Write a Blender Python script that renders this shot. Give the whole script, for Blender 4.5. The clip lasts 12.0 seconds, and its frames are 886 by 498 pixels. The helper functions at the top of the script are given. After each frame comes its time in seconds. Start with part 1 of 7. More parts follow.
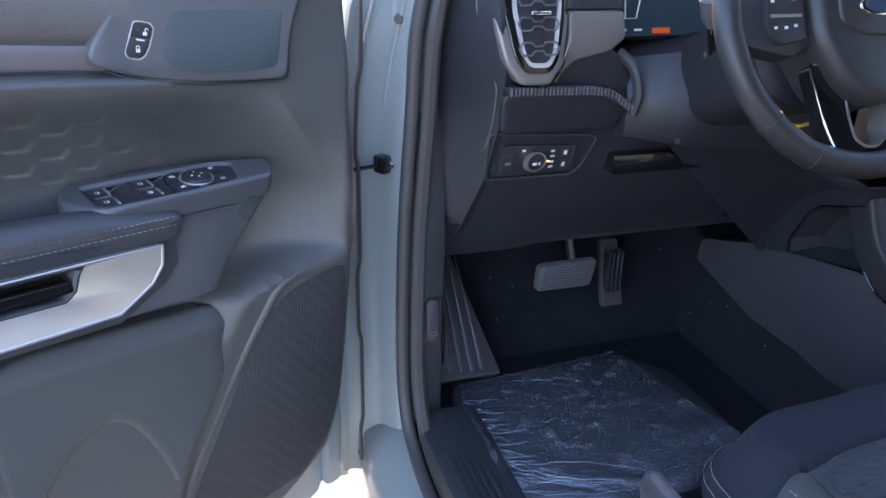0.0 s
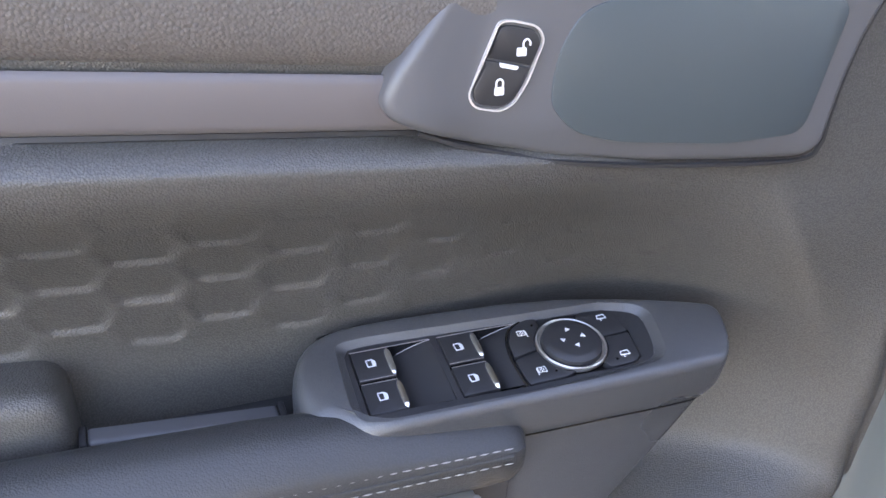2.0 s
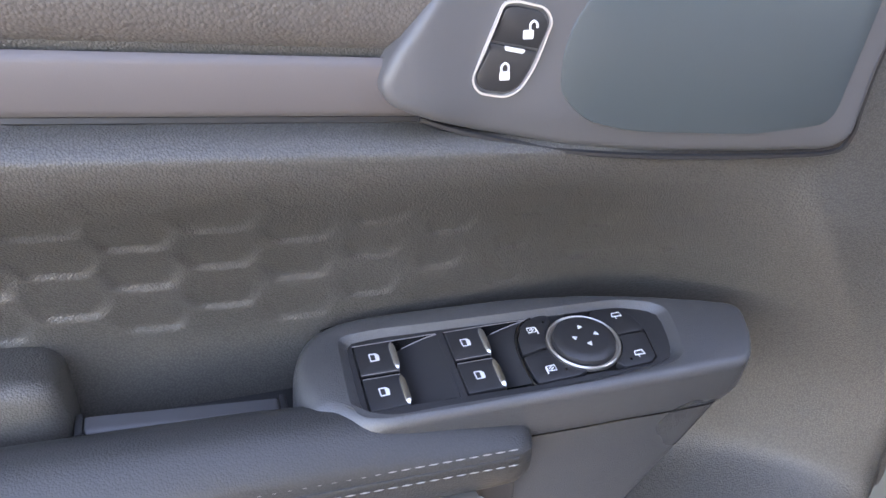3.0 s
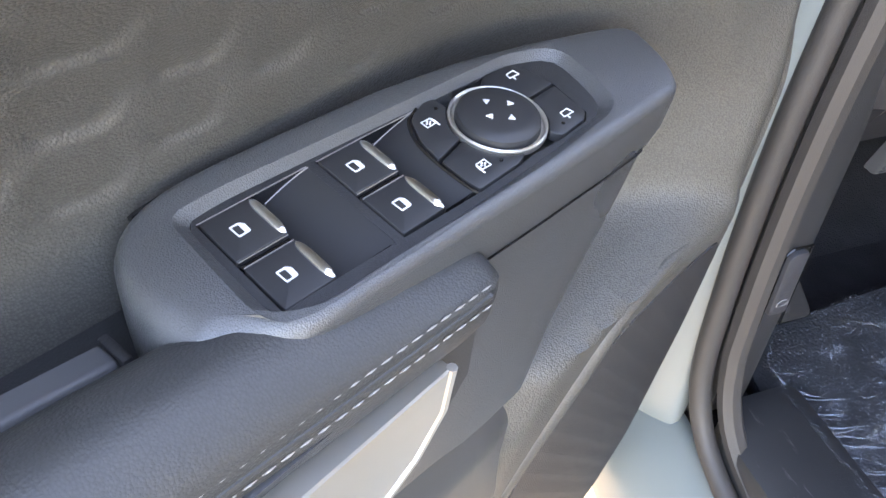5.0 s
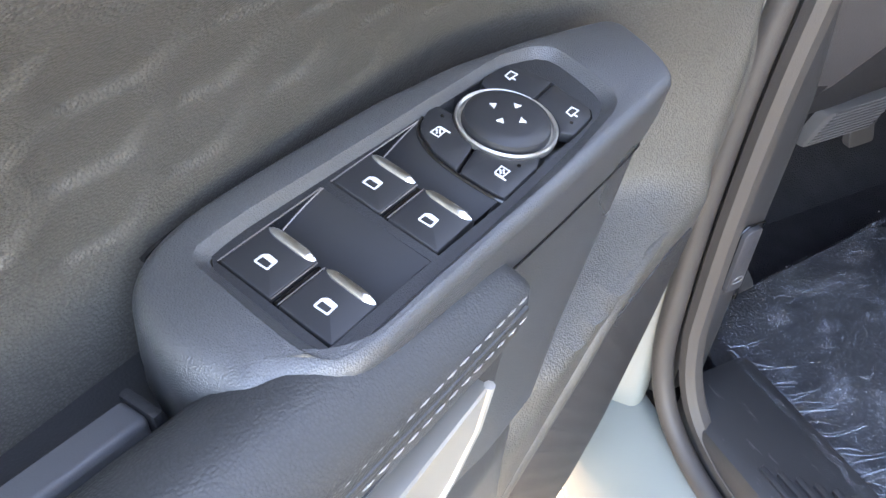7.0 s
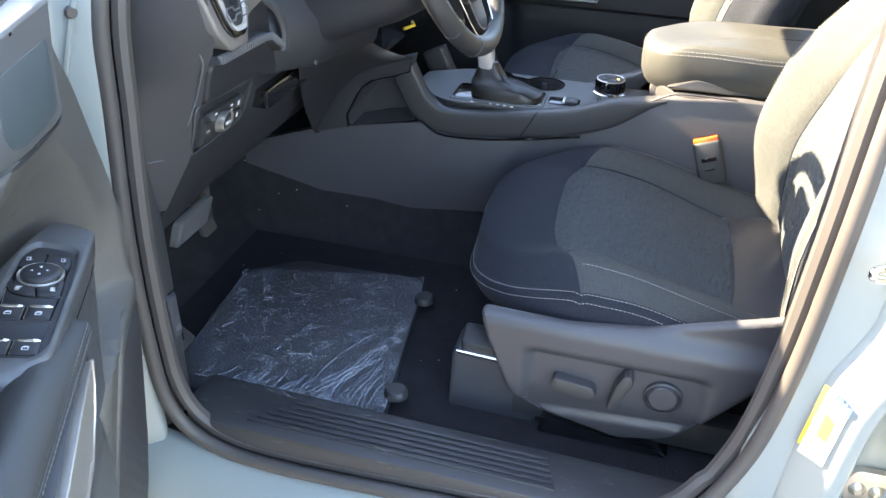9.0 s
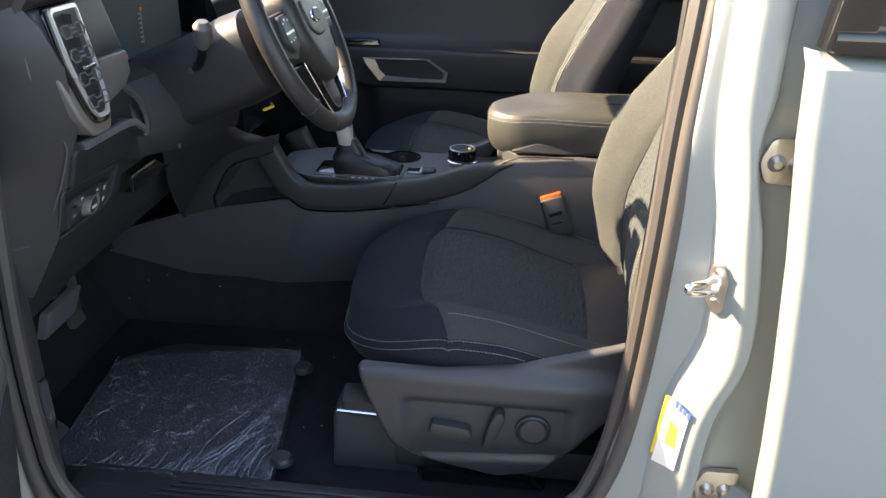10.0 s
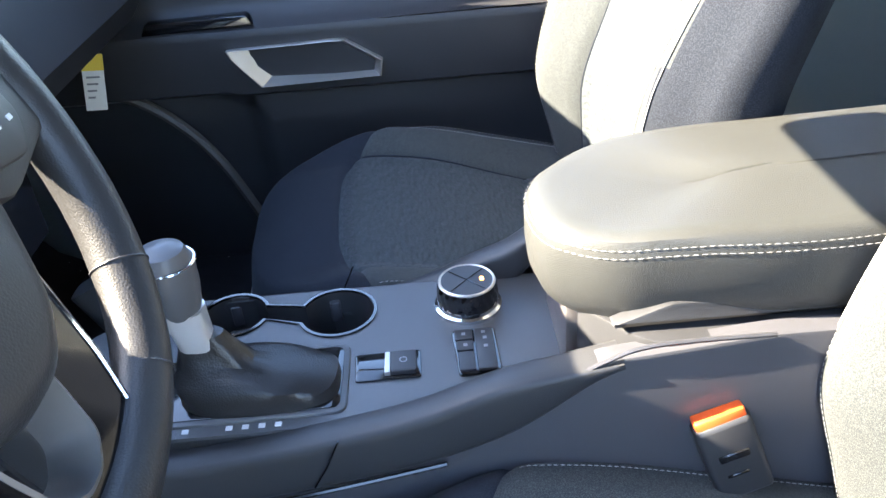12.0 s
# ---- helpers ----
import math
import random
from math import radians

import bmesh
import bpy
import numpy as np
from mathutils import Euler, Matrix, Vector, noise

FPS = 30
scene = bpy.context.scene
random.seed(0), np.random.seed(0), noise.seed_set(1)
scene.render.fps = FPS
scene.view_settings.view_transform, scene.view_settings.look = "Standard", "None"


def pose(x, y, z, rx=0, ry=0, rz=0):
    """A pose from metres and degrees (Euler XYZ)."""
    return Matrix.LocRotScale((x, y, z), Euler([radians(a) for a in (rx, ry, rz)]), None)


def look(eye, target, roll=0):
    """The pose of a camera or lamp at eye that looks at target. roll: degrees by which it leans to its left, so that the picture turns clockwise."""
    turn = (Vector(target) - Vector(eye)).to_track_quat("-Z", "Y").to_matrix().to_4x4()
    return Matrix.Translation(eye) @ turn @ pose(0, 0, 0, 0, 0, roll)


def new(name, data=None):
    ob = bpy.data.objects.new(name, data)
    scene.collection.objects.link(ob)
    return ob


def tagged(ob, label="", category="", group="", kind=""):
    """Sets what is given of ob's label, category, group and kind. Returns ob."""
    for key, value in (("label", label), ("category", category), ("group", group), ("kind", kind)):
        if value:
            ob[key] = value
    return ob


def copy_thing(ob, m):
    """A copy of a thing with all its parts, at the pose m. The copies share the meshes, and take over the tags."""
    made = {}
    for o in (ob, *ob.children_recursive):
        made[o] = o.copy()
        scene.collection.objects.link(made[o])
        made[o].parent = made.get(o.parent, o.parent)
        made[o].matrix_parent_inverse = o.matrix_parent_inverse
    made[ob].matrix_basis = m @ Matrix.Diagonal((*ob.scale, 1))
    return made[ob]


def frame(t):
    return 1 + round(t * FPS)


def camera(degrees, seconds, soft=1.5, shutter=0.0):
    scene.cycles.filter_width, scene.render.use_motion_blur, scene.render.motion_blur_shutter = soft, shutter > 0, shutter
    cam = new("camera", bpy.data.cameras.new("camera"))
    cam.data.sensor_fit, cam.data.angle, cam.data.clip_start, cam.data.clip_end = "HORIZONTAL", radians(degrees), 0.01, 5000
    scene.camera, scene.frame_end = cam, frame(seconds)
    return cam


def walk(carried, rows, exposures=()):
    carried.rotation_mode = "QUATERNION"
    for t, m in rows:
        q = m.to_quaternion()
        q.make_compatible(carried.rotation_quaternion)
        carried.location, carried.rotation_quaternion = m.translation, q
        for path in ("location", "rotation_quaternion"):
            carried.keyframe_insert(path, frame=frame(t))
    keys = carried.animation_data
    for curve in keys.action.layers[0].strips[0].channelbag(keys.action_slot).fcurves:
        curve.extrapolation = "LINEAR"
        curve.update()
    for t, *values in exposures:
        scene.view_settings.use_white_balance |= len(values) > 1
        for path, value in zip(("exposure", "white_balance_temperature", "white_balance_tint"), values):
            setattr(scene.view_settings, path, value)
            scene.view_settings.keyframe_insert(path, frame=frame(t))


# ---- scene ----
cam = camera(58.0, 12.0)
PATH = [
    (0, (0.124, 0.024, 1.577), (0.69, 1.762, 0.765), 1.5),
    (0.5, (0.091, 0.278, 1.565), (0.525, 2.031, 0.707), 2.2),
    (1, (0.058, 0.471, 1.549), (0.355, 2.231, 0.647), 2.7),
    (1.5, (0.088, 0.565, 1.534), (0.088, 2.333, 0.598), 2.1),
    (2, (0.099, 0.612, 1.528), (-0.139, 2.338, 0.547), 0.7),
    (2.5, (0.121, 0.624, 1.526), (-0.223, 2.327, 0.536), 0.2),
    (4.3, (0.0492, 0.6724, 1.4741), (0.1318, 2.3431, 0.3777), -2.16),
    (4.5, (0.0368, 0.6913, 1.4635), (0.2492, 2.2366, 0.2120), -2.21),
    (5, (0.0082, 0.7453, 1.4358), (0.5096, 2.1214, 0.0738), 1.77),
    (5.5, (-0.0036, 0.7807, 1.4201), (0.5893, 2.1117, 0.0501), 2.74),
    (6, (-0.0108, 0.7893, 1.4214), (0.6110, 2.1069, 0.0514), 3.78),
    (6.5, (-0.0188, 0.7925, 1.4241), (0.6160, 2.0972, 0.0475), 3.82),
    (6.7, (-0.0200, 0.7935, 1.4240), (0.6149, 2.0972, 0.0465), 3.33),
    (8.3, (-0.208, 0.494, 1.601), (1.194, 1.349, 0.459), 2.4),
    (8.5, (-0.276, 0.469, 1.639), (1.224, 1.217, 0.548), 1.3),
    (9, (-0.398, 0.467, 1.684), (1.259, 0.891, 0.649), 2.3),
    (9.5, (-0.502, 0.486, 1.698), (1.288, 0.665, 0.823), 3.1),
    (10, (-0.485, 0.433, 1.686), (1.324, 0.584, 0.848), 1.9),
    (10.5, (-0.298, 0.37, 1.671), (1.504, 0.544, 0.822), 1.6),
    (11, (0.003, 0.44, 1.611), (1.763, 0.609, 0.676), 1.0),
    (11.5, (0.341, 0.548, 1.564), (2.091, 0.686, 0.606), -0.8),
    (12, (0.619, 0.569, 1.595), (2.311, 0.564, 0.528), -4.9),
]
walk(cam, [(t, look(eye, target, roll)) for t, eye, target, roll in PATH],
     exposures=[(0, 3.25, 6100, 23), (0.5, 3.85, 7400, 26), (1.0, 3.78, 7300, 24), (1.5, 3.87, 7700, 25), (2.5, 3.87, 7700, 27), (4.3, 4.3, 8500, 24), (5.0, 4.4, 8200, 22), (6.7, 4.5, 8200, 22),
                (8.3, 5.1, 7000, 12), (8.6, 4.75, 7000, 12), (9.0, 3.95, 7000, 13), (9.7, 2.9, 7300, 16), (10.2, 2.6, 7500, 17), (10.8, 2.4, 7500, 17), (11.0, 2.43, 6400, 11), (11.2, 3.05, 6200, 10), (11.5, 3.95, 5900, 12), (12, 3.95, 6000, 13)])

# ---- daylight: clear sky, sun ahead of the truck ----
SUN_UP, SUN_TURN = 33.5, 3.0   # degrees above the horizon; to the right of straight ahead
world = bpy.data.worlds.new("sky")
scene.world = world
world.use_nodes = True
wn = world.node_tree.nodes
sky = wn.new("ShaderNodeTexSky")
sky.sky_type, sky.sun_disc = "NISHITA", False
sky.sun_elevation, sky.sun_rotation = radians(SUN_UP), radians(SUN_TURN)
world.node_tree.links.new(sky.outputs[0], wn["Background"].inputs[0])
wn["Background"].inputs[1].default_value = 0.13
sun = new("sun", bpy.data.lights.new("sun", "SUN"))
sun.data.energy, sun.data.angle, sun.data.color = 4.7, radians(0.5), (1.0, 0.86, 0.62)
sun.matrix_world = look((0, 0, 0), (-math.sin(radians(SUN_TURN)) * math.cos(radians(SUN_UP)),
                                    -math.cos(radians(SUN_TURN)) * math.cos(radians(SUN_UP)), -math.sin(radians(SUN_UP))))

# ---- materials ----
def material(name, color, rough=0.5, metal=0.0, grain=None, bump=0.0, vary=0.15, coarse=6.0, coat=0.0, spec=0.5, rough_vary=0.08, speck=0.0):
    """A surface with fine grain (scale per metre), slow colour variation and relief."""
    m = bpy.data.materials.new(name)
    m.use_nodes = True
    nt = m.node_tree
    b = nt.nodes["Principled BSDF"]
    b.inputs["Metallic"].default_value = metal
    b.inputs["Coat Weight"].default_value = coat
    b.inputs["Coat Roughness"].default_value = 0.05
    b.inputs["Specular IOR Level"].default_value = spec
    co = nt.nodes.new("ShaderNodeTexCoord")
    n1 = nt.nodes.new("ShaderNodeTexNoise")
    n1.inputs["Scale"].default_value = coarse
    n1.inputs["Detail"].default_value = 4
    nt.links.new(co.outputs["Object"], n1.inputs["Vector"])
    ramp = nt.nodes.new("ShaderNodeMix")
    ramp.data_type = "RGBA"
    lo = [c * (1 - vary) for c in color]
    hi = [min(1, c * (1 + vary)) for c in color]
    ramp.inputs[6].default_value = (*lo, 1)
    ramp.inputs[7].default_value = (*hi, 1)
    nt.links.new(n1.outputs[0], ramp.inputs[0])
    nt.links.new(ramp.outputs[2], b.inputs["Base Color"])
    mr = nt.nodes.new("ShaderNodeMapRange")
    mr.inputs["To Min"].default_value = max(0.02, rough - rough_vary)
    mr.inputs["To Max"].default_value = min(1, rough + rough_vary)
    nt.links.new(n1.outputs[0], mr.inputs[0])
    nt.links.new(mr.outputs[0], b.inputs["Roughness"])
    if grain:
        v = nt.nodes.new("ShaderNodeTexVoronoi")
        v.inputs["Scale"].default_value = grain
        v.inputs["Randomness"].default_value = 1.0
        v.feature = "F1"
        nt.links.new(co.outputs["Object"], v.inputs["Vector"])
        n2 = nt.nodes.new("ShaderNodeTexNoise")
        n2.inputs["Scale"].default_value = grain * 2.2
        n2.inputs["Detail"].default_value = 2
        nt.links.new(co.outputs["Object"], n2.inputs["Vector"])
        add = nt.nodes.new("ShaderNodeMath")
        add.operation = "MULTIPLY_ADD"
        add.inputs[1].default_value = 0.4
        nt.links.new(n2.outputs[0], add.inputs[0])
        nt.links.new(v.outputs["Distance"], add.inputs[2])
        bp = nt.nodes.new("ShaderNodeBump")
        bp.inputs["Strength"].default_value = bump
        bp.inputs["Distance"].default_value = 0.45 / grain
        bp.invert = True
        nt.links.new(add.outputs[0], bp.inputs["Height"])
        nt.links.new(bp.outputs[0], b.inputs["Normal"])
        if speck:
            lift = nt.nodes.new("ShaderNodeMapRange")
            lift.inputs["From Min"].default_value, lift.inputs["From Max"].default_value = 0.2, 0.9
            lift.inputs["To Min"].default_value, lift.inputs["To Max"].default_value = 1 + speck, 1 - speck
            nt.links.new(add.outputs[0], lift.inputs[0])
            tone = nt.nodes.new("ShaderNodeVectorMath")
            tone.operation = "SCALE"
            nt.links.new(ramp.outputs[2], tone.inputs[0])
            nt.links.new(lift.outputs[0], tone.inputs["Scale"])
            nt.links.new(tone.outputs[0], b.inputs["Base Color"])
    return m


def fabric_material(name, color, light, scale=900.0, quilt=0.0):
    """Heather cloth: light and dark threads, with a raised wave pattern when quilt is set."""
    m = material(name, color, rough=0.9, grain=scale, bump=0.5, vary=0.1, spec=0.15)
    nt = m.node_tree
    b = nt.nodes["Principled BSDF"]
    co = next(n for n in nt.nodes if n.type == "TEX_COORD")
    mp = nt.nodes.new("ShaderNodeMapping")
    mp.inputs["Scale"].default_value = (1.0, 0.6, 0.6)
    nt.links.new(co.outputs["Object"], mp.inputs["Vector"])
    th = nt.nodes.new("ShaderNodeTexNoise")
    th.inputs["Scale"].default_value = scale
    th.inputs["Detail"].default_value = 2
    nt.links.new(mp.outputs[0], th.inputs["Vector"])
    cr = nt.nodes.new("ShaderNodeValToRGB")
    cr.color_ramp.elements[0].position, cr.color_ramp.elements[1].position = 0.42, 0.66
    cr.color_ramp.elements[0].color, cr.color_ramp.elements[1].color = (*color, 1), (*light, 1)
    nt.links.new(th.outputs[0], cr.inputs[0])
    nt.links.new(cr.outputs[0], b.inputs["Base Color"])
    b.inputs["Sheen Weight"].default_value = 0.04
    b.inputs["Sheen Roughness"].default_value = 0.5
    if quilt:
        v = nt.nodes.new("ShaderNodeTexVoronoi")
        v.inputs["Scale"].default_value = quilt
        v.feature = "SMOOTH_F1"
        mq = nt.nodes.new("ShaderNodeMapping")
        mq.inputs["Scale"].default_value = (0.42, 1.0, 1.0)
        nt.links.new(co.outputs["Object"], mq.inputs["Vector"])
        nt.links.new(mq.outputs[0], v.inputs["Vector"])
        bp = nt.nodes.new("ShaderNodeBump")
        bp.inputs["Strength"].default_value = 1.0
        bp.inputs["Distance"].default_value = 0.0038
        nt.links.new(v.outputs["Distance"], bp.inputs["Height"])
        old = b.inputs["Normal"].links[0].from_node
        nt.links.new(bp.outputs[0], old.inputs["Normal"])
    return m


def glass_material(name, tint=(0.98, 0.99, 0.985), gloss=0.04):
    """A thin clear pane: light goes straight through, a little is mirrored."""
    m = bpy.data.materials.new(name)
    m.use_nodes = True
    nt = m.node_tree
    nt.nodes.remove(nt.nodes["Principled BSDF"])
    clear, shine, mix = nt.nodes.new("ShaderNodeBsdfTransparent"), nt.nodes.new("ShaderNodeBsdfGlossy"), nt.nodes.new("ShaderNodeMixShader")
    clear.inputs[0].default_value = (*tint, 1)
    shine.inputs["Roughness"].default_value = 0.0
    mix.inputs[0].default_value = gloss
    nt.links.new(clear.outputs[0], mix.inputs[1])
    nt.links.new(shine.outputs[0], mix.inputs[2])
    nt.links.new(mix.outputs[0], nt.nodes["Material Output"].inputs[0])
    return m


def glow_material(name, color, strength):
    m = bpy.data.materials.new(name)
    m.use_nodes = True
    b = m.node_tree.nodes["Principled BSDF"]
    b.inputs["Base Color"].default_value = (*[c * 0.3 for c in color], 1)
    b.inputs["Emission Color"].default_value = (*color, 1)
    b.inputs["Emission Strength"].default_value = strength
    return m


trim_black = material("soft black door trim", (0.092, 0.087, 0.078), 0.40, grain=900, bump=0.65, vary=0.1, speck=0.25, spec=0.6)
trim_leather = material("grained dark vinyl", (0.138, 0.125, 0.115), 0.46, grain=560, bump=0.65, vary=0.1, speck=0.12)
trim_belt = material("smooth brown grey trim", (0.150, 0.132, 0.129), 0.42, grain=1500, bump=0.1, vary=0.08)
trim_satin = material("satin charcoal plastic", (0.105, 0.105, 0.109), 0.38, spec=0.5, grain=1600, bump=0.12, vary=0.08)
pocket_trim = material("smooth black hard trim", (0.080, 0.077, 0.073), 0.38, grain=1300, bump=0.2, vary=0.12)
field_trim = material("blue grey satin plastic", (0.066, 0.082, 0.088), 0.36, spec=0.5, grain=1600, bump=0.12, vary=0.10)
# Same soft door trim, its colour lowered for the far door's shade.
shaded_far_trim = material("soft door trim darkened for shade", (0.032, 0.032, 0.035), 0.45, grain=800, bump=0.4, vary=0.1)
plastic = material("black moulded plastic", (0.034, 0.034, 0.036), 0.45, grain=900, bump=0.25, vary=0.1)
plastic_dash = material("black dash plastic", (0.027, 0.027, 0.031), 0.44, grain=800, bump=0.3, vary=0.12)
flank_plastic = material("charcoal console plastic", (0.064, 0.063, 0.070), 0.40, grain=900, bump=0.25, vary=0.1)
plastic_grey = material("charcoal seat plastic", (0.050, 0.050, 0.056), 0.38, grain=900, bump=0.25, vary=0.1)
switch_black = material("smooth switch plastic", (0.029, 0.029, 0.031), 0.42, grain=2500, bump=0.1, vary=0.08)
pod_black = material("black switch pod plastic", (0.073, 0.074, 0.076), 0.30, grain=1500, bump=0.6, speck=0.16, vary=0.12, spec=0.9)
panel_black = material("matt switch panel plastic", (0.034, 0.034, 0.036), 0.40, grain=1700, bump=0.5, speck=0.2, vary=0.1)
gloss_black = material("gloss black", (0.008, 0.008, 0.009), 0.08, vary=0.1, coat=0.5, rough_vary=0.02)
leather = material("black stitched leather", (0.050, 0.050, 0.049), 0.45, grain=900, bump=0.4, vary=0.12, speck=0.1)
lid_leather = material("charcoal console leather", (0.047, 0.048, 0.045), 0.45, grain=900, bump=0.4, vary=0.12, speck=0.1)
leather_wheel = material("black wheel leather", (0.034, 0.033, 0.033), 0.4, grain=700, bump=0.25, vary=0.12)
silver = material("satin silver trim", (0.60, 0.57, 0.52), 0.32, metal=0.8, vary=0.06, rough_vary=0.05)
warm_silver = material("satin warm silver", (0.47, 0.445, 0.40), 0.36, metal=0.75, vary=0.08, coarse=30, rough_vary=0.06)
bronze = material("warm grey metallic trim", (0.30, 0.27, 0.25), 0.35, metal=0.7, vary=0.06)
taupe = material("satin taupe trim", (0.20, 0.185, 0.172), 0.38, metal=0.35, vary=0.06)
chrome = material("polished chrome", (0.75, 0.75, 0.76), 0.12, metal=1.0, vary=0.04, rough_vary=0.03)
steel = material("zinc plated steel", (0.55, 0.53, 0.50), 0.35, metal=1.0, vary=0.15, coarse=40)
paint = material("pale grey green body paint", (0.245, 0.270, 0.264), 0.25, vary=0.05, coat=0.4, coarse=3, rough_vary=0.05)
rubber = material("black door seal rubber", (0.062, 0.056, 0.053), 0.5, grain=700, bump=0.2, vary=0.2)
carpet = material("black loop carpet", (0.022, 0.022, 0.025), 0.95, grain=420, bump=0.9, vary=0.4, coarse=30, spec=0.1)
nt = carpet.node_tree
co = next(n for n in nt.nodes if n.type == "TEX_COORD")
vo = nt.nodes.new("ShaderNodeTexVoronoi")
vo.inputs["Scale"].default_value = 28.0
nt.links.new(co.outputs["Object"], vo.inputs["Vector"])
sr = nt.nodes.new("ShaderNodeValToRGB")
sr.color_ramp.elements[0].position, sr.color_ramp.elements[1].position = 0.030, 0.042
sr.color_ramp.elements[0].color, sr.color_ramp.elements[1].color = (1, 1, 1, 1), (0, 0, 0, 1)
nt.links.new(vo.outputs["Distance"], sr.inputs[0])
lint = nt.nodes.new("ShaderNodeMix")
lint.data_type = "RGBA"
b = nt.nodes["Principled BSDF"]
nt.links.new(b.inputs["Base Color"].links[0].from_socket, lint.inputs[6])
lint.inputs[7].default_value = (0.45, 0.45, 0.46, 1)
nt.links.new(sr.outputs[0], lint.inputs[0])
nt.links.new(lint.outputs[2], b.inputs["Base Color"])
mat_rubber = material("dusty black floor mat", (0.024, 0.026, 0.031), 0.7, grain=260, bump=0.5, vary=0.5, coarse=12)
cloth_smooth = fabric_material("dark smooth seat cloth", (0.014, 0.016, 0.022), (0.031, 0.036, 0.046), 1300)
cloth_heather = fabric_material("grey heather seat cloth", (0.038, 0.042, 0.043), (0.083, 0.088, 0.085), 1300)
cloth_quilt = fabric_material("quilted heather seat cloth", (0.036, 0.043, 0.047), (0.082, 0.090, 0.092), 1300, quilt=150)
boot_leather = material("glossy black boot leather", (0.020, 0.019, 0.019), 0.34, grain=500, bump=0.3, vary=0.15)
# Pale base and low metal put the bright reflections into the colour.
bright_collar = material("satin metal with painted reflection", (0.72, 0.69, 0.66), 0.28, metal=0.45, vary=0.05)
seat_thread = material("grey seat thread", (0.060, 0.064, 0.072), 0.8, vary=0.1)
bolster_thread = material("pale seat thread", (0.30, 0.30, 0.29), 0.8, vary=0.1)
pedal_rubber = material("grey ribbed pedal rubber", (0.11, 0.11, 0.115), 0.5, grain=900, bump=0.2, vary=0.15)
thread = material("pale grey thread", (0.30, 0.29, 0.28), 0.8, vary=0.1)
white_print = material("white print", (0.75, 0.75, 0.75), 0.5, vary=0.03)
grey_print = material("grey print", (0.22, 0.22, 0.23), 0.5, vary=0.03)
blue_print = material("blue print", (0.05, 0.10, 0.40), 0.5, vary=0.03)
yellow_card = material("yellow card", (0.75, 0.55, 0.05), 0.6, vary=0.05)
white_card = material("white card", (0.75, 0.74, 0.70), 0.6, vary=0.05)
red_plastic = material("red buckle plastic", (0.85, 0.12, 0.02), 0.35, vary=0.1)
glass = glass_material("clear window glass")
tinted_glass = material("dark tinted glass", (0.012, 0.012, 0.02), 0.04, vary=0.05, coat=1.0, rough_vary=0.01)
screen_glow = glow_material("instrument screen", (0.03, 0.07, 0.10), 0.012)
lamp_amber = glow_material("amber indicator", (1.0, 0.35, 0.05), 1.2)
grille_mat = material("perforated grille plastic", (0.05, 0.05, 0.052), 0.5, vary=0.1)
nt = grille_mat.node_tree
co = nt.nodes.new("ShaderNodeTexCoord")
vo = nt.nodes.new("ShaderNodeTexVoronoi")
vo.inputs["Scale"].default_value, vo.inputs["Randomness"].default_value = 400, 0.0
nt.links.new(co.outputs["Object"], vo.inputs["Vector"])
bp = nt.nodes.new("ShaderNodeBump")
bp.inputs["Strength"].default_value, bp.inputs["Distance"].default_value = 0.8, 0.002
nt.links.new(vo.outputs["Distance"], bp.inputs["Height"])
nt.links.new(bp.outputs[0], nt.nodes["Principled BSDF"].inputs["Normal"])
hole = nt.nodes.new("ShaderNodeValToRGB")
hole.color_ramp.elements[0].position, hole.color_ramp.elements[1].position = 0.25, 0.38
hole.color_ramp.elements[0].color, hole.color_ramp.elements[1].color = (0.010, 0.010, 0.011, 1), (0.036, 0.035, 0.036, 1)
nt.links.new(vo.outputs["Distance"], hole.inputs[0])
nt.links.new(hole.outputs[0], nt.nodes["Principled BSDF"].inputs["Base Color"])
scuffed = material("scuffed black sill plastic", (0.040, 0.040, 0.042), 0.42, grain=900, bump=0.25, vary=0.15)
nt = scuffed.node_tree
co = next(n for n in nt.nodes if n.type == "TEX_COORD")
mp = nt.nodes.new("ShaderNodeMapping")
mp.inputs["Scale"].default_value = (40.0, 7.0, 40.0)
nt.links.new(co.outputs["Object"], mp.inputs["Vector"])
ns = nt.nodes.new("ShaderNodeTexNoise")
ns.inputs["Scale"].default_value, ns.inputs["Detail"].default_value, ns.inputs["Roughness"].default_value = 2.5, 8, 0.75
nt.links.new(mp.outputs[0], ns.inputs["Vector"])
sr = nt.nodes.new("ShaderNodeValToRGB")
sr.color_ramp.elements[0].position, sr.color_ramp.elements[1].position = 0.60, 0.74
sr.color_ramp.elements[0].color, sr.color_ramp.elements[1].color = (0.038, 0.038, 0.040, 1), (0.20, 0.19, 0.18, 1)
nt.links.new(ns.outputs[0], sr.inputs[0])
nt.links.new(sr.outputs[0], nt.nodes["Principled BSDF"].inputs["Base Color"])
asphalt = material("dusty grey asphalt", (0.085, 0.083, 0.080), 0.9, grain=130, bump=0.6, vary=0.25, coarse=1.5)

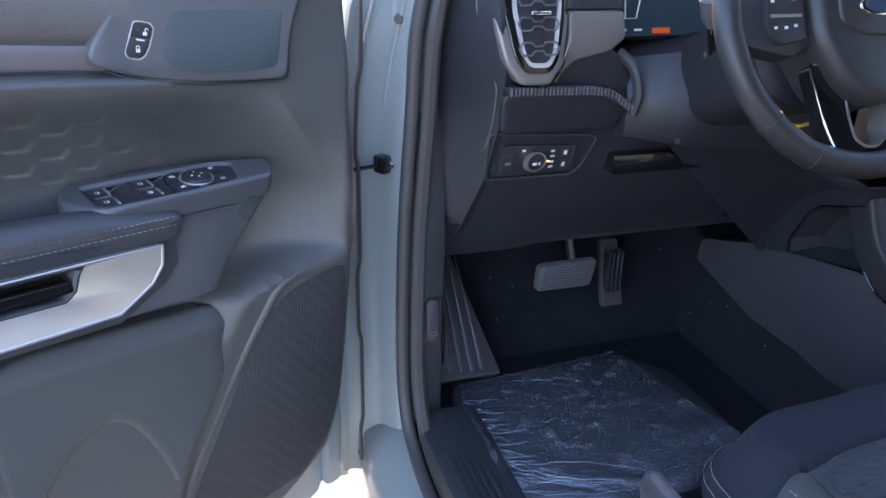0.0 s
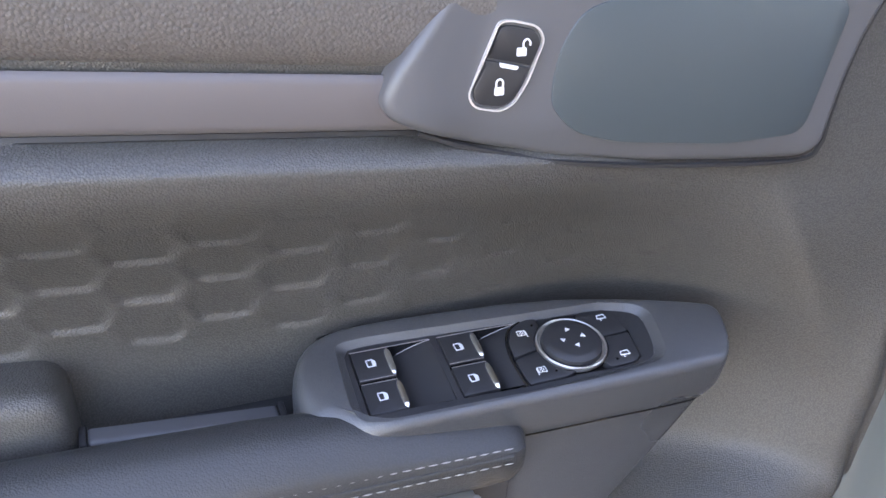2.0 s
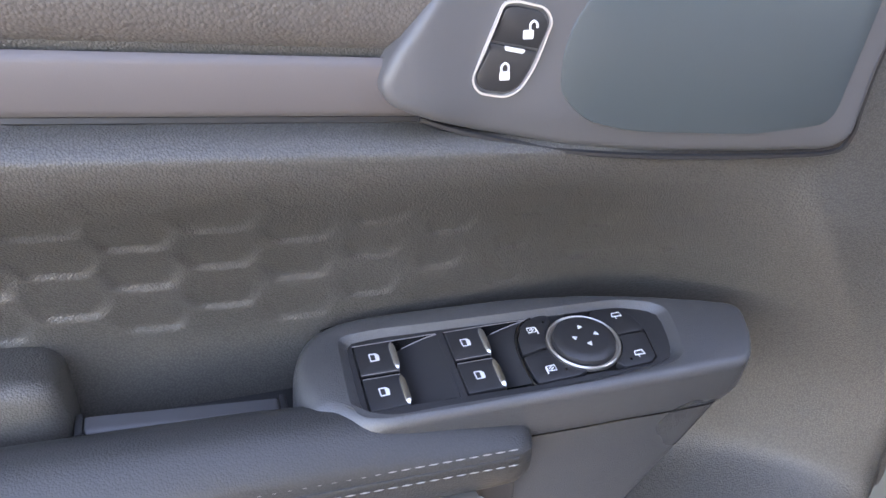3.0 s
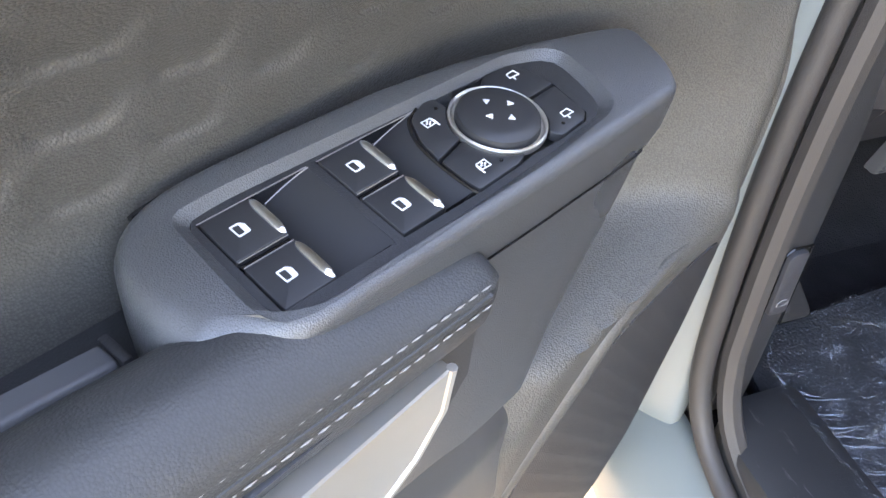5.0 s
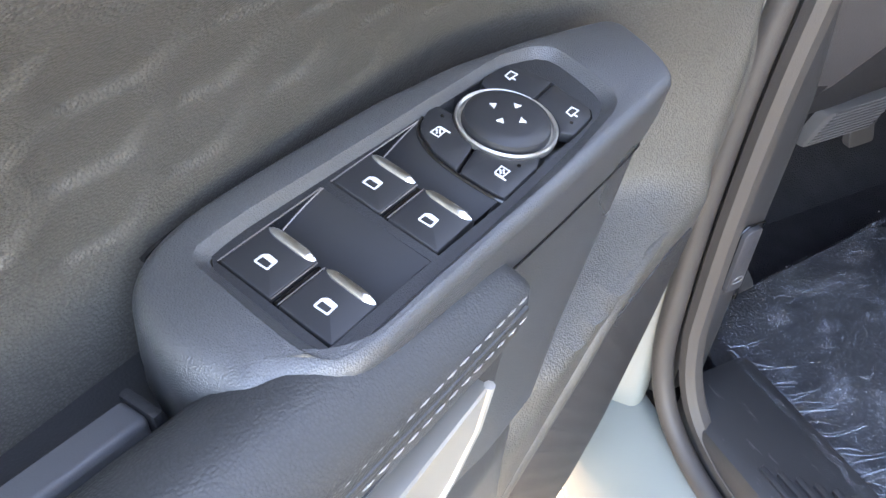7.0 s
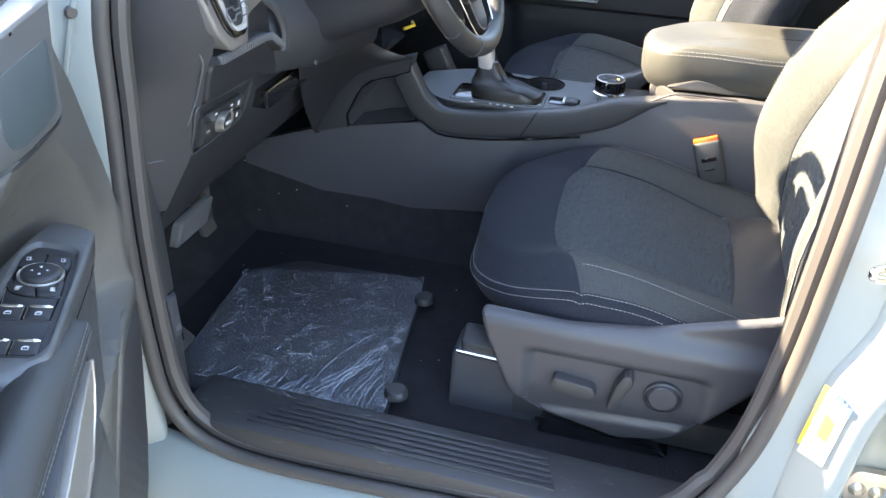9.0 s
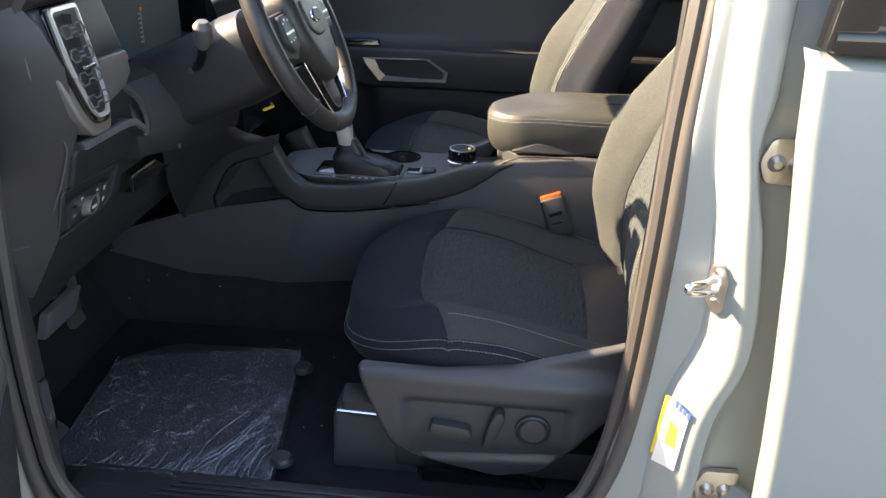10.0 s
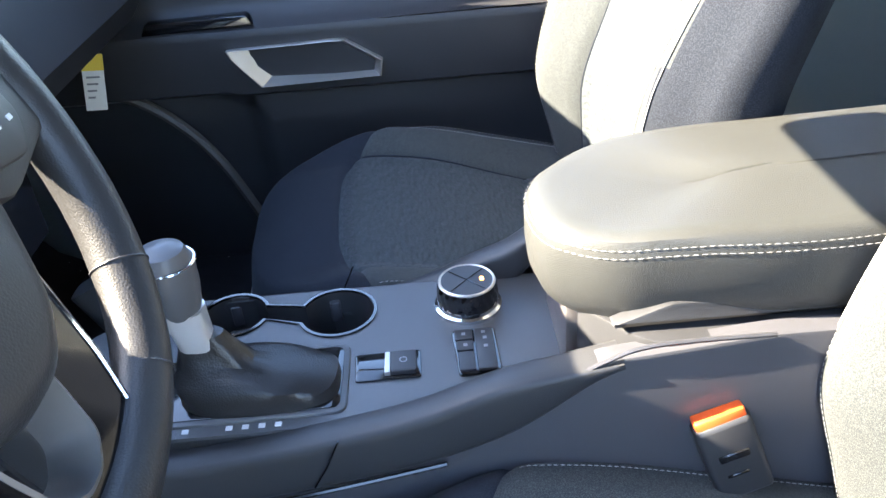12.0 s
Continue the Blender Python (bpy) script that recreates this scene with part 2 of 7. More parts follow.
# ---- mesh helpers ----
def link_mesh(name, bm, mat, parent=None, label="", angle=38, solid=0.0):
    bmesh.ops.remove_doubles(bm, verts=bm.verts, dist=1e-6)
    bmesh.ops.recalc_face_normals(bm, faces=bm.faces)
    me = bpy.data.meshes.new(name)
    bm.to_mesh(me)
    bm.free()
    me.materials.append(mat)
    for p in me.polygons:
        p.use_smooth = True
    me.set_sharp_from_angle(angle=radians(angle))
    ob = new(name, me)
    if parent:
        ob.parent = parent
    if solid:
        s = ob.modifiers.new("thickness", "SOLIDIFY")
        s.thickness, s.offset = abs(solid), -1 if solid > 0 else 1
    if label:
        ob["label"] = label
    return ob


def part(name, bm, mat, parent, label="", **more):
    return link_mesh(name, bm, mat, parent, label, **more)


def thing(name, label, category, m=None, group="", kind=""):
    ob = new(name)
    if m is not None:
        ob.matrix_world = m
    return tagged(ob, label, category, group, kind)


def XY(a, b, d):
    return Vector((a, b, d))


def XZ(a, b, d):
    return Vector((a, d, b))


def YZ(a, b, d):
    return Vector((d, a, b))


def rounded(poly, r, seg=4):
    """The polygon with its corners rounded off to about r."""
    out = []
    n = len(poly)
    for i in range(n):
        p0, p1, p2 = Vector(poly[i - 1]), Vector(poly[i]), Vector(poly[(i + 1) % n])
        a, b = p0 - p1, p2 - p1
        k = min(r, a.length * 0.45, b.length * 0.45)
        a, b = p1 + a.normalized() * k, p1 + b.normalized() * k
        for s in range(seg + 1):
            t = s / seg
            out.append(tuple(a * (1 - t) ** 2 + p1 * 2 * t * (1 - t) + b * t * t))
    return out


def prism(poly, fn, d0, d1, bevel=0.0, seg=2):
    """A slab: the outline at depth d1 (its face) and d0 (its back), the face's rim rounded over by bevel."""
    bm = bmesh.new()
    pts = [Vector(p) for p in poly]
    c = sum(pts, Vector((0, 0))) / len(pts)
    n = len(pts)
    rings = [(d0, 0.0)]
    if bevel:
        sign = 1 if d1 > d0 else -1
        for k in range(seg + 1):
            w = math.pi / 2 * k / seg
            rings.append((d1 - sign * bevel * (1 - math.sin(w)), bevel * (1 - math.cos(w))))
    else:
        rings.append((d1, 0.0))
    area = sum(pts[i - 1].x * pts[i].y - pts[i].x * pts[i - 1].y for i in range(n))
    inward = []
    for i in range(n):
        e = pts[(i + 1) % n] - pts[i - 1]
        e = Vector((-e.y, e.x)) if area > 0 else Vector((e.y, -e.x))
        inward.append(e.normalized() if e.length > 1e-9 else Vector((0, 0)))
    made = []
    for d, inset in rings:
        made.append([bm.verts.new(fn(*(pts[i] + inward[i] * inset), d)) for i in range(n)])
    for a, b in zip(made, made[1:]):
        for i in range(n):
            bm.faces.new((a[i - 1], a[i], b[i], b[i - 1]))
    bm.faces.new(made[0])
    bm.faces.new(made[-1])
    bmesh.ops.triangulate(bm, faces=[f for f in bm.faces if len(f.verts) > 4])
    return bm


def frame_prism(outer, inner, fn, d0, d1):
    """A flat ring between two outlines with as many points each."""
    bm = bmesh.new()
    n = len(outer)
    rows = [[bm.verts.new(fn(*p, d)) for p in poly] for poly, d in ((outer, d0), (outer, d1), (inner, d1), (inner, d0))]
    for k in range(4):
        a, b = rows[k], rows[(k + 1) % 4]
        for i in range(n):
            bm.faces.new((a[i - 1], a[i], b[i], b[i - 1]))
    return bm


def box(x0, x1, y0, y1, z0, z1, bevel=0.0, seg=2):
    bm = bmesh.new()
    bmesh.ops.create_cube(bm, size=1, matrix=Matrix.LocRotScale(((x0 + x1) / 2, (y0 + y1) / 2, (z0 + z1) / 2), None, (x1 - x0, y1 - y0, z1 - z0)))
    if bevel:
        bmesh.ops.bevel(bm, geom=bm.edges[:], offset=bevel, segments=seg, profile=0.5, affect="EDGES")
    return bm


def loft(rings, cap=True, closed=True):
    bm = bmesh.new()
    made = [[bm.verts.new(p) for p in r] for r in rings]
    n = len(rings[0])
    for a, b in zip(made, made[1:]):
        for i in range(0 if closed else 1, n):
            bm.faces.new((a[i - 1], a[i], b[i], b[i - 1]))
    if cap and closed:
        bm.faces.new(made[0])
        bm.faces.new(made[-1])
    return bm


def tube(points, r, seg=10, closed=False, squash=1.0):
    """A round bar along points; r is one radius or one for each point."""
    pts = [Vector(p) for p in points]
    n = len(pts)
    rs = r if isinstance(r, (list, tuple)) else [r] * n
    rings = []
    up = None
    for i in range(n):
        if closed:
            d = (pts[(i + 1) % n] - pts[i - 1]).normalized()
        else:
            d = (pts[min(i + 1, n - 1)] - pts[max(i - 1, 0)]).normalized()
        if up is None:
            up = d.orthogonal().normalized()
        up = (up - d * up.dot(d)).normalized()
        s = d.cross(up)
        rings.append([pts[i] + (up * math.cos(w) + s * math.sin(w) * squash) * rs[i] for w in [2 * math.pi * k / seg for k in range(seg)]])
    if closed:
        bm = bmesh.new()
        made = [[bm.verts.new(p) for p in q] for q in rings]
        for i in range(n):
            a, b = made[i - 1], made[i]
            for k in range(seg):
                bm.faces.new((a[k - 1], a[k], b[k], b[k - 1]))
        return bm
    return loft(rings)


def curve_points(ctrl, steps=8, closed=False):
    """Points on a smooth curve through the controls."""
    c = [Vector(p) for p in ctrl]
    n = len(c)
    out = []
    for i in range(n if closed else n - 1):
        if closed:
            p0, p1, p2, p3 = c[i - 1], c[i], c[(i + 1) % n], c[(i + 2) % n]
        else:
            p0, p1, p2, p3 = c[max(i - 1, 0)], c[i], c[i + 1], c[min(i + 2, n - 1)]
        for s in range(steps):
            t = s / steps
            out.append(0.5 * (2 * p1 + (p2 - p0) * t + (2 * p0 - 5 * p1 + 4 * p2 - p3) * t * t + (3 * p1 - p0 - 3 * p2 + p3) * t ** 3))
    if not closed:
        out.append(c[-1])
    return out


def lathe(profile, fn, seg=40):
    """A turned body: profile of (radius, height); fn maps x, y, height to space."""
    return loft([[fn(r * math.cos(2 * math.pi * k / seg), r * math.sin(2 * math.pi * k / seg), h) for k in range(seg)] for r, h in profile])


def sheet(fn, us, vs):
    bm = bmesh.new()
    rows = [[bm.verts.new(fn(u, v)) for u in us] for v in vs]
    for a, b in zip(rows, rows[1:]):
        for i in range(1, len(us)):
            bm.faces.new((a[i - 1], a[i], b[i], b[i - 1]))
    return bm


def stitches(points, length=0.0045, gap=0.0022, r=0.0006, lift=None):
    """A row of thread stitches along a line."""
    pts = [Vector(p) for p in points]
    bm = bmesh.new()
    cum = [0.0]
    for a, b in zip(pts, pts[1:]):
        cum.append(cum[-1] + (b - a).length)

    def at(s):
        for i in range(1, len(cum)):
            if s <= cum[i] or i == len(cum) - 1:
                t = (s - cum[i - 1]) / max(cum[i] - cum[i - 1], 1e-9)
                return pts[i - 1].lerp(pts[i], t)

    s = 0.0
    while s + length < cum[-1]:
        a, b = at(s), at(s + length)
        d = (b - a).normalized()
        q = d.orthogonal().normalized()
        w = d.cross(q)
        m = (a + b) / 2
        rings = []
        for p, k in ((a, 0.35), (m, 1.0), (b, 0.35)):
            rings.append([bm.verts.new(p + (q * math.cos(v) + w * math.sin(v)) * r * k) for v in (0.6, 2.2, 3.7, 5.3)])
        for x, y in zip(rings, rings[1:]):
            for i in range(4):
                bm.faces.new((x[i - 1], x[i], y[i], y[i - 1]))
        s += length + gap
    return bm


def smooth(t):
    t = min(1.0, max(0.0, t))
    return t * t * (3 - 2 * t)


def table(x, rows):
    """Value at x on a smooth line through rows of (x, value), with no overshoot."""
    n = len(rows)
    if x <= rows[0][0]:
        return rows[0][1]
    if x >= rows[-1][0]:
        return rows[-1][1]
    i = 1
    while rows[i][0] < x:
        i += 1
    (a, p), (b, q) = rows[i - 1], rows[i]
    h, m = b - a, (q - p) / (b - a)

    def slope(k):
        if k < 1 or k > n - 2:
            return m
        l = (rows[k][1] - rows[k - 1][1]) / (rows[k][0] - rows[k - 1][0])
        r = (rows[k + 1][1] - rows[k][1]) / (rows[k + 1][0] - rows[k][0])
        return 0.0 if l * r <= 0 else 2 * l * r / (l + r)
    t = (x - a) / h
    s0, s1 = slope(i - 1), slope(i)
    return p * (1 + 2 * t) * (1 - t) ** 2 + s0 * h * t * (1 - t) ** 2 + q * t * t * (3 - 2 * t) + s1 * h * t * t * (t - 1)


def spread(a, b, n):
    return [a + (b - a) * i / (n - 1) for i in range(n)]


# ---- ground and truck body ----
bm = bmesh.new()
bmesh.ops.create_grid(bm, x_segments=2, y_segments=2, size=400)
bm.transform(Matrix.Translation((0, 0, 0.06)))
tagged(link_mesh("ground", bm, asphalt), "dusty grey asphalt ground beside the truck", "ground", kind="structure")

body = thing("truck_cab", "pale grey green pickup cab with its front door open", "truck")
CX = 1.255     # the truck's middle

# front door opening: line of the rubber seal, from the roof down the A-pillar, along the sill and up the B-pillar
SEAL = [(0.58, 0.72, 1.83), (0.555, 0.97, 1.67), (0.470, 1.100, 1.54), (0.438, 1.122, 1.42), (0.431, 1.130, 1.28), (0.422, 1.135, 1.10), (0.418, 1.13, 0.92),
        (0.418, 1.115, 0.80), (0.42, 1.06, 0.735), (0.42, 0.95, 0.715), (0.42, 0.70, 0.725), (0.42, 0.45, 0.745), (0.426, 0.33, 0.79),
        (0.447, 0.263, 0.90), (0.452, 0.237, 1.05), (0.454, 0.227, 1.25), (0.462, 0.222, 1.42), (0.487, 0.209, 1.60), (0.56, 0.195, 1.82)]
seal_line = curve_points(SEAL, 6)
part("door_seal", tube(seal_line, 0.011, 10), rubber, body, "black rubber door seal")
part("seal_lip", tube([p + Vector((0.022, (0.7 - p.y) * 0.03, 0.012 if p.z < 0.85 else 0)) for p in seal_line], 0.012, 8), rubber, body, "black rubber inner seal lip")


def jamb_strip(rows, name, label=""):
    """Painted sheet metal beside the opening: for each row a height and points (x, y)."""
    rings = [curve_points([(x, y, z) for x, y in pts], 4) for z, pts in rows]
    return part(name, loft(rings, closed=False), paint, body, label, solid=0.004)


# A-pillar jamb
jamb_strip([(z, [(0.495 + k, 1.168 - s), (0.455 + k, 1.158 - s), (0.425 + k, 1.14 - s), (0.412 + k, 1.152 - s), (0.39 + k + e * 0.5, 1.185 - s), (0.345 + k + e, 1.205 - s), (0.325 + k + e, 1.21 - s), (0.318 + k + e, 1.30 - s)])
            for z, k, s, e in ((0.60, 0.0, 0.0, 0), (0.75, -0.004, 0.005, 0), (0.95, -0.004, 0.0, 0), (1.15, 0.0, 0.0, 0), (1.30, 0.008, 0.006, 0), (1.43, 0.014, 0.012, 0.015), (1.47, 0.018, 0.018, 0.03), (1.55, 0.058, 0.045, 0.068), (1.67, 0.140, 0.17, 0.085), (1.84, 0.19, 0.42, 0.08))],
           "a_pillar")
# front wing behind the hinge gap
part("front_wing", prism(rounded([(1.23, 0.55), (2.30, 0.55), (2.30, 1.36), (1.30, 1.44), (1.23, 1.42)], 0.03), YZ, 0.34, 0.305, 0.008), paint, body)
# sill, curving up into both pillars
sill_sec = [(0.43, 0.722), (0.415, 0.712), (0.395, 0.70), (0.365, 0.67), (0.352, 0.62), (0.365, 0.53), (0.40, 0.50)]
part("sill", loft([[Vector((x, y, z + lift)) for x, z in sill_sec] for y, lift in ((1.26, 0.03), (1.10, 0.005), (0.95, -0.01), (0.60, -0.005), (0.35, 0.02), (0.20, 0.05), (-0.4, 0.05))], closed=False), paint, body, solid=0.004)
# B-pillar: flat strip beside the seal, bright sloping band with a wavy course, trough behind it
def band_front(z):
    return table(z, [(0.60, 0.222), (0.80, 0.214), (0.93, 0.209), (1.03, 0.204), (1.08, 0.196), (1.12, 0.182), (1.17, 0.170), (1.20, 0.170), (1.28, 0.1755), (1.33, 0.179), (1.38, 0.187), (1.42, 0.192), (1.47, 0.1955), (1.57, 0.195), (1.80, 0.190)])


def band_back(z):
    return table(z, [(0.60, 0.176), (0.80, 0.171), (0.98, 0.164), (1.03, 0.160), (1.07, 0.151), (1.115, 0.135), (1.15, 0.130), (1.196, 0.132), (1.26, 0.140), (1.30, 0.146), (1.36, 0.154), (1.41, 0.163), (1.458, 0.1715), (1.55, 0.174), (1.80, 0.168)])


def post_lean(z):
    return 0.07 * max(0, z - 1.42) - 0.007


def on_post(k, z, d):
    """On the sunlit band of the post: k across it from front to back, d proud of it."""
    return Vector((0.4525 - 0.032 * k + post_lean(z) - 0.8 * d, band_front(z) + (band_back(z) - band_front(z)) * k + 0.6 * d, z))


def post_x(y, z):
    f, r = band_front(z), band_back(z)
    return 0.4525 - 0.032 * min(1.0, max(0.0, (f - y) / (f - r))) + post_lean(z)


brows = []
for z in [0.62, 0.72] + spread(0.80, 1.60, 41) + [1.70, 1.80]:
    t, f, r = post_lean(z), band_front(z), band_back(z)
    w = table(z, [(0.6, 0.024), (1.10, 0.020), (1.30, 0.022), (1.36, 0.014), (1.40, 0.012), (1.48, 0.030), (1.8, 0.036)])
    h = table(z, [(0.6, 0.034), (1.34, 0.040), (1.40, 0.036), (1.48, 0.014), (1.8, 0.012)])
    s = table(z, [(0.6, 0.275), (0.90, 0.264), (1.05, 0.240), (1.25, 0.229), (1.42, 0.222), (1.60, 0.209), (1.80, 0.195)])
    f = min(f, s - 0.012)
    brows.append((z, [(0.466 + t, s + 0.004), (0.4575 + t, s - 0.003), (0.4555 + t, 0.5 * (s + f)), (0.4545 + t, f + 0.003), (0.4525 + t, f), (0.4450 + t, f - 0.2 * (f - r)), (0.4355 + t, f - 0.52 * (f - r)), (0.4265 + t, f - 0.80 * (f - r)), (0.4205 + t, r),
                      (0.4205 + t, r - 0.5 * w), (0.4250 + t, r - w), (0.4290 + h + t, r - w - 0.012), (0.436 + h + t, min(0.085, r - w - 0.02)), (0.48 + t, 0.0)]))
jamb_strip(brows, "b_pillar", "sunlit pale grey door post with rolled edges")
part("b_pillar_inner", prism(rounded([(0.25, 0.70), (0.245, 1.25), (0.235, 1.82), (0.02, 1.82), (0.02, 0.70)], 0.02), YZ, 0.53, 0.505), plastic, body, "black plastic pillar cover")
# floor, tunnel side, firewall, roof, back wall
part("floor_pan", box(0.44, 2.08, -0.9, 1.62, 0.70, 0.728), carpet, body, "black carpeted cab floor")
rings = []
for y, top in ((-0.9, 0.84), (0.3, 0.84), (0.8, 0.84), (1.15, 0.88), (1.62, 0.98)):
    rings.append([Vector((1.07, y, 0.72)), Vector((1.10, y, 0.76)), Vector((1.140, y, top)), Vector((2 * CX - 1.140, y, top)), Vector((2 * CX - 1.10, y, 0.76)), Vector((2 * CX - 1.07, y, 0.72))])
part("floor_tunnel", loft(rings), carpet, body, "black carpeted transmission tunnel")
part("toe_board", loft([[Vector((x, 1.30, 0.728)), Vector((x, 1.36, 0.76)), Vector((x, 1.52, 0.98)), Vector((x, 1.58, 1.5)), Vector((x, 1.62, 1.5)), Vector((x, 1.62, 0.70))] for x in (0.42, 2.08)]), carpet, body)
part("kick_panel", prism(rounded([(1.115, 0.75), (1.15, 0.72), (1.62, 0.72), (1.62, 1.30), (1.14, 1.30), (1.115, 1.10)], 0.02), YZ, 0.44, 0.486, 0.012), plastic, body, "black plastic kick panel")
release = part("bonnet_release", prism(rounded([(0.4545, 0.905), (0.4525, 0.975), (0.458, 0.981), (0.472, 0.981), (0.474, 0.905)], 0.004, 3), XZ, 1.118, 1.108, 0.002), plastic_grey, body, "black bonnet release lever")
part("release_gap", tube([(x, 1.1125, z) for x, z in ((0.4525, 0.885), (0.4505, 0.978), (0.457, 0.984), (0.476, 0.984), (0.478, 0.885))], 0.0014, 6), gloss_black, release)
part("release_mark", tube([(x, 1.1076, z) for x, z in ((0.459, 0.917), (0.459, 0.921), (0.463, 0.924), (0.468, 0.924), (0.471, 0.920), (0.467, 0.917))], 0.0005, 5, closed=True), grey_print, release)
part("roof", prism(rounded([(0.45, -0.95), (0.47, 0.62), (0.70, 0.72), (1.81, 0.72), (2.04, 0.62), (2.06, -0.95)], 0.08), XY, 1.88, 1.93, 0.02), paint, body)
part("headliner", prism([(0.50, -0.9), (0.52, 0.64), (1.99, 0.64), (2.01, -0.9)], XY, 1.875, 1.862), trim_belt, body)
part("cab_back", box(0.44, 2.08, -0.98, -0.93, 0.70, 1.90, 0.01), plastic, body)
part("side_wall", box(2.06, 2.10, -0.9, 1.62, 0.60, 1.46, 0.01), paint, body)
part("rear_seat_back", box(0.52, 1.99, -0.93, -0.72, 0.75, 1.55, 0.05, 3), cloth_smooth, body, "dark cloth rear bench")
for s in (-1, 1):
    x = CX + s * 0.72
    part("windscreen_pillar", tube([(CX + s * 0.765, 1.20, 1.44), (CX + s * 0.700, 0.93, 1.66), (CX + s * 0.64, 0.66, 1.885)], 0.026, 8), plastic_dash, body)
part("rear_side_glass", prism([(-0.12, 1.46), (-0.12, 1.87), (-0.9, 1.87), (-0.9, 1.46)], YZ, 2.03, 2.026), tinted_glass, body)
ws = part("windscreen", loft([[Vector((CX - 0.78, 1.28, 1.42)), Vector((CX, 1.42, 1.42)), Vector((CX + 0.78, 1.28, 1.42))],
                              [Vector((CX - 0.72, 0.66, 1.88)), Vector((CX, 0.74, 1.89)), Vector((CX + 0.72, 0.66, 1.88))]], closed=False), glass, body, solid=0.005)
ws.visible_shadow = False
part("bonnet", prism(rounded([(0.36, 1.30), (0.42, 2.3), (2.09, 2.3), (2.15, 1.30)], 0.1), XY, 1.30, 1.41, 0.03), paint, body)

# rear view mirror behind the windscreen
mirror = part("mirror_housing", prism(rounded([(1.135, 1.655), (1.130, 1.715), (1.38, 1.722), (1.375, 1.655)], 0.025, 4), XZ, 0.835, 0.805, 0.012, 3), plastic, body, "black rear view mirror")
part("mirror_glass", prism(rounded([(1.142, 1.662), (1.138, 1.710), (1.373, 1.715), (1.368, 1.662)], 0.02, 4), XZ, 0.8045, 0.8035), chrome, mirror)
part("mirror_stem", tube([(1.255, 0.832, 1.69), (1.255, 0.85, 1.73), (1.255, 0.85, 1.775)], 0.014, 8), plastic, mirror)
# pressed ridges, sealant beads and bolts on the A-pillar jamb
ridge = [(0.396, 1.176, 0.70), (0.391, 1.183, 0.95), (0.390, 1.185, 1.10), (0.398, 1.180, 1.24), (0.406, 1.165, 1.34), (0.424, 1.138, 1.45)]
part("jamb_ridge", tube(curve_points(ridge, 6), 0.004, 8), paint, body)
part("jamb_ridge", tube(curve_points([(x - 0.040, y + 0.020, z) for x, y, z in ridge[1:]], 6), 0.0035, 8), paint, body)
rng = random.Random(7)
for k in range(7):
    z = 0.835 + 0.022 * k + rng.uniform(-0.006, 0.006)
    x0 = 0.352 + rng.uniform(0, 0.012)
    pts = [(x0 + 0.010 * q + rng.uniform(-0.002, 0.002), 1.2005 - 0.0035 * q, z - 0.003 * q + rng.uniform(-0.004, 0.004)) for q in range(4)]
    part("sealant_bead", tube(curve_points(pts, 4), 0.0032, 7, squash=0.7), paint, body)
for x, y, z in ((0.416, 1.147, 1.415), (0.372, 1.193, 1.30)):
    part("jamb_plug", lathe([(0.0, 0.004), (0.006, 0.004), (0.008, 0.001), (0.008, -0.002)], lambda a, b, h, x=x, y=y, z=z: Vector((x - 0.5 * h + 0.87 * a, y - 0.87 * h - 0.5 * a, z + b)), 14), rubber, body)
# sill scuff plate: ribbed black plastic
scuff = part("scuff_plate", prism(rounded([(0.432, 0.30), (0.432, 1.085), (0.46, 1.12), (0.545, 1.12), (0.535, 0.30)], 0.02), XY, 0.71, 0.768, 0.012), scuffed, body, "scratched black plastic sill plate")
for i in range(6):
    x = 0.452 + i * 0.0115
    part("rib", prism(rounded([(x, 0.50 + i * 0.004), (x, 1.00 - i * 0.012), (x + 0.007, 1.00 - i * 0.012), (x + 0.007, 0.50 + i * 0.004)], 0.002, 2), XY, 0.766, 0.7715, 0.001), scuffed, scuff)

# striker on the B-pillar
def striker():
    on = lambda a, b, d: Vector((post_x(a, b) - d, a, b))
    root = part("striker_plate", prism(rounded([(0.155, 1.203), (0.163, 1.195), (0.1735, 1.210), (0.1755, 1.235), (0.172, 1.262), (0.163, 1.269), (0.155, 1.25)], 0.005), on, 0.001, 0.0085, 0.001), steel, body, "zinc plated striker plate")
    part("striker_loop", tube(curve_points([(0.436, 0.162, 1.226), (0.418, 0.182, 1.232), (0.406, 0.201, 1.237), (0.404, 0.206, 1.242), (0.408, 0.202, 1.247), (0.420, 0.184, 1.245), (0.438, 0.164, 1.243)], 5), 0.0048, 10), chrome, root)
    for z in (1.213, 1.256):
        part("bolt", lathe([(0.0, 0.004), (0.0065, 0.004), (0.0075, 0.0)], lambda x, y, h, z=z: on(0.1645 + x * 0.8, z + y * 0.8, 0.0085 + h), 12), steel, root)


striker()


def rear_hinge(z):
    h = part("hinge", prism(rounded([(0.075, z - 0.028), (0.128, z - 0.026), (0.138, z), (0.126, z + 0.03), (0.075, z + 0.032)], 0.008), YZ, 0.462, 0.452, 0.002), steel, body, "painted rear door hinge")
    for y in (0.118, 0.094):
        part("bolt", lathe([(0.0, 0.007), (0.005, 0.007), (0.0085, 0.004), (0.011, 0.001), (0.011, 0.0)], lambda a, b, k, y=y: Vector((0.452 - k, y + a, z + b)), 14), steel, h)
    part("hinge_arm", tube([(0.455, 0.088, z - 0.005), (0.435, 0.072, z - 0.005), (0.40, 0.06, z - 0.005)], 0.012, 8, squash=1.6), paint, h)


rear_hinge(1.393)
rear_hinge(0.90)

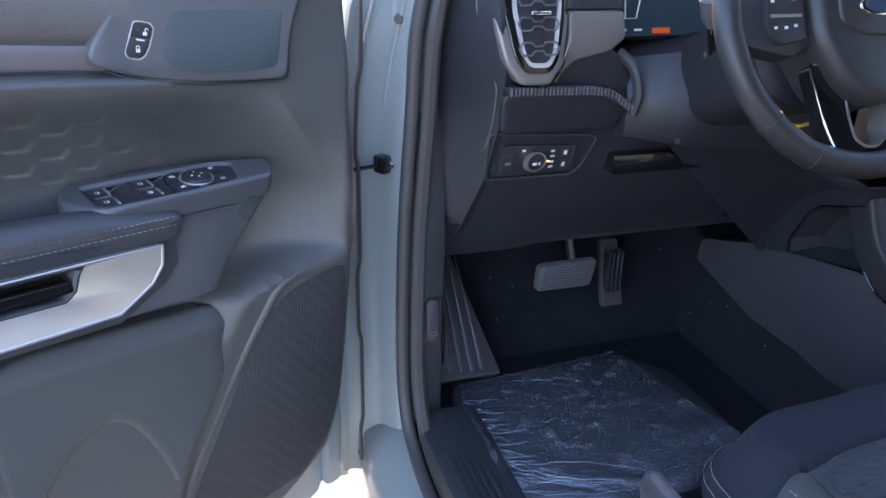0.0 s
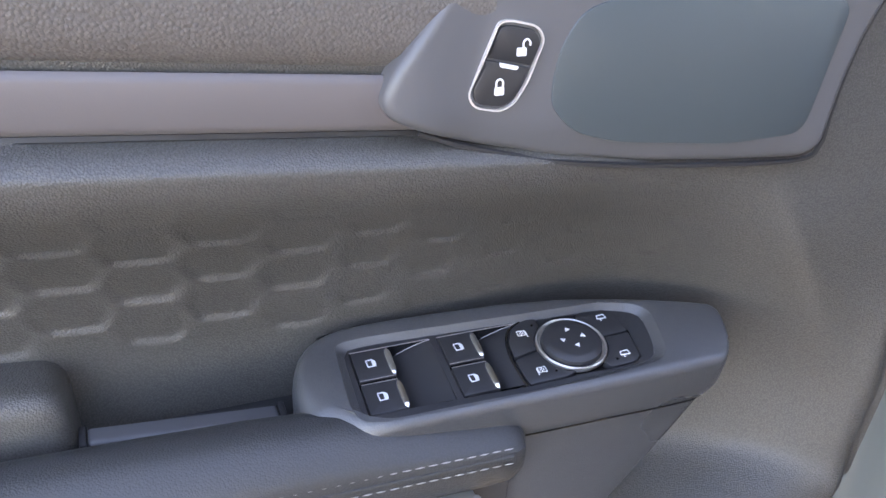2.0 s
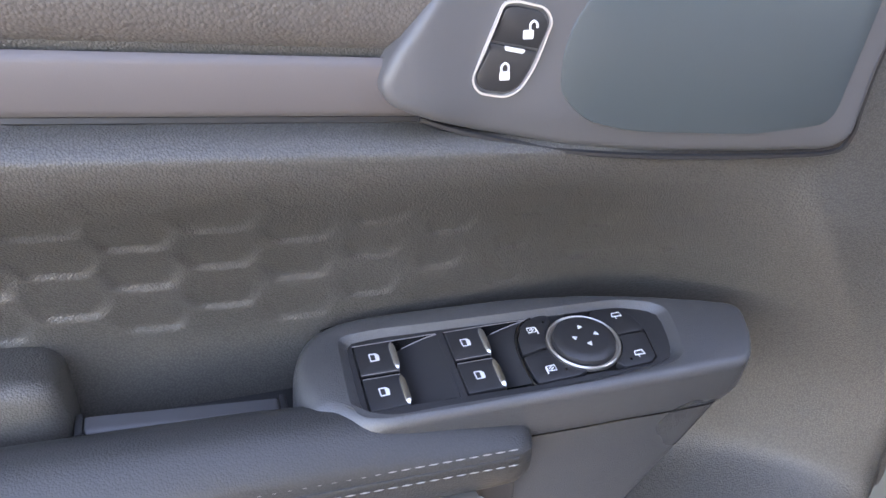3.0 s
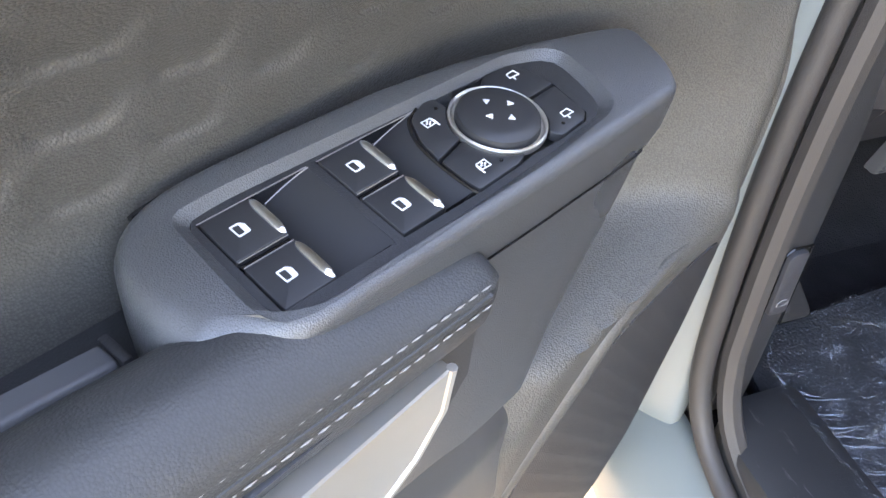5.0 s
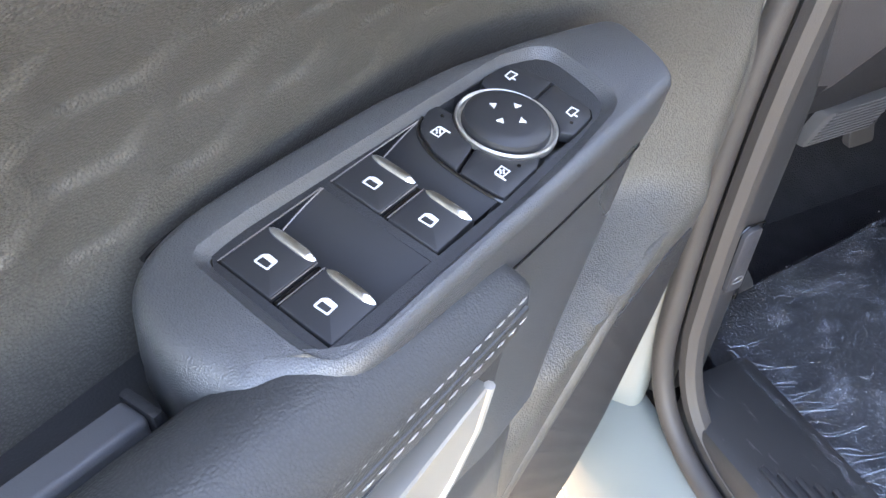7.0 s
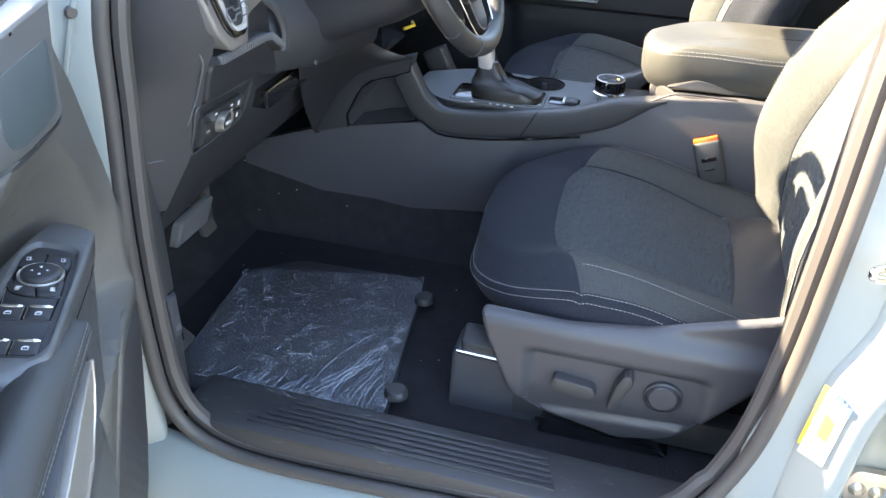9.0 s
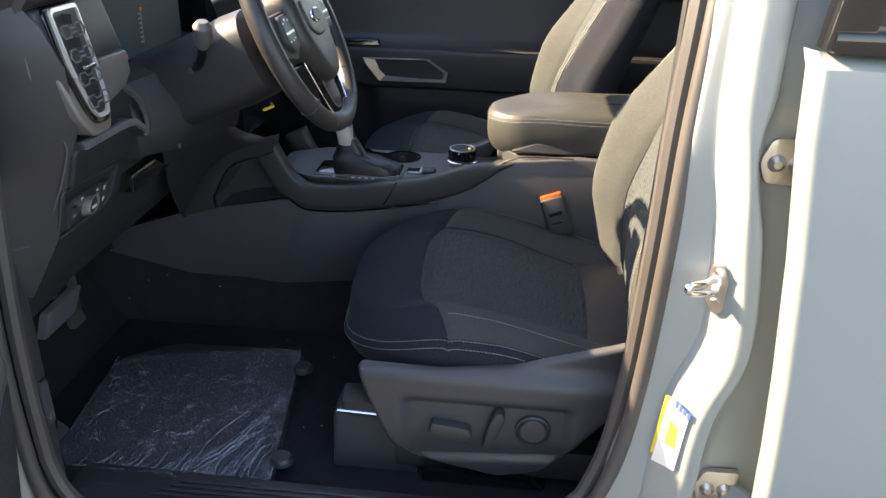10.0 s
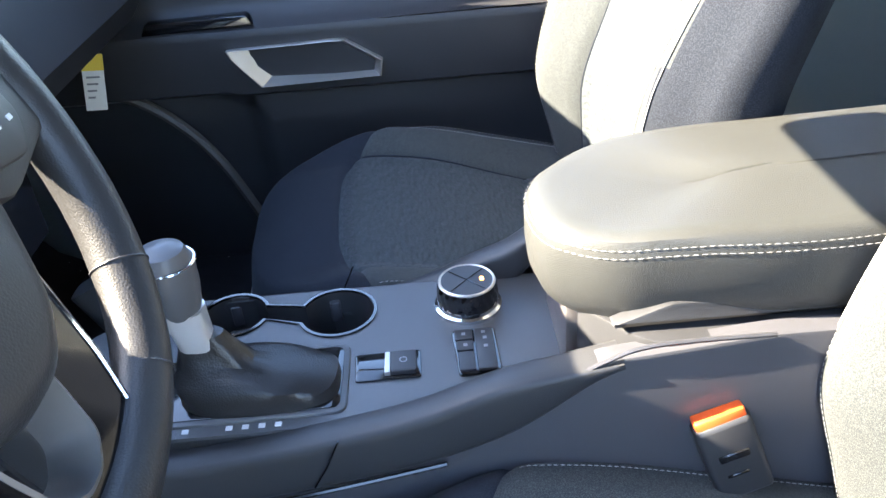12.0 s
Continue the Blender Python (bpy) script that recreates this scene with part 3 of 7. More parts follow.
# tyre and emission stickers on the B-pillar foot
label = part("sticker", prism([(0.10, 0.955), (0.74, 0.955), (0.74, 1.048), (0.14, 1.063)], on_post, 0.0044, 0.0052), white_card, body, "white label with a yellow edge")
part("sticker_edge", prism([(0.03, 0.967), (0.10, 0.967), (0.135, 1.063), (0.03, 1.063)], on_post, 0.0044, 0.0056), yellow_card, label, "yellow label edge")
part("sticker_square", prism([(0.34, 0.992), (0.62, 0.990), (0.58, 1.022), (0.34, 1.030)], on_post, 0.0044, 0.0059), yellow_card, label, "yellow label square")
for k in range(4):
    part("sticker_print", prism([(0.34 + 0.12 * k, 1.052 - 0.003 * k), (0.42 + 0.12 * k, 1.050 - 0.003 * k), (0.40 + 0.12 * k, 1.060 - 0.003 * k), (0.32 + 0.12 * k, 1.061 - 0.003 * k)], on_post, 0.0044, 0.0060), blue_print, label)

# rear door, closed
rear_door = thing("rear_door", "closed pale grey rear door with dark tinted window", "car door")
prof = [(0.55, 0.415), (0.62, 0.385), (0.75, 0.365), (0.95, 0.352), (1.05, 0.35), (1.15, 0.354), (1.30, 0.358), (1.44, 0.366), (1.52, 0.374), (1.536, 0.39)]
front_edge = [(0.55, 0.07), (0.80, 0.074), (1.05, 0.086), (1.116, 0.0895), (1.227, 0.098), (1.348, 0.110), (1.454, 0.122), (1.54, 0.126)]
rings = []
for y_off, tuck in ((-0.004, 0.022), (0.0, 0.010), (0.003, 0.0035), (0.007, 0.0008), (0.011, 0.0), (0.016, 0.0002), (0.25, 0.012), (0.7, 0.030)):
    rings.append([Vector((x + tuck, table(z, front_edge) - y_off, z)) for z, x in prof])
part("skin", loft(rings, closed=False), paint, rear_door, solid=0.03)
part("waist_seal", prism([(0.112, 1.536), (0.112, 1.558), (-0.6, 1.566), (-0.6, 1.536)], YZ, 0.40, 0.372, 0.003), gloss_black, rear_door)
part("glass", prism([(0.075, 1.558), (0.05, 1.80), (-0.6, 1.82), (-0.6, 1.558)], YZ, 0.405, 0.40), tinted_glass, rear_door)
part("window_post", prism([(0.118, 1.538), (0.085, 1.82), (0.05, 1.82), (0.072, 1.538)], YZ, 0.41, 0.38, 0.003), gloss_black, rear_door)

# ---- front door, open: local u from the hinge to the tail, n towards the cab's inside, z up ----
door = thing("front_door", "open front door with black trim, armrest and window switches", "car door", pose(0.42, 1.16, 0, 0, 0, 210.95))
RISE = 0.12     # how the trim lines climb towards the tail


def front_edge_u(z):
    return table(z, [(0.66, 0.33), (0.70, 0.24), (0.73, 0.200), (0.775, 0.156), (0.862, 0.137), (1.00, 0.131), (1.095, 0.129), (1.13, 0.129), (1.187, 0.126), (1.235, 0.122), (1.30, 0.112), (1.36, 0.098), (1.40, 0.092), (1.47, 0.090), (1.52, 0.090)])


def crease(z):
    return table(z, [(0.6, 0.42), (0.80, 0.40), (1.0, 0.335), (1.08, 0.30), (1.11, 0.20), (1.13, 0.165), (1.184, 0.158), (1.348, 0.227), (1.5, 0.29)])


SCALE_COLUMNS = [(0.182, -2), (0.232, -1), (0.272, 0), (0.322, 1), (0.367, 2), (0.409, 3), (0.448, 4), (0.486, 5), (0.525, 6), (0.561, 7), (0.597, 8), (1.04, 20)]
SCALE_SIZE = [(-0.5, 0.34), (0, 0.46), (1, 0.56), (3, 0.72), (5, 0.94), (7, 1.0), (12, 1.0)]


def dimples(u, z):
    """Staggered long six-sided scales: each sinks towards its crisp lower edge; smaller and fainter towards the hinge."""
    w = z - 0.12 * (u - 0.5)
    if u < 0.24 or not 1.255 < w < 1.402:
        return 0.0
    c = table(u, SCALE_COLUMNS)
    best = 0.0
    for k in (math.floor(c), math.floor(c) + 1):
        size = table(k, SCALE_SIZE)
        base = 1.2675 if k % 2 else 1.2800
        row = math.floor((w - base) / 0.0300)
        y = ((w - base) / 0.0300 - row) / (0.62 + 0.38 * size)
        if y >= 1:
            continue
        mid = base + 0.0300 * (row + 0.5)
        fade = smooth((mid - 1.262) / 0.030) * smooth((1.392 - mid) / 0.050) * (0.40 + 0.60 * smooth(k / 7))
        reach = (0.60 - 0.20 * abs(2 * y - 1)) * size
        ends = smooth((reach - abs(c - k)) / 0.20)
        best = max(best, fade * ends * smooth(y / 0.17) * (1 - y) ** 1.15)
    return -0.0028 * best


def low_front(u, z):
    """The lower front of the trim, round the speaker, leans out towards its top."""
    return 0.040 + 0.09 * (min(z, 1.10) - 1.09) - 0.115 * (u - 0.139)


def trim_depth(u, z):
    w = z - RISE * (u - 0.42)
    main = table(w, [(0.60, -0.03), (0.68, -0.006), (0.95, 0.006), (1.04, 0.006), (1.085, -0.028), (1.13, -0.05), (1.18, -0.064), (1.25, -0.070), (1.29, -0.061), (1.315, -0.049),
                     (1.34, -0.031), (1.358, -0.016), (1.37, -0.009), (1.379, -0.007), (1.386, -0.014), (1.3905, -0.026), (1.42, -0.022), (1.46, -0.018), (1.52, -0.05)])
    fold, rim = crease(z), front_edge_u(z)
    at_fold = table(z, [(1.11, 0.018), (1.30, 0.014), (1.35, 0.004), (1.45, -0.010), (1.52, -0.04)])
    at_rim = table(z, [(1.11, 0.049), (1.19, 0.052), (1.24, 0.043), (1.30, 0.026), (1.36, 0.012), (1.40, 0.0), (1.47, -0.010), (1.52, -0.04)])
    upper = at_fold + (at_rim - at_fold) * min(1.0, max(0.0, (fold - u) / max(0.02, fold - rim)))
    k = smooth((z - 1.098) / 0.022)
    front = low_front(u, z) * (1 - k) + upper * k
    t = min(1.0, max(0.0, (u - crease(z)) / (0.03 + 0.11 * smooth((w - 1.04) / 0.12) * smooth((1.45 - w) / 0.1))))
    k = smooth(t) * (1 - k) + (1 - (1 - t) ** 2) * k
    return front * (1 - k) + main * k + dimples(u, z)


def trim_point(s, z):
    f = front_edge_u(z)
    u = f + (1.02 - f) * s
    n = trim_depth(u, z)
    roll = 1 - smooth((u - f) / 0.022)
    return Vector((u, n - 0.014 * roll * roll, z))


ss = [0.0, 0.003, 0.007, 0.012] + spread(0.018, 0.14, 36) + spread(0.142, 0.66, 290) + spread(0.67, 1.0, 26)
zs = spread(0.64, 1.25, 110) + spread(1.2515, 1.41, 122) + spread(1.415, 1.50, 16)
part("trim_panel", sheet(trim_point, ss, zs), trim_black, door, "black soft-touch door trim with embossed scales", angle=50)

# upper pad, belt strip
def strip(name, w0, w1, bulge, mat, u0, u1, label, lift):
    us, ws = spread(u0, u1, 60), spread(0, 1, 14)

    def f(u, t):
        w = w0 + (w1 - w0) * t
        z = w + RISE * (u - 0.42)
        edge = math.sin(math.pi * min(1, max(0, t))) ** 0.35
        return Vector((u, trim_depth(u, z) + lift + bulge * (edge - 1), z))
    return part(name, sheet(f, us, ws), mat, door, label)


strip("belt_strip", 1.3925, 1.4195, 0.004, trim_belt, 0.40, 1.01, "smooth brown grey belt strip", 0.007)
gap = [(u, trim_depth(u, 1.3905 + RISE * (u - 0.42)) + 0.001, 1.3905 + RISE * (u - 0.42)) for u in spread(0.43, 1.0, 50)]
part("belt_gap", tube(gap, 0.0022, 6), switch_black, door)
strip("upper_pad", 1.4215, 1.53, 0.012, trim_leather, 0.40, 1.01, "dark grained vinyl upper pad", 0.011)

# panel with the lock switch: it leans out towards the hinge
def GRX(a, b, d):
    return Vector((a, d - 0.0145 - 0.125 * (a - 0.40), b))


GRAB = rounded([(0.4525, 1.4125), (0.4475, 1.4250), (0.432, 1.4450), (0.4225, 1.4570), (0.410, 1.470), (0.395, 1.482), (0.183, 1.476), (0.1925, 1.452), (0.203, 1.427), (0.2085, 1.404), (0.211, 1.383), (0.2125, 1.3680), (0.222, 1.3610),
                (0.267, 1.3632), (0.3165, 1.3677), (0.363, 1.3748), (0.408, 1.3868), (0.433, 1.3965), (0.448, 1.404)], 0.006, 3)


def grab_face(a, b, d):
    """Its tail end and lower edge roll back softly."""
    curve = -0.006 * smooth((a - 0.40) / 0.04) + 0.005 * smooth((1.385 - b + 0.16 * (a - 0.3)) / 0.022)
    return GRX(a, b, d - curve)


bm = prism(GRAB, XZ, -0.05, 0.006, 0.0045, 4)
bmesh.ops.triangulate(bm, faces=[f for f in bm.faces if len(f.verts) > 4])
for q in spread(0.19, 0.45, 40):
    bmesh.ops.bisect_plane(bm, geom=bm.verts[:] + bm.edges[:] + bm.faces[:], plane_co=(q, 0, 0), plane_no=(1, 0, 0))
for q in spread(1.365, 1.475, 22):
    bmesh.ops.bisect_plane(bm, geom=bm.verts[:] + bm.edges[:] + bm.faces[:], plane_co=(0, 0, q), plane_no=(0, 0, 1))
for v in bm.verts:
    v.co = grab_face(v.co.x, v.co.z, v.co.y) if v.co.y > -0.02 else GRX(v.co.x, v.co.z, v.co.y)
grab = part("grab_panel", bm, trim_satin, door, "satin charcoal panel round the lock switch")
# shadow joint of the trim beside the panel
edge = [(0.181, 1.476), (0.1905, 1.452), (0.201, 1.427), (0.2065, 1.404), (0.209, 1.383), (0.2105, 1.3670), (0.221, 1.3592), (0.267, 1.3615), (0.3165, 1.3660), (0.363, 1.3730), (0.408, 1.3850), (0.433, 1.3945)]
part("panel_gap", tube(curve_points([GRX(a, b, 0.0015) for a, b in edge], 5), 0.0016, 6), switch_black, grab)
# framed concave field on it
part("field", prism(rounded([(0.3715, 1.405), (0.3712, 1.420), (0.3675, 1.434), (0.359, 1.447), (0.345, 1.4515), (0.286, 1.449), (0.2165, 1.445), (0.2285, 1.377), (0.271, 1.375), (0.335, 1.382), (0.357, 1.389), (0.366, 1.397)], 0.010, 5), GRX, -0.01, 0.0068, 0.0008), field_trim, grab, "blue grey satin field")

LOCK = rounded([(0.3988, 1.4449), (0.3930, 1.4451), (0.3806, 1.4419), (0.3770, 1.4358), (0.3840, 1.4160), (0.3902, 1.4063), (0.3968, 1.4033), (0.4092, 1.4060), (0.4127, 1.4121), (0.4058, 1.4285)], 0.0045, 4)


def shrink(poly, k):
    cx, cy = sum(p[0] for p in poly) / len(poly), sum(p[1] for p in poly) / len(poly)
    r = [math.hypot(p[0] - cx, p[1] - cy) for p in poly]
    return [(cx + (p[0] - cx) * (1 - k / q), cy + (p[1] - cy) * (1 - k / q)) for p, q in zip(poly, r)]


part("lock_bezel", frame_prism(LOCK, shrink(LOCK, 0.0009), GRX, -0.004, 0.0078), bright_collar, grab, "bright switch surround")
lock_in = shrink(LOCK, 0.0024)
lock_mid = lambda a: 1.4261 + (a - 0.3937) * 0.235
half_hi = [p for p in lock_in if p[1] > lock_mid(p[0]) + 0.0012] + [(a, lock_mid(a) + 0.0005) for a in (0.4042, 0.3835)]
half_lo = [p for p in lock_in if p[1] < lock_mid(p[0]) - 0.0012] + [(a, lock_mid(a) - 0.0005) for a in (0.4047, 0.3840)]


def sort_round(poly):
    cx, cy = sum(p[0] for p in poly) / len(poly), sum(p[1] for p in poly) / len(poly)
    return sorted(poly, key=lambda p: math.atan2(p[1] - cy, p[0] - cx))


for h in (half_hi, half_lo):
    part("lock_key", prism(sort_round(h), GRX, -0.004, 0.0080, 0.0008), switch_black, grab)
part("lock_lamp", prism(rounded([(0.3982, 1.4248), (0.3904, 1.4229), (0.3894, 1.4245), (0.3984, 1.4267)], 0.0006, 2), GRX, 0.007, 0.0088), white_print, grab)


def padlock(u, z, is_open):
    part("padlock_mark", prism(rounded([(u - 0.0022, z - 0.0032), (u + 0.0022, z - 0.0032), (u + 0.0022, z + 0.0006), (u - 0.0022, z + 0.0006)], 0.0005, 2), GRX, 0.0076, 0.0086), white_print, grab)
    dx = -0.0022 if is_open else 0.0
    lift = 0.0014 if is_open else 0.0006
    pts = [GRX(a, b, 0.0085) for a, b in ((u - 0.0015 + dx, z + lift), (u - 0.0015 + dx, z + 0.0030), (u + dx, z + 0.0043), (u + 0.0015 + dx, z + 0.0030), (u + 0.0015 + dx, z + 0.0006))]
    part("shackle_mark", tube(curve_points(pts, 4), 0.0005, 6), white_print, grab)


padlock(0.3884, 1.4322, True)
padlock(0.3980, 1.4150, False)

# ---- switch pod on the armrest ----
PO, PX, PY, PZ, PS = Vector((0.4642, -0.0431, 1.2616)), Vector((-0.9982, 0.0588, -0.0148)), Vector((0.0604, 0.9866, -0.1513)), Vector((-0.0057, 0.1519, 0.9884)), 1.1081


def POD(a, b, d):
    return PO + (PX * a + PY * b + PZ * d) * PS


TOP = rounded([(-0.0325, 0.0223), (-0.0305, 0.0076), (-0.0258, -0.0060), (-0.0195, -0.0135), (-0.0110, -0.0170), (-0.0017, -0.0180), (0.0176, -0.0184), (0.0423, -0.0178), (0.086, -0.0158), (0.1242, -0.0108),
               (0.160, -0.0020), (0.188, 0.0070), (0.2035, 0.0130), (0.2065, 0.0190), (0.2015, 0.0350), (0.1945, 0.0475), (0.1885, 0.0538), (0.156, 0.0545), (0.114, 0.0542), (0.085, 0.0535), (0.058, 0.0527),
               (0.034, 0.0522), (0.013, 0.0522), (-0.0057, 0.0508), (-0.0180, 0.0458), (-0.0285, 0.0395)], 0.004, 3)
def resample(poly, n, c=(0.075, 0.021)):
    """n points evenly along the outline, from the one straight ahead of c."""
    p = [Vector(q) for q in poly]
    start = min(range(len(p)), key=lambda i: abs(math.atan2(p[i].y - c[1], p[i].x - c[0])))
    p = p[start:] + p[:start]
    p.append(p[0])
    cum = [0.0]
    for a, b in zip(p, p[1:]):
        cum.append(cum[-1] + (b - a).length)
    out, i = [], 1
    for k in range(n):
        s = cum[-1] * k / n
        while cum[i] < s:
            i += 1
        out.append(tuple(p[i - 1].lerp(p[i], (s - cum[i - 1]) / max(cum[i] - cum[i - 1], 1e-9))))
    return out


REC = rounded([(-0.0075, 0.0175), (-0.0065, -0.0070), (0.0129, -0.0081), (0.0513, -0.0062), (0.1045, -0.0041), (0.1419, -0.0027), (0.1600, 0.0030), (0.1665, 0.0100), (0.1635, 0.0260), (0.1590, 0.0418), (0.1503, 0.0462),
               (0.1183, 0.0484), (0.0885, 0.0490), (0.0467, 0.0492), (0.0049, 0.0480), (-0.0045, 0.0450), (-0.0080, 0.0363)], 0.006, 4)
REC_IN = rounded([(-0.0032, 0.0170), (-0.0028, -0.0040), (0.0129, -0.0050), (0.0513, -0.0036), (0.1045, -0.0014), (0.1419, 0.0002), (0.1570, 0.0058), (0.1615, 0.0110), (0.1590, 0.0250), (0.1545, 0.0385), (0.1480, 0.0422),
                  (0.1183, 0.0448), (0.0885, 0.0456), (0.0467, 0.0458), (0.0049, 0.0448), (-0.0008, 0.0425), (-0.0035, 0.0360)], 0.005, 4)
TOP, REC, REC_IN = resample(TOP, 160), resample(REC, 160), resample(REC_IN, 160)
DECK = -0.0034     # height of the switch panel below the rim


def rim_radius(a, b):
    """The pod's edge: broad at the tail, soft on the near side, tight against the trim."""
    near = smooth((b - 0.030) / 0.018)
    tail = smooth((0.012 - a) / 0.035)
    return 0.0022 + 0.0026 * near * smooth((0.20 - a) / 0.02) + 0.0105 * tail * (0.35 + 0.65 * smooth((b - 0.0) / 0.03))


inwards = []
for i, (a, b) in enumerate(TOP):
    e = Vector(TOP[(i + 2) % 160]) - Vector(TOP[i - 2])
    w = Vector((-e.y, e.x)).normalized()
    inwards.append(w if w.dot(Vector((0.085, 0.021)) - Vector((a, b))) > 0 else -w)
rings = []
for dd in (-0.12, -0.09, -0.065, -0.045, -0.0295, -0.0265, -0.020):
    ring = []
    for (a, b), w in zip(TOP, inwards):
        back = min(1.0, max(0.0, (-dd - 0.026 + 0.10 * max(0.0, a - 0.12)) / 0.09))
        tuck = 0.0006 if -0.0296 < dd < -0.0266 else 0.0
        ring.append(POD(a - back * 0.080 * smooth((a - 0.03) / 0.15) + w.x * tuck, b + w.y * tuck + 0.20 * max(0.0, -dd - 0.03) * smooth((b + 0.01) / 0.03), dd))
    rings.append(ring)
for k in range(7):
    q = math.pi / 2 * k / 6
    ring = []
    for (a, b), w in zip(TOP, inwards):
        r = rim_radius(a, b)
        ring.append(POD(a + w.x * r * (1 - math.cos(q)), b + w.y * r * (1 - math.cos(q)), -r * (1 - math.sin(q)) * (1 + 0.5 * smooth((0.01 - a) / 0.03)) - 0.0012 * smooth((0.0 - a) / 0.03)))
    rings.append(ring)
blend = lambda k: [(p[0] + (q[0] - p[0]) * k, p[1] + (q[1] - p[1]) * k) for p, q in zip(REC, REC_IN)]
for k, d in ((-0.10, 0.0), (0.0, -0.0001), (0.08, -0.0004), (0.75, -0.0026), (0.9, -0.0031), (1.0, DECK), (1.02, -0.012)):
    rings.append([POD(a, b, d) for a, b in blend(k)])
pod = part("switch_pod", loft(rings), pod_black, door, "black moulded window switch pod on the armrest", angle=32)
seam = [POD(a - 0.012 * smooth((a - 0.06) / 0.14) + 0.0005, b + 0.0005, -0.026 - 0.03 * max(0, a - 0.13)) for a, b in TOP if b > 0.025 and a > 0.03]
part("seam_line", tube(sorted(seam, key=lambda p: p.x), 0.0005, 5), gloss_black, pod)


def PODK(a, b, d):
    """Heights over the switch panel."""
    return POD(a, b, d + DECK)


# dark joint against the trim
part("trim_gap", tube([POD(a, b - 0.0004, -0.0045) for a, b in sorted([q for q in TOP if (q[1] < 0.012 and -0.015 < q[0] < 0.2)])], 0.0013, 6), gloss_black, pod)
# the panel is one plate with an opening for each block of keys
BLOCKS = ([(-0.0002, -0.0016), (0.0425, -0.0018), (0.0429, 0.0412), (-0.0004, 0.0402)],
          [(0.0462, -0.0022), (0.0930, -0.0012), (0.0858, 0.0030), (0.0808, 0.0120), (0.0790, 0.0245), (0.0790, 0.0372), (0.0800, 0.0425), (0.0462, 0.0413)],
          [(0.0796, 0.0232), (0.0812, 0.0118), (0.0862, 0.0026), (0.0902, -0.0004), (0.0976, -0.0028), (0.1060, -0.0018), (0.1255, 0.0004), (0.1300, -0.0006), (0.1437, 0.0007), (0.1480, 0.0108), (0.1491, 0.0197), (0.1461, 0.0385),
           (0.1418, 0.0416), (0.1270, 0.0424), (0.1100, 0.0415), (0.1026, 0.0422), (0.0806, 0.0427), (0.0797, 0.0372)])


def plate_with_holes(outline, holes, fn, top, deep):
    bm = bmesh.new()
    edges = []
    for ring in [outline] + holes:
        a = [bm.verts.new(fn(x, y, top)) for x, y in ring]
        b = [bm.verts.new(fn(x, y, top - deep)) for x, y in ring]
        for q in range(len(ring)):
            edges.append(bm.edges.new((a[q - 1], a[q])))
            bm.faces.new((a[q - 1], a[q], b[q], b[q - 1]))
    bmesh.ops.triangle_fill(bm, use_beauty=True, edges=edges)
    return bm


part("switch_panel", plate_with_holes([REC_IN[i] for i in range(0, 160, 2)], [list(q) for q in BLOCKS], POD, DECK + 0.00004, 0.008), panel_black, pod, "matt black switch panel", angle=30)


def quad(a0, a1, b0, b1, r=0.0008):
    return rounded([(a0, b0), (a1, b0), (a1, b1), (a0, b1)], r, 2)


def window_mark(a, b):
    """Small white car window, its lower half left black."""
    part("window_mark", prism(rounded([(a - 0.0021, b - 0.0027), (a + 0.0015, b - 0.0028), (a + 0.0029, b - 0.0013), (a + 0.0027, b + 0.0022), (a - 0.0018, b + 0.0024)], 0.0005, 2), PODK, 0.0, 0.00075), white_print, pod)
    part("window_mark_inset", prism(rounded([(a - 0.0015, b - 0.0020), (a + 0.0008, b - 0.0019), (a + 0.0008, b + 0.0017), (a - 0.0013, b + 0.0017)], 0.0003, 2), PODK, 0.0, 0.00080), switch_black, pod)


def window_switch(a, b):
    part("window_switch", prism(quad(a, a + 0.0190, b, b + 0.0191, 0.0006), PODK, -0.010, 0.0006, 0.0005, 3), switch_black, pod, "black window switch key")
    bar = []
    for t in spread(0, 1, 13):
        w = 0.0018 * (1 - abs(2 * t - 1) ** 5) + 0.0003
        bar.append([PODK(a + 0.0184 + w * math.cos(v) * 0.95, b + 0.0003 + 0.0186 * t, 0.0002 + 0.0015 * math.sin(v) * (w / 0.0018)) for v in (0, 0.5, 1.0, 1.57, 2.1, 2.6, 3.14, 4.7)])
    part("chrome_tip", loft(bar), chrome, pod, "bright chrome switch tip")
    window_mark(a + 0.0082, b + 0.0094)


def well_right(b):
    return table(b, [(-0.0012, 0.0925), (0.0030, 0.0856), (0.0120, 0.0806), (0.0245, 0.0788), (0.0425, 0.0797)])


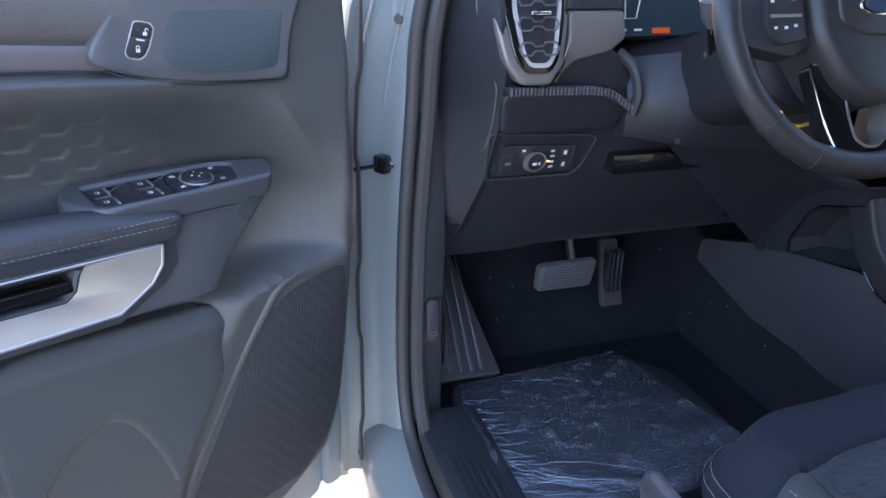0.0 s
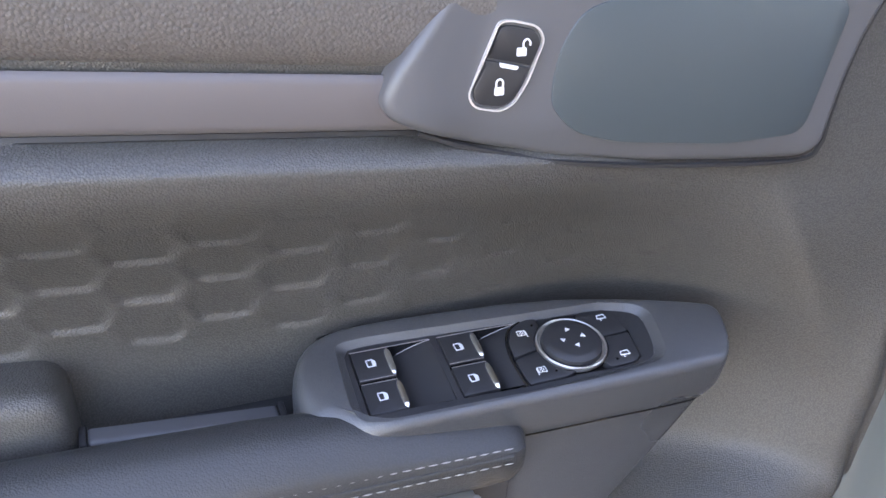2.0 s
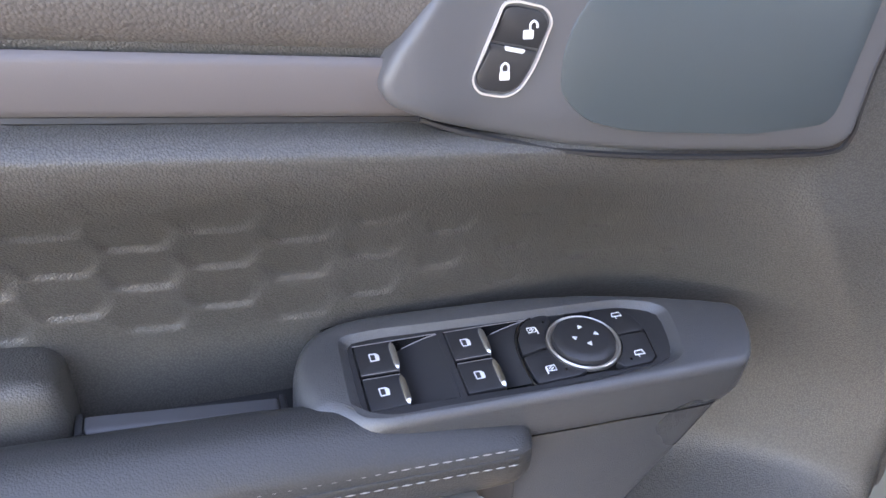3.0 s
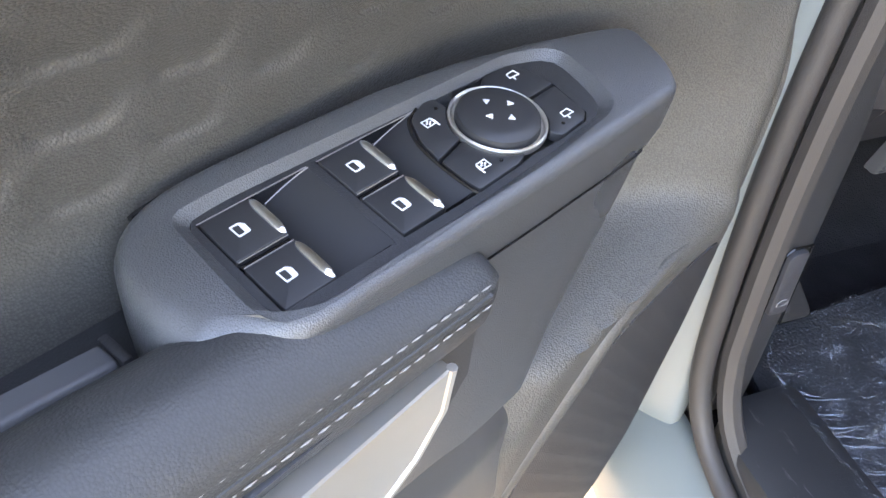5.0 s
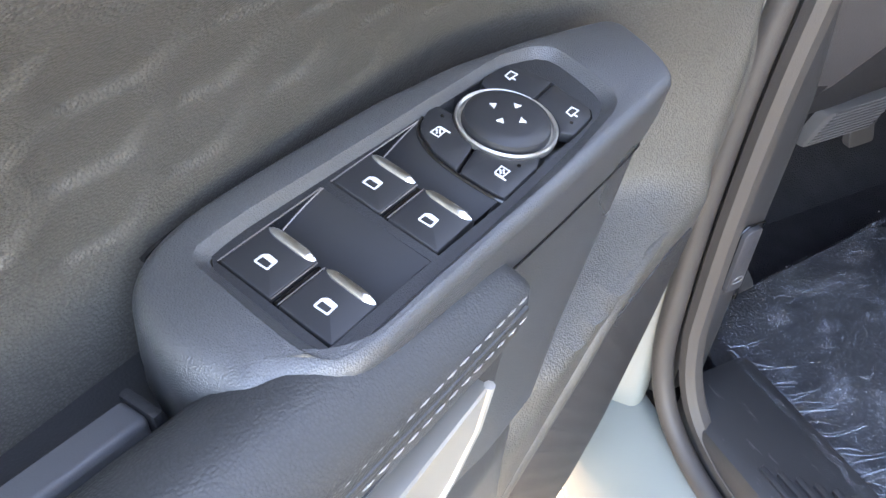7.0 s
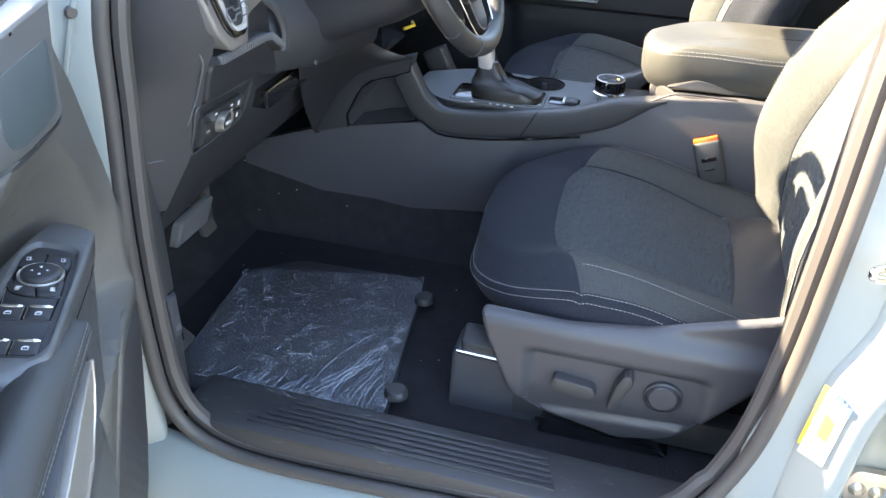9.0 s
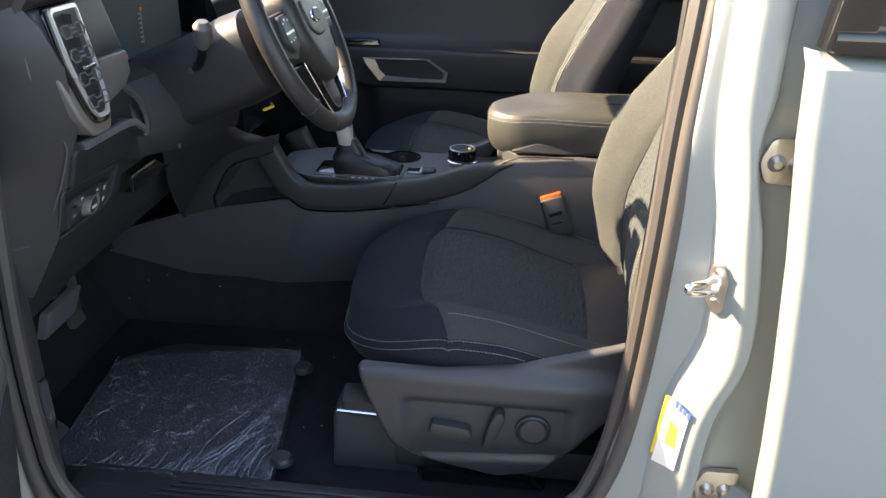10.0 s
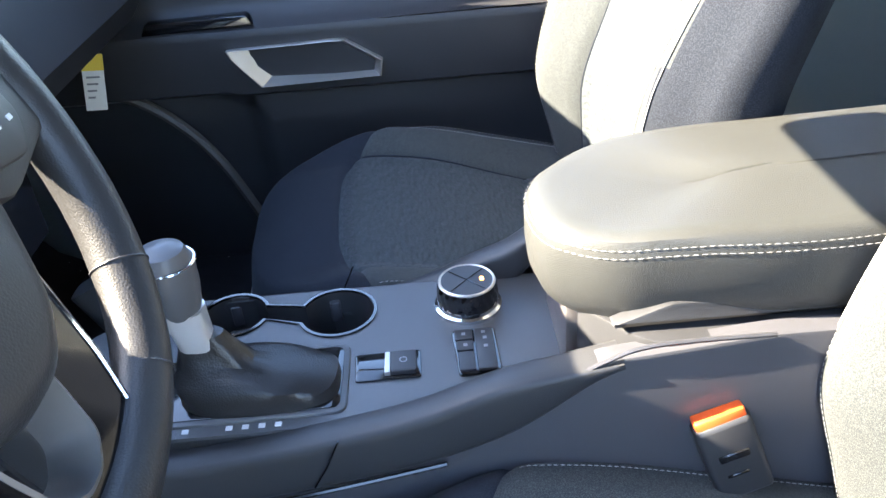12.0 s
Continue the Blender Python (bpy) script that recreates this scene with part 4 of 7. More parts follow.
for a in (0.0004, 0.0468):
    first = a < 0.01
    for b in (-0.0011, 0.0213):
        window_switch(a, b)
    part("key_divider", prism(quad(a + 0.0003, a + 0.0186, 0.0186, 0.0206, 0.0003), PODK, -0.010, -0.0008, 0.0003), gloss_black, pod)
    for b in (0.0183, 0.0209):
        part("key_rim", tube([PODK(a + 0.0004, b, 0.0002), PODK(a + 0.0186, b, 0.0002)], 0.00022, 5), bronze, pod)
    part("key_rim", tube([PODK(a - 0.0003, -0.0015, 0.0002), PODK(a + 0.0205, -0.0016, 0.0002), PODK(a + (0.0418 if first else 0.0455), -0.0017 if first else -0.0012, 0.0002)], 0.00025, 5), bronze, pod)
    # scooped finger well ahead of each pair: deep under the tips, rising to the panel
    bs = spread(-0.0014, 0.0410, 16)
    rows = []
    for b in bs:
        a0, a1 = a + 0.0188, (0.0427 if first else well_right(b))
        rows.append([PODK(a0 + (a1 - a0) * t, b, -0.0095 * (1 - t) ** 1.3 * (1 - 0.15 * t)) for t in spread(0, 1, 14)])
    bm = loft(rows, closed=False)
    part("finger_well", bm, switch_black, pod, "scooped finger well", angle=60)
    for b, name in ((bs[0], "well_wall"), (bs[-1], "well_wall")):
        a0, a1 = a + 0.0188, (0.0427 if first else well_right(b))
        prof = [(a0 + (a1 - a0) * t, -0.0095 * (1 - t) ** 1.3 * (1 - 0.15 * t)) for t in spread(0, 1, 14)]
        bm = bmesh.new()
        up = [bm.verts.new(PODK(p, b + (0.0001 if b < 0 else -0.0001), 0.0)) for p, q in prof]
        dn = [bm.verts.new(PODK(p, b + (0.0001 if b < 0 else -0.0001), q)) for p, q in prof]
        for q in range(1, 14):
            if (up[q].co - dn[q].co).length > 1e-6:
                bm.faces.new((up[q - 1], up[q], dn[q], dn[q - 1]))
        part(name, bm, gloss_black, pod)
    a0, a1 = a + 0.0188, (0.0427 if first else 0.0925)
    part("well_edge", tube([PODK(a0 + (a1 - a0) * t, bs[0] + 0.0002, -0.0095 * (1 - t) ** 1.3 * (1 - 0.15 * t) + 0.0001) for t in spread(0.25, 1, 10)], 0.0003, 5), bronze, pod)

# mirror control: round knob with a bright ring among four shaped keys
KC, KR = (0.1138, 0.0210), 0.0186


def KNOB(x, y, h):
    return PODK(KC[0] + x, KC[1] + y, h)


part("mirror_ring", lathe([(KR - 0.0013, 0.0), (KR - 0.0012, 0.0012), (KR - 0.0004, 0.0018), (KR + 0.0003, 0.0012), (KR + 0.0004, -0.001)], KNOB, 56), silver, pod, "bright ring round the mirror knob")
part("mirror_knob", lathe([(0.0, 0.0046), (0.011, 0.0046), (0.0140, 0.0042), (0.0158, 0.0030), (0.0164, 0.0)], KNOB, 48), switch_black, pod, "round black mirror adjuster knob")
for dx, dy, turn in ((-0.0003, -0.0066, 2.36), (0.0062, -0.0006, 0.785), (-0.0055, 0.0, 3.93), (0.0006, 0.0052, 5.5)):
    tri = [(KC[0] + dx + 0.0016 * math.cos(turn + k), KC[1] + dy + 0.0016 * math.sin(turn + k)) for k in (0, 2.2, 4.08)]
    part("arrow_mark", prism(tri, PODK, 0.0042, 0.0050), white_print, pod)


def ring_key(points):
    """A key cut to fit round the knob."""
    part("mirror_key", prism(rounded(points, 0.0012, 2), PODK, -0.003, 0.0009, 0.0006), switch_black, pod, "black shaped mirror key")


def arc(a0, a1, r, n=11):
    return [(KC[0] + r * math.cos(w), KC[1] + r * math.sin(w)) for w in spread(radians(a0), radians(a1), n)]


R2 = KR + 0.0009
ring_key(arc(236, 183, R2) + [(0.0800, 0.0232), (0.0817, 0.0121), (0.0866, 0.0030), (0.0905, 0.0002), (0.0976, -0.0022), (0.1025, -0.0015)])
ring_key(arc(179, 108, R2) + [(0.1060, 0.0400), (0.1024, 0.0416), (0.0810, 0.0421), (0.0802, 0.0372), (0.0800, 0.0245)])
ring_key(arc(-58, -3, R2) + [(0.1485, 0.0195), (0.1475, 0.0111), (0.1434, 0.0014), (0.1300, 0.0000), (0.1262, 0.0012)])
ring_key(arc(0, 58, R2) + [(0.1270, 0.0418), (0.1414, 0.0410), (0.1455, 0.0382), (0.1480, 0.0206)])
# dark slot between the well and the keys
part("key_gap", tube([PODK(p.x, p.y, 0.0001) for p in curve_points([(0.0935, -0.0015, 0), (0.0858, 0.0026, 0), (0.0806, 0.0120, 0), (0.0788, 0.0245, 0), (0.0790, 0.0372, 0), (0.0798, 0.0425, 0)], 5)], 0.0008, 6), gloss_black, pod)


def mirror_mark(a, b, s=1):
    pts = [PODK(a + x * s, b + y, 0.0011) for x, y in ((-0.0022, -0.0015), (0.0022, -0.0017), (0.0022, 0.0017), (-0.0020, 0.0015))]
    part("mirror_mark", tube(pts + [pts[0]], 0.00030, 5), white_print, pod)
    part("mirror_mark_bar", tube([PODK(a - 0.0026 * s, b - 0.001, 0.0011), PODK(a - 0.0026 * s, b + 0.0032, 0.0011)], 0.00035, 5), white_print, pod)
    for x, y in ((-0.0009, 0), (0.0009, 0), (0, -0.0007), (0, 0.0007)):
        part("mirror_mark_dot", lathe([(0.0004, 0.0), (0.0004, 0.0005), (0.0, 0.0005)], lambda p, q, h, x=x, y=y: PODK(a + x + p, b + y + q, 0.0009 + h), 6), white_print, pod)


mirror_mark(0.0908, 0.0075, -1)
mirror_mark(0.0906, 0.0345)


def small_window_mark(a, b):
    o = [(a - 0.0026, b + 0.0012), (a - 0.0020, b - 0.0012), (a + 0.0022, b - 0.0014), (a + 0.0026, b + 0.0014)]
    pts = [PODK(p, q, 0.0011) for p, q in o]
    part("key_mark", tube(pts + [pts[0]], 0.00035, 5), white_print, pod)
    part("key_mark_bar", tube([PODK(a - 0.001, b + 0.0016, 0.0011), PODK(a - 0.001, b + 0.0030, 0.0011)], 0.0003, 5), white_print, pod)


small_window_mark(0.1387, 0.0063)
small_window_mark(0.1380, 0.0344)
for a, b in ((0.0988, 0.0033), (0.0975, 0.0369), (0.1322, 0.0376)):
    part("tiny_lamp", lathe([(0.0007, 0.0), (0.0007, 0.0004), (0.0, 0.0004)], lambda p, q, h, a=a, b=b: PODK(a + p, b + q, 0.0008 + h), 10), gloss_black, pod)

# ---- armrest: padded beam behind the pod, with two rows of stitching ----
def arm_axis(u):
    """Middle of the padded beam: n and z."""
    return -0.0025 - 0.060 * (u - 0.39), 1.2272 + 0.045 * (u - 0.39)


ARM_SEC = [(0.030, 0.004), (0.027, 0.012), (0.012, 0.0205), (-0.004, 0.0205), (-0.017, 0.0145), (-0.022, 0.0), (-0.022, -0.020), (0.012, -0.026), (0.024, -0.022), (0.029, -0.010)]
rings = []
for u, k in ((0.384, 0.25), (0.3855, 0.62), (0.389, 0.86), (0.396, 0.97), (0.41, 1.0)) + tuple((u, 1.0) for u in spread(0.44, 1.0, 14)):
    n0, z0 = arm_axis(u)
    sec = curve_points([(n, z, 0) for n, z in ARM_SEC], 3, closed=True)
    ring = []
    for p in sec:
        side = p.x + (0.016 * smooth((0.50 - u) / 0.11) if p.x < 0 else 0)
        tall = table(u, [(0.384, 0.0115), (0.41, 0.0130), (0.44, 0.0170), (0.475, 0.0235), (0.52, 0.0260), (0.60, 0.0275)]) / 0.0205
        ring.append(Vector((u, n0 + 0.004 + side * k, z0 - 0.004 + (p.y * tall if p.y > 0.005 else p.y) * k)))
    rings.append(ring)
armrest = part("armrest", loft(rings), leather, door, "black leather armrest with double grey stitching")
for dn, dz in ((0.0335, 0.0035), (0.0346, -0.0060)):
    line = []
    for u in spread(0.3985, 1.0, 60):
        n0, z0 = arm_axis(u)
        line.append((u, n0 + dn, z0 + dz))
    part("stitching", stitches(line, 0.0050, 0.0020, 0.0005), thread, armrest, "pale grey stitching")
gl = [(u, arm_axis(u)[0] + 0.0338, arm_axis(u)[1] - 0.0020) for u in spread(0.398, 1.0, 50)]
part("piping", tube(gl, 0.0012, 6), leather, armrest)

# storage tray behind the armrest, with a raised lip
tray_bar = part("tray_bar", prism(rounded([(0.507, 1.19), (0.506, 1.2335), (0.602, 1.2485), (0.603, 1.19)], 0.003), XZ, -0.047, -0.036, 0.003, 3), trim_satin, door, "satin bar in the door tray")
for u, z in ((0.5045, 1.2340), (0.604, 1.2490)):
    part("bar_end", box(u - 0.0022, u + 0.0016, -0.050, -0.0345, 1.19, z, 0.001, 2), plastic, tray_bar)
part("tray_floor", box(0.45, 0.95, -0.075, -0.02, 1.20, 1.212, 0.003), plastic, door)
part("tray_stop", prism(rounded([(0.606, 1.21), (0.606, 1.279), (0.70, 1.293), (0.70, 1.21)], 0.015), XZ, -0.08, -0.035, 0.01, 4), trim_black, door)

# bright pull-handle bezel under the armrest
def LEAN_XZ(a, b, d):
    return Vector((a, d - 0.10 * (1.19 - b), b))


BEZ_O = [(0.418, 1.202), (0.4195, 1.176), (0.434, 1.155), (0.475, 1.130), (0.75, 1.146), (0.98, 1.168), (0.985, 1.24), (0.75, 1.222), (0.59, 1.214)]
BEZ_I = [(0.500, 1.194), (0.506, 1.186), (0.512, 1.166), (0.524, 1.156), (0.70, 1.170), (0.86, 1.185), (0.86, 1.222), (0.70, 1.210), (0.59, 1.202)]
def bezel_ring(outer, inner, fn, back, face, dip):
    """A ring whose face slopes from its proud outer rim down to its inner edge."""
    bm = bmesh.new()
    rows = [[bm.verts.new(fn(*p, d)) for p in poly] for poly, d in ((outer, back), (outer, face), (shrink(outer, 0.0025), face + (face - back) * 0.04), (inner, dip), (inner, back))]
    n = len(outer)
    for a, b in zip(rows, rows[1:]):
        for i in range(n):
            bm.faces.new((a[i - 1], a[i], b[i], b[i - 1]))
    return bm


cup = part("handle_bezel", bezel_ring(BEZ_O, BEZ_I, LEAN_XZ, 0.0, 0.028, 0.008), warm_silver, door, "bright satin silver pull handle surround")
bm = bmesh.new()
o = [bm.verts.new(LEAN_XZ(*p, 0.0078)) for p in BEZ_I]
i2 = [bm.verts.new(LEAN_XZ(0.51 + (p[0] - 0.51) * 0.96 + 0.006, p[1] - 0.002, -0.022)) for p in BEZ_I]
for k in range(len(o)):
    bm.faces.new((o[k - 1], o[k], i2[k], i2[k - 1]))
bm.faces.new(i2)
part("handle_cup", bm, plastic, cup, "black recessed pull cup", solid=0.003)
part("pull_lever", prism(rounded([(0.508, 1.166), (0.52, 1.182), (0.84, 1.205), (0.85, 1.186)], 0.004), LEAN_XZ, -0.015, 0.006, 0.004, 3), gloss_black, cup, "dark inner door lever")
part("bezel_edge", tube([LEAN_XZ(a, b, 0.0285) for a, b in BEZ_O[:6]], 0.0022, 8), silver, cup)
LOW = [(0.395, 1.214), (0.393, 1.17), (0.410, 1.148), (0.470, 1.114), (0.75, 1.134), (0.985, 1.155), (0.992, 1.25), (0.75, 1.236), (0.59, 1.228)]
part("armrest_base", bezel_ring(LOW, BEZ_O, LEAN_XZ, -0.08, 0.019, 0.019), plastic, door, "black plastic carrier under the armrest")

# map pocket cover and speaker grille in the lower trim
POCKET = rounded([(0.305, 1.040), (0.318, 1.064), (0.345, 1.082), (0.57, 1.106), (0.63, 1.10), (0.62, 0.70), (0.50, 0.69), (0.455, 0.78), (0.431, 0.846)], 0.02, 4)
us, zs2 = spread(0.30, 0.635, 60), spread(0.685, 1.11, 76)
bm = prism(POCKET, XZ, -0.05, 0.014, 0.004)
bmesh.ops.subdivide_edges(bm, edges=[e for e in bm.edges if e.calc_length() > 0.05], cuts=4, use_grid_fill=True)
for q in us:
    bmesh.ops.bisect_plane(bm, geom=bm.verts[:] + bm.edges[:] + bm.faces[:], plane_co=(q, 0, 0), plane_no=(1, 0, 0))
for q in zs2:
    bmesh.ops.bisect_plane(bm, geom=bm.verts[:] + bm.edges[:] + bm.faces[:], plane_co=(0, 0, q), plane_no=(0, 0, 1))
for v in bm.verts:
    u, z = v.co.x, v.co.z
    hollow = 0.070 * smooth((1.0 - (8.5 if u > 0.505 else 22) * (u - 0.505) ** 2 - z) / 0.085)
    v.co.y = v.co.y - 0.011 + 0.008 * smooth((u - 0.31) / 0.05) - hollow - 0.02 * smooth((z - 1.05 - 0.1 * (u - 0.32)) / 0.04)
part("pocket_panel", bm, pocket_trim, door, "smooth black lower door pocket panel")
part("pocket_gap", tube([(p[0], 0.0015 - 0.018 * smooth((p[1] - 1.05 - 0.1 * (p[0] - 0.32)) / 0.04), p[1]) for p in POCKET[:15]], 0.0012, 5), gloss_black, door)
SPK = rounded([(0.150, 1.092), (0.146, 1.00), (0.152, 0.86), (0.172, 0.785), (0.218, 0.735), (0.30, 0.72), (0.41, 0.735), (0.39, 0.80), (0.322, 0.955), (0.292, 1.025), (0.270, 1.055), (0.24, 1.076), (0.19, 1.090)], 0.012, 3)
part("speaker_grille", prism(SPK, lambda a, b, d: Vector((a, low_front(a, b) + d, b)), -0.02, 0.0012, 0.001), grille_mat, door, "black perforated speaker grille")
rim = [Vector(p) + Vector((0, 0.0055, 0)) for p in ((0.142, 0.027, 1.105), (0.20, 0.0225, 1.103), (0.2525, 0.0165, 1.087), (0.2766, 0.0118, 1.056), (0.314, 0.0, 0.99), (0.36, -0.0150, 0.896), (0.40, -0.0230, 0.81), (0.43, -0.031, 0.74))]
part("speaker_rim", tube(curve_points(rim, 6), [0.002 + 0.006 * smooth(k / 14) for k in range(43)], 12), trim_black, door)

# painted shell, hinge-side face, window frame and pane
SHELL = rounded([(0.10, 0.62), (0.095, 0.95), (0.088, 1.20), (0.105, 1.49), (1.04, 1.54), (1.06, 1.10), (1.04, 0.60), (0.12, 0.58)], 0.03)
part("shell", prism(SHELL, XZ, -0.19, -0.082, 0.012, 3), paint, door, "pale grey painted door shell")
part("shell_step", prism(rounded([(0.075, 0.60), (0.065, 1.10), (0.080, 1.46), (0.11, 1.46), (0.11, 0.60)], 0.01), XZ, -0.19, -0.07, 0.006), paint, door)
wave = [(0.058 - 0.010 * smooth((z - 1.20) / 0.2) + 0.006 * smooth(math.sin(z * 21) * 2), -0.030, z) for z in spread(0.66, 1.46, 70)]
part("edge_seal", tube(wave, 0.0055, 8, squash=0.6), rubber, door, "black rubber seal along the hinge edge")
part("edge_plug", prism(rounded([(0.070, 0.97), (0.070, 1.045), (0.090, 1.045), (0.090, 0.97)], 0.008), XZ, -0.06, -0.046, 0.003), rubber, door)
fr = curve_points([(0.10, -0.09, 1.50), (0.16, -0.10, 1.62), (0.34, -0.12, 1.84), (0.50, -0.13, 1.90), (0.90, -0.13, 1.92), (1.00, -0.13, 1.88), (1.04, -0.11, 1.53)], 6)
part("window_frame", tube(fr, 0.02, 8), plastic, door)
pane = part("window_pane", prism([(0.12, 1.50), (0.18, 1.64), (0.35, 1.84), (0.50, 1.895), (0.90, 1.91), (0.99, 1.87), (1.03, 1.52)], XZ, -0.115, -0.119), glass, door)
pane.visible_shadow = False
# check strap to the A-pillar
ck = part("check_strap", tube([(0.13, -0.066, 1.190), (0.07, -0.040, 1.193), (0.018, -0.016, 1.196)], 0.006, 8, squash=0.5), gloss_black, door, "black door check arm")
part("check_bracket", box(0.003, 0.030, -0.028, -0.004, 1.184, 1.212, 0.004), gloss_black, ck)
part("check_pin", lathe([(0.0, 0.006), (0.005, 0.006), (0.007, 0.004), (0.009, 0.0)], lambda x, y, h: Vector((0.010 + x, -0.004 + h, 1.199 + y)), 14), gloss_black, ck)

# ---- dashboard ----
dash = thing("dashboard", "black dashboard with tall air vent and light switch panel", "dashboard")


def face_y(z):
    """How far forward the lower dash face stands at height z."""
    return table(z, [(1.00, 1.20), (1.03, 1.182), (1.19, 1.093), (1.26, 1.074), (1.34, 1.05)])


def FACE(a, b, d):
    return Vector((a, face_y(b) - d, b))


# end cap beside the door opening
CAP = ((1.035, 0.502, 1.178), (1.10, 0.514, 1.13), (1.18, 0.530, 1.09), (1.265, 0.541, 1.066), (1.31, 0.541, 1.046), (1.36, 0.534, 1.03), (1.44, 0.520, 1.026), (1.50, 0.508, 1.045), (1.550, 0.500, 1.085))
part("end_cap", loft([[Vector((0.470, 1.145 - 0.03 * max(0, z - 1.25), z)), Vector((x - 0.002, y + 0.002, z)), Vector((x, y, z)), Vector((x + 0.02, y + 0.01, z)), Vector((x + 0.02, 1.3, z)), Vector((0.470, 1.3, z))] for z, x, y in CAP]),
     plastic_dash, dash, "flat black end cap with a small embossed mark")
# Parting edge in a lighter plastic that stands in for its bevel highlight.
part("cap_edge", tube([(x - 0.0006, y - 0.0008, z) for x, y, z in curve_points([(0.475, 1.119, 1.53), (0.482, 1.110, 1.486), (0.486, 1.104, 1.478), (0.498, 1.076, 1.476), (0.502, 1.068, 1.465), (0.504, 1.066, 1.432), (0.520, 1.056, 1.37), (0.529, 1.050, 1.338), (0.531, 1.052, 1.318), (0.533, 1.074, 1.262), (0.520, 1.104, 1.19), (0.507, 1.124, 1.145), (0.495, 1.150, 1.06)], 4)], 0.0016, 6), trim_satin, dash, "end cap parting edge, pale for its bevel highlight")
for z, a, b in ((1.205, 0.30, 0.36), (1.205, 0.44, 0.52), (1.188, 0.28, 0.54)):
    x, y = table(z, [(q[0], q[1]) for q in CAP]), table(z, [(q[0], q[2]) for q in CAP])
    line = [Vector((0.470, 1.145, z)).lerp(Vector((x, y, z)), q) + Vector((-0.0004, -0.0004, 0)) for q in (a, b)]
    part("emboss_mark", tube(line, 0.0011, 5), plastic_grey, dash)
# knee panel
bm = sheet(lambda a, b: FACE(a, b, 0.0), spread(0.505, 1.04, 40), spread(1.02, 1.305, 24))
for v in bm.verts:
    if v.co.z < 1.09 and v.co.x > 0.60:
        v.co.z += 0.012 * smooth((v.co.x - 0.60) / 0.15) * smooth((1.09 - v.co.z) / 0.06)
    v.co.x = max(v.co.x, table(v.co.z, [(q[0], q[1]) for q in CAP]) + 0.001)
part("knee_panel", bm, plastic_dash, dash, "black knee panel")
part("under_dash", box(0.50, 1.40, 1.20, 1.60, 1.02, 1.42), plastic_dash, dash)
# pad above the light switch, ribbed ledge on it
part("ledge_pad", prism(rounded([(0.541, 1.268), (0.536, 1.318), (0.545, 1.328), (0.690, 1.325), (0.712, 1.312), (0.735, 1.292), (0.728, 1.268), (0.715, 1.262), (0.552, 1.262)], 0.010), FACE, -0.02, 0.016, 0.006, 3), plastic_dash, dash)
ledge = part("ledge", loft([[Vector((x, 1.035, z)), Vector((x, 1.028, z + 0.004)), Vector((x, 1.033, z + 0.013)), Vector((x, 1.09, z + 0.015)), Vector((x, 1.09, z))] for x, z in ((0.536, 1.325), (0.56, 1.324), (0.66, 1.322), (0.69, 1.318), (0.715, 1.304), (0.735, 1.288))]),
              plastic, dash, "ribbed black ledge")
for i in range(34):
    x = 0.542 + i * 0.0057
    z = table(x, [(0.536, 1.325), (0.66, 1.322), (0.69, 1.318), (0.715, 1.304), (0.735, 1.288)])
    part("rib", box(x, x + 0.0026, 1.024, 1.04, z + 0.001, z + 0.0125, 0.0006, 1), trim_satin, ledge)
part("ledge_end", tube(curve_points([(0.735, 1.03, 1.29), (0.742, 1.03, 1.32), (0.735, 1.04, 1.355), (0.72, 1.06, 1.375)], 5), 0.008, 8), plastic, dash)

# light switch panel
LPB = rounded([(0.533, 1.185), (0.531, 1.262), (0.70, 1.250), (0.707, 1.244), (0.690, 1.200), (0.676, 1.184)], 0.008)
part("switch_recess", frame_prism(LPB, shrink(LPB, 0.004), FACE, -0.01, 0.005), plastic, dash)
# Lighter bead added along the recess to give its edge a highlight.
part("recess_edge", tube([FACE(a, b, 0.005) for a, b in LPB], 0.0016, 6, closed=True), plastic_grey, dash)
lights = part("light_switch", prism(rounded([(0.551, 1.190), (0.550, 1.236), (0.560, 1.242), (0.672, 1.236), (0.676, 1.190)], 0.006), FACE, -0.01, 0.008, 0.002), switch_black, dash, "black headlamp switch panel with a round knob")
part("dimmer_key", prism(rounded([(0.555, 1.196), (0.555, 1.228), (0.573, 1.227), (0.573, 1.196)], 0.002), FACE, 0.005, 0.0105, 0.001), plastic, lights)
part("dimmer_mark", prism(rounded([(0.560, 1.211), (0.568, 1.211), (0.568, 1.215), (0.560, 1.215)], 0.001), FACE, 0.010, 0.0112), grey_print, lights)


def LK(x, y, h):
    p = FACE(0.606 + x, 1.2125 + y, 0.008)
    return p + Vector((0, -0.95 * h, 0.25 * h))


part("knob_ring", lathe([(0.0165, 0.0), (0.0165, 0.012), (0.0155, 0.0145), (0.0140, 0.0145), (0.0138, 0.010)], LK, 40), silver, lights, "chrome ring of the lamp knob")
part("knob", lathe([(0.0, 0.0125), (0.011, 0.0125), (0.0138, 0.011), (0.0140, 0.004)], LK, 32), switch_black, lights)
for a, b, w in ((0.600, 1.213, 0.006), (0.609, 1.213, 0.003)):
    part("knob_mark", prism([(a, b - 0.002), (a + w, b - 0.002), (a + w, b + 0.002), (a, b + 0.002)], FACE, 0.0195, 0.0212), white_print, lights)
part("pointer_lamp", prism([(0.6235, 1.2110), (0.6235, 1.2135), (0.631, 1.2130), (0.631, 1.2115)], FACE, 0.008, 0.010), lamp_amber, lights)
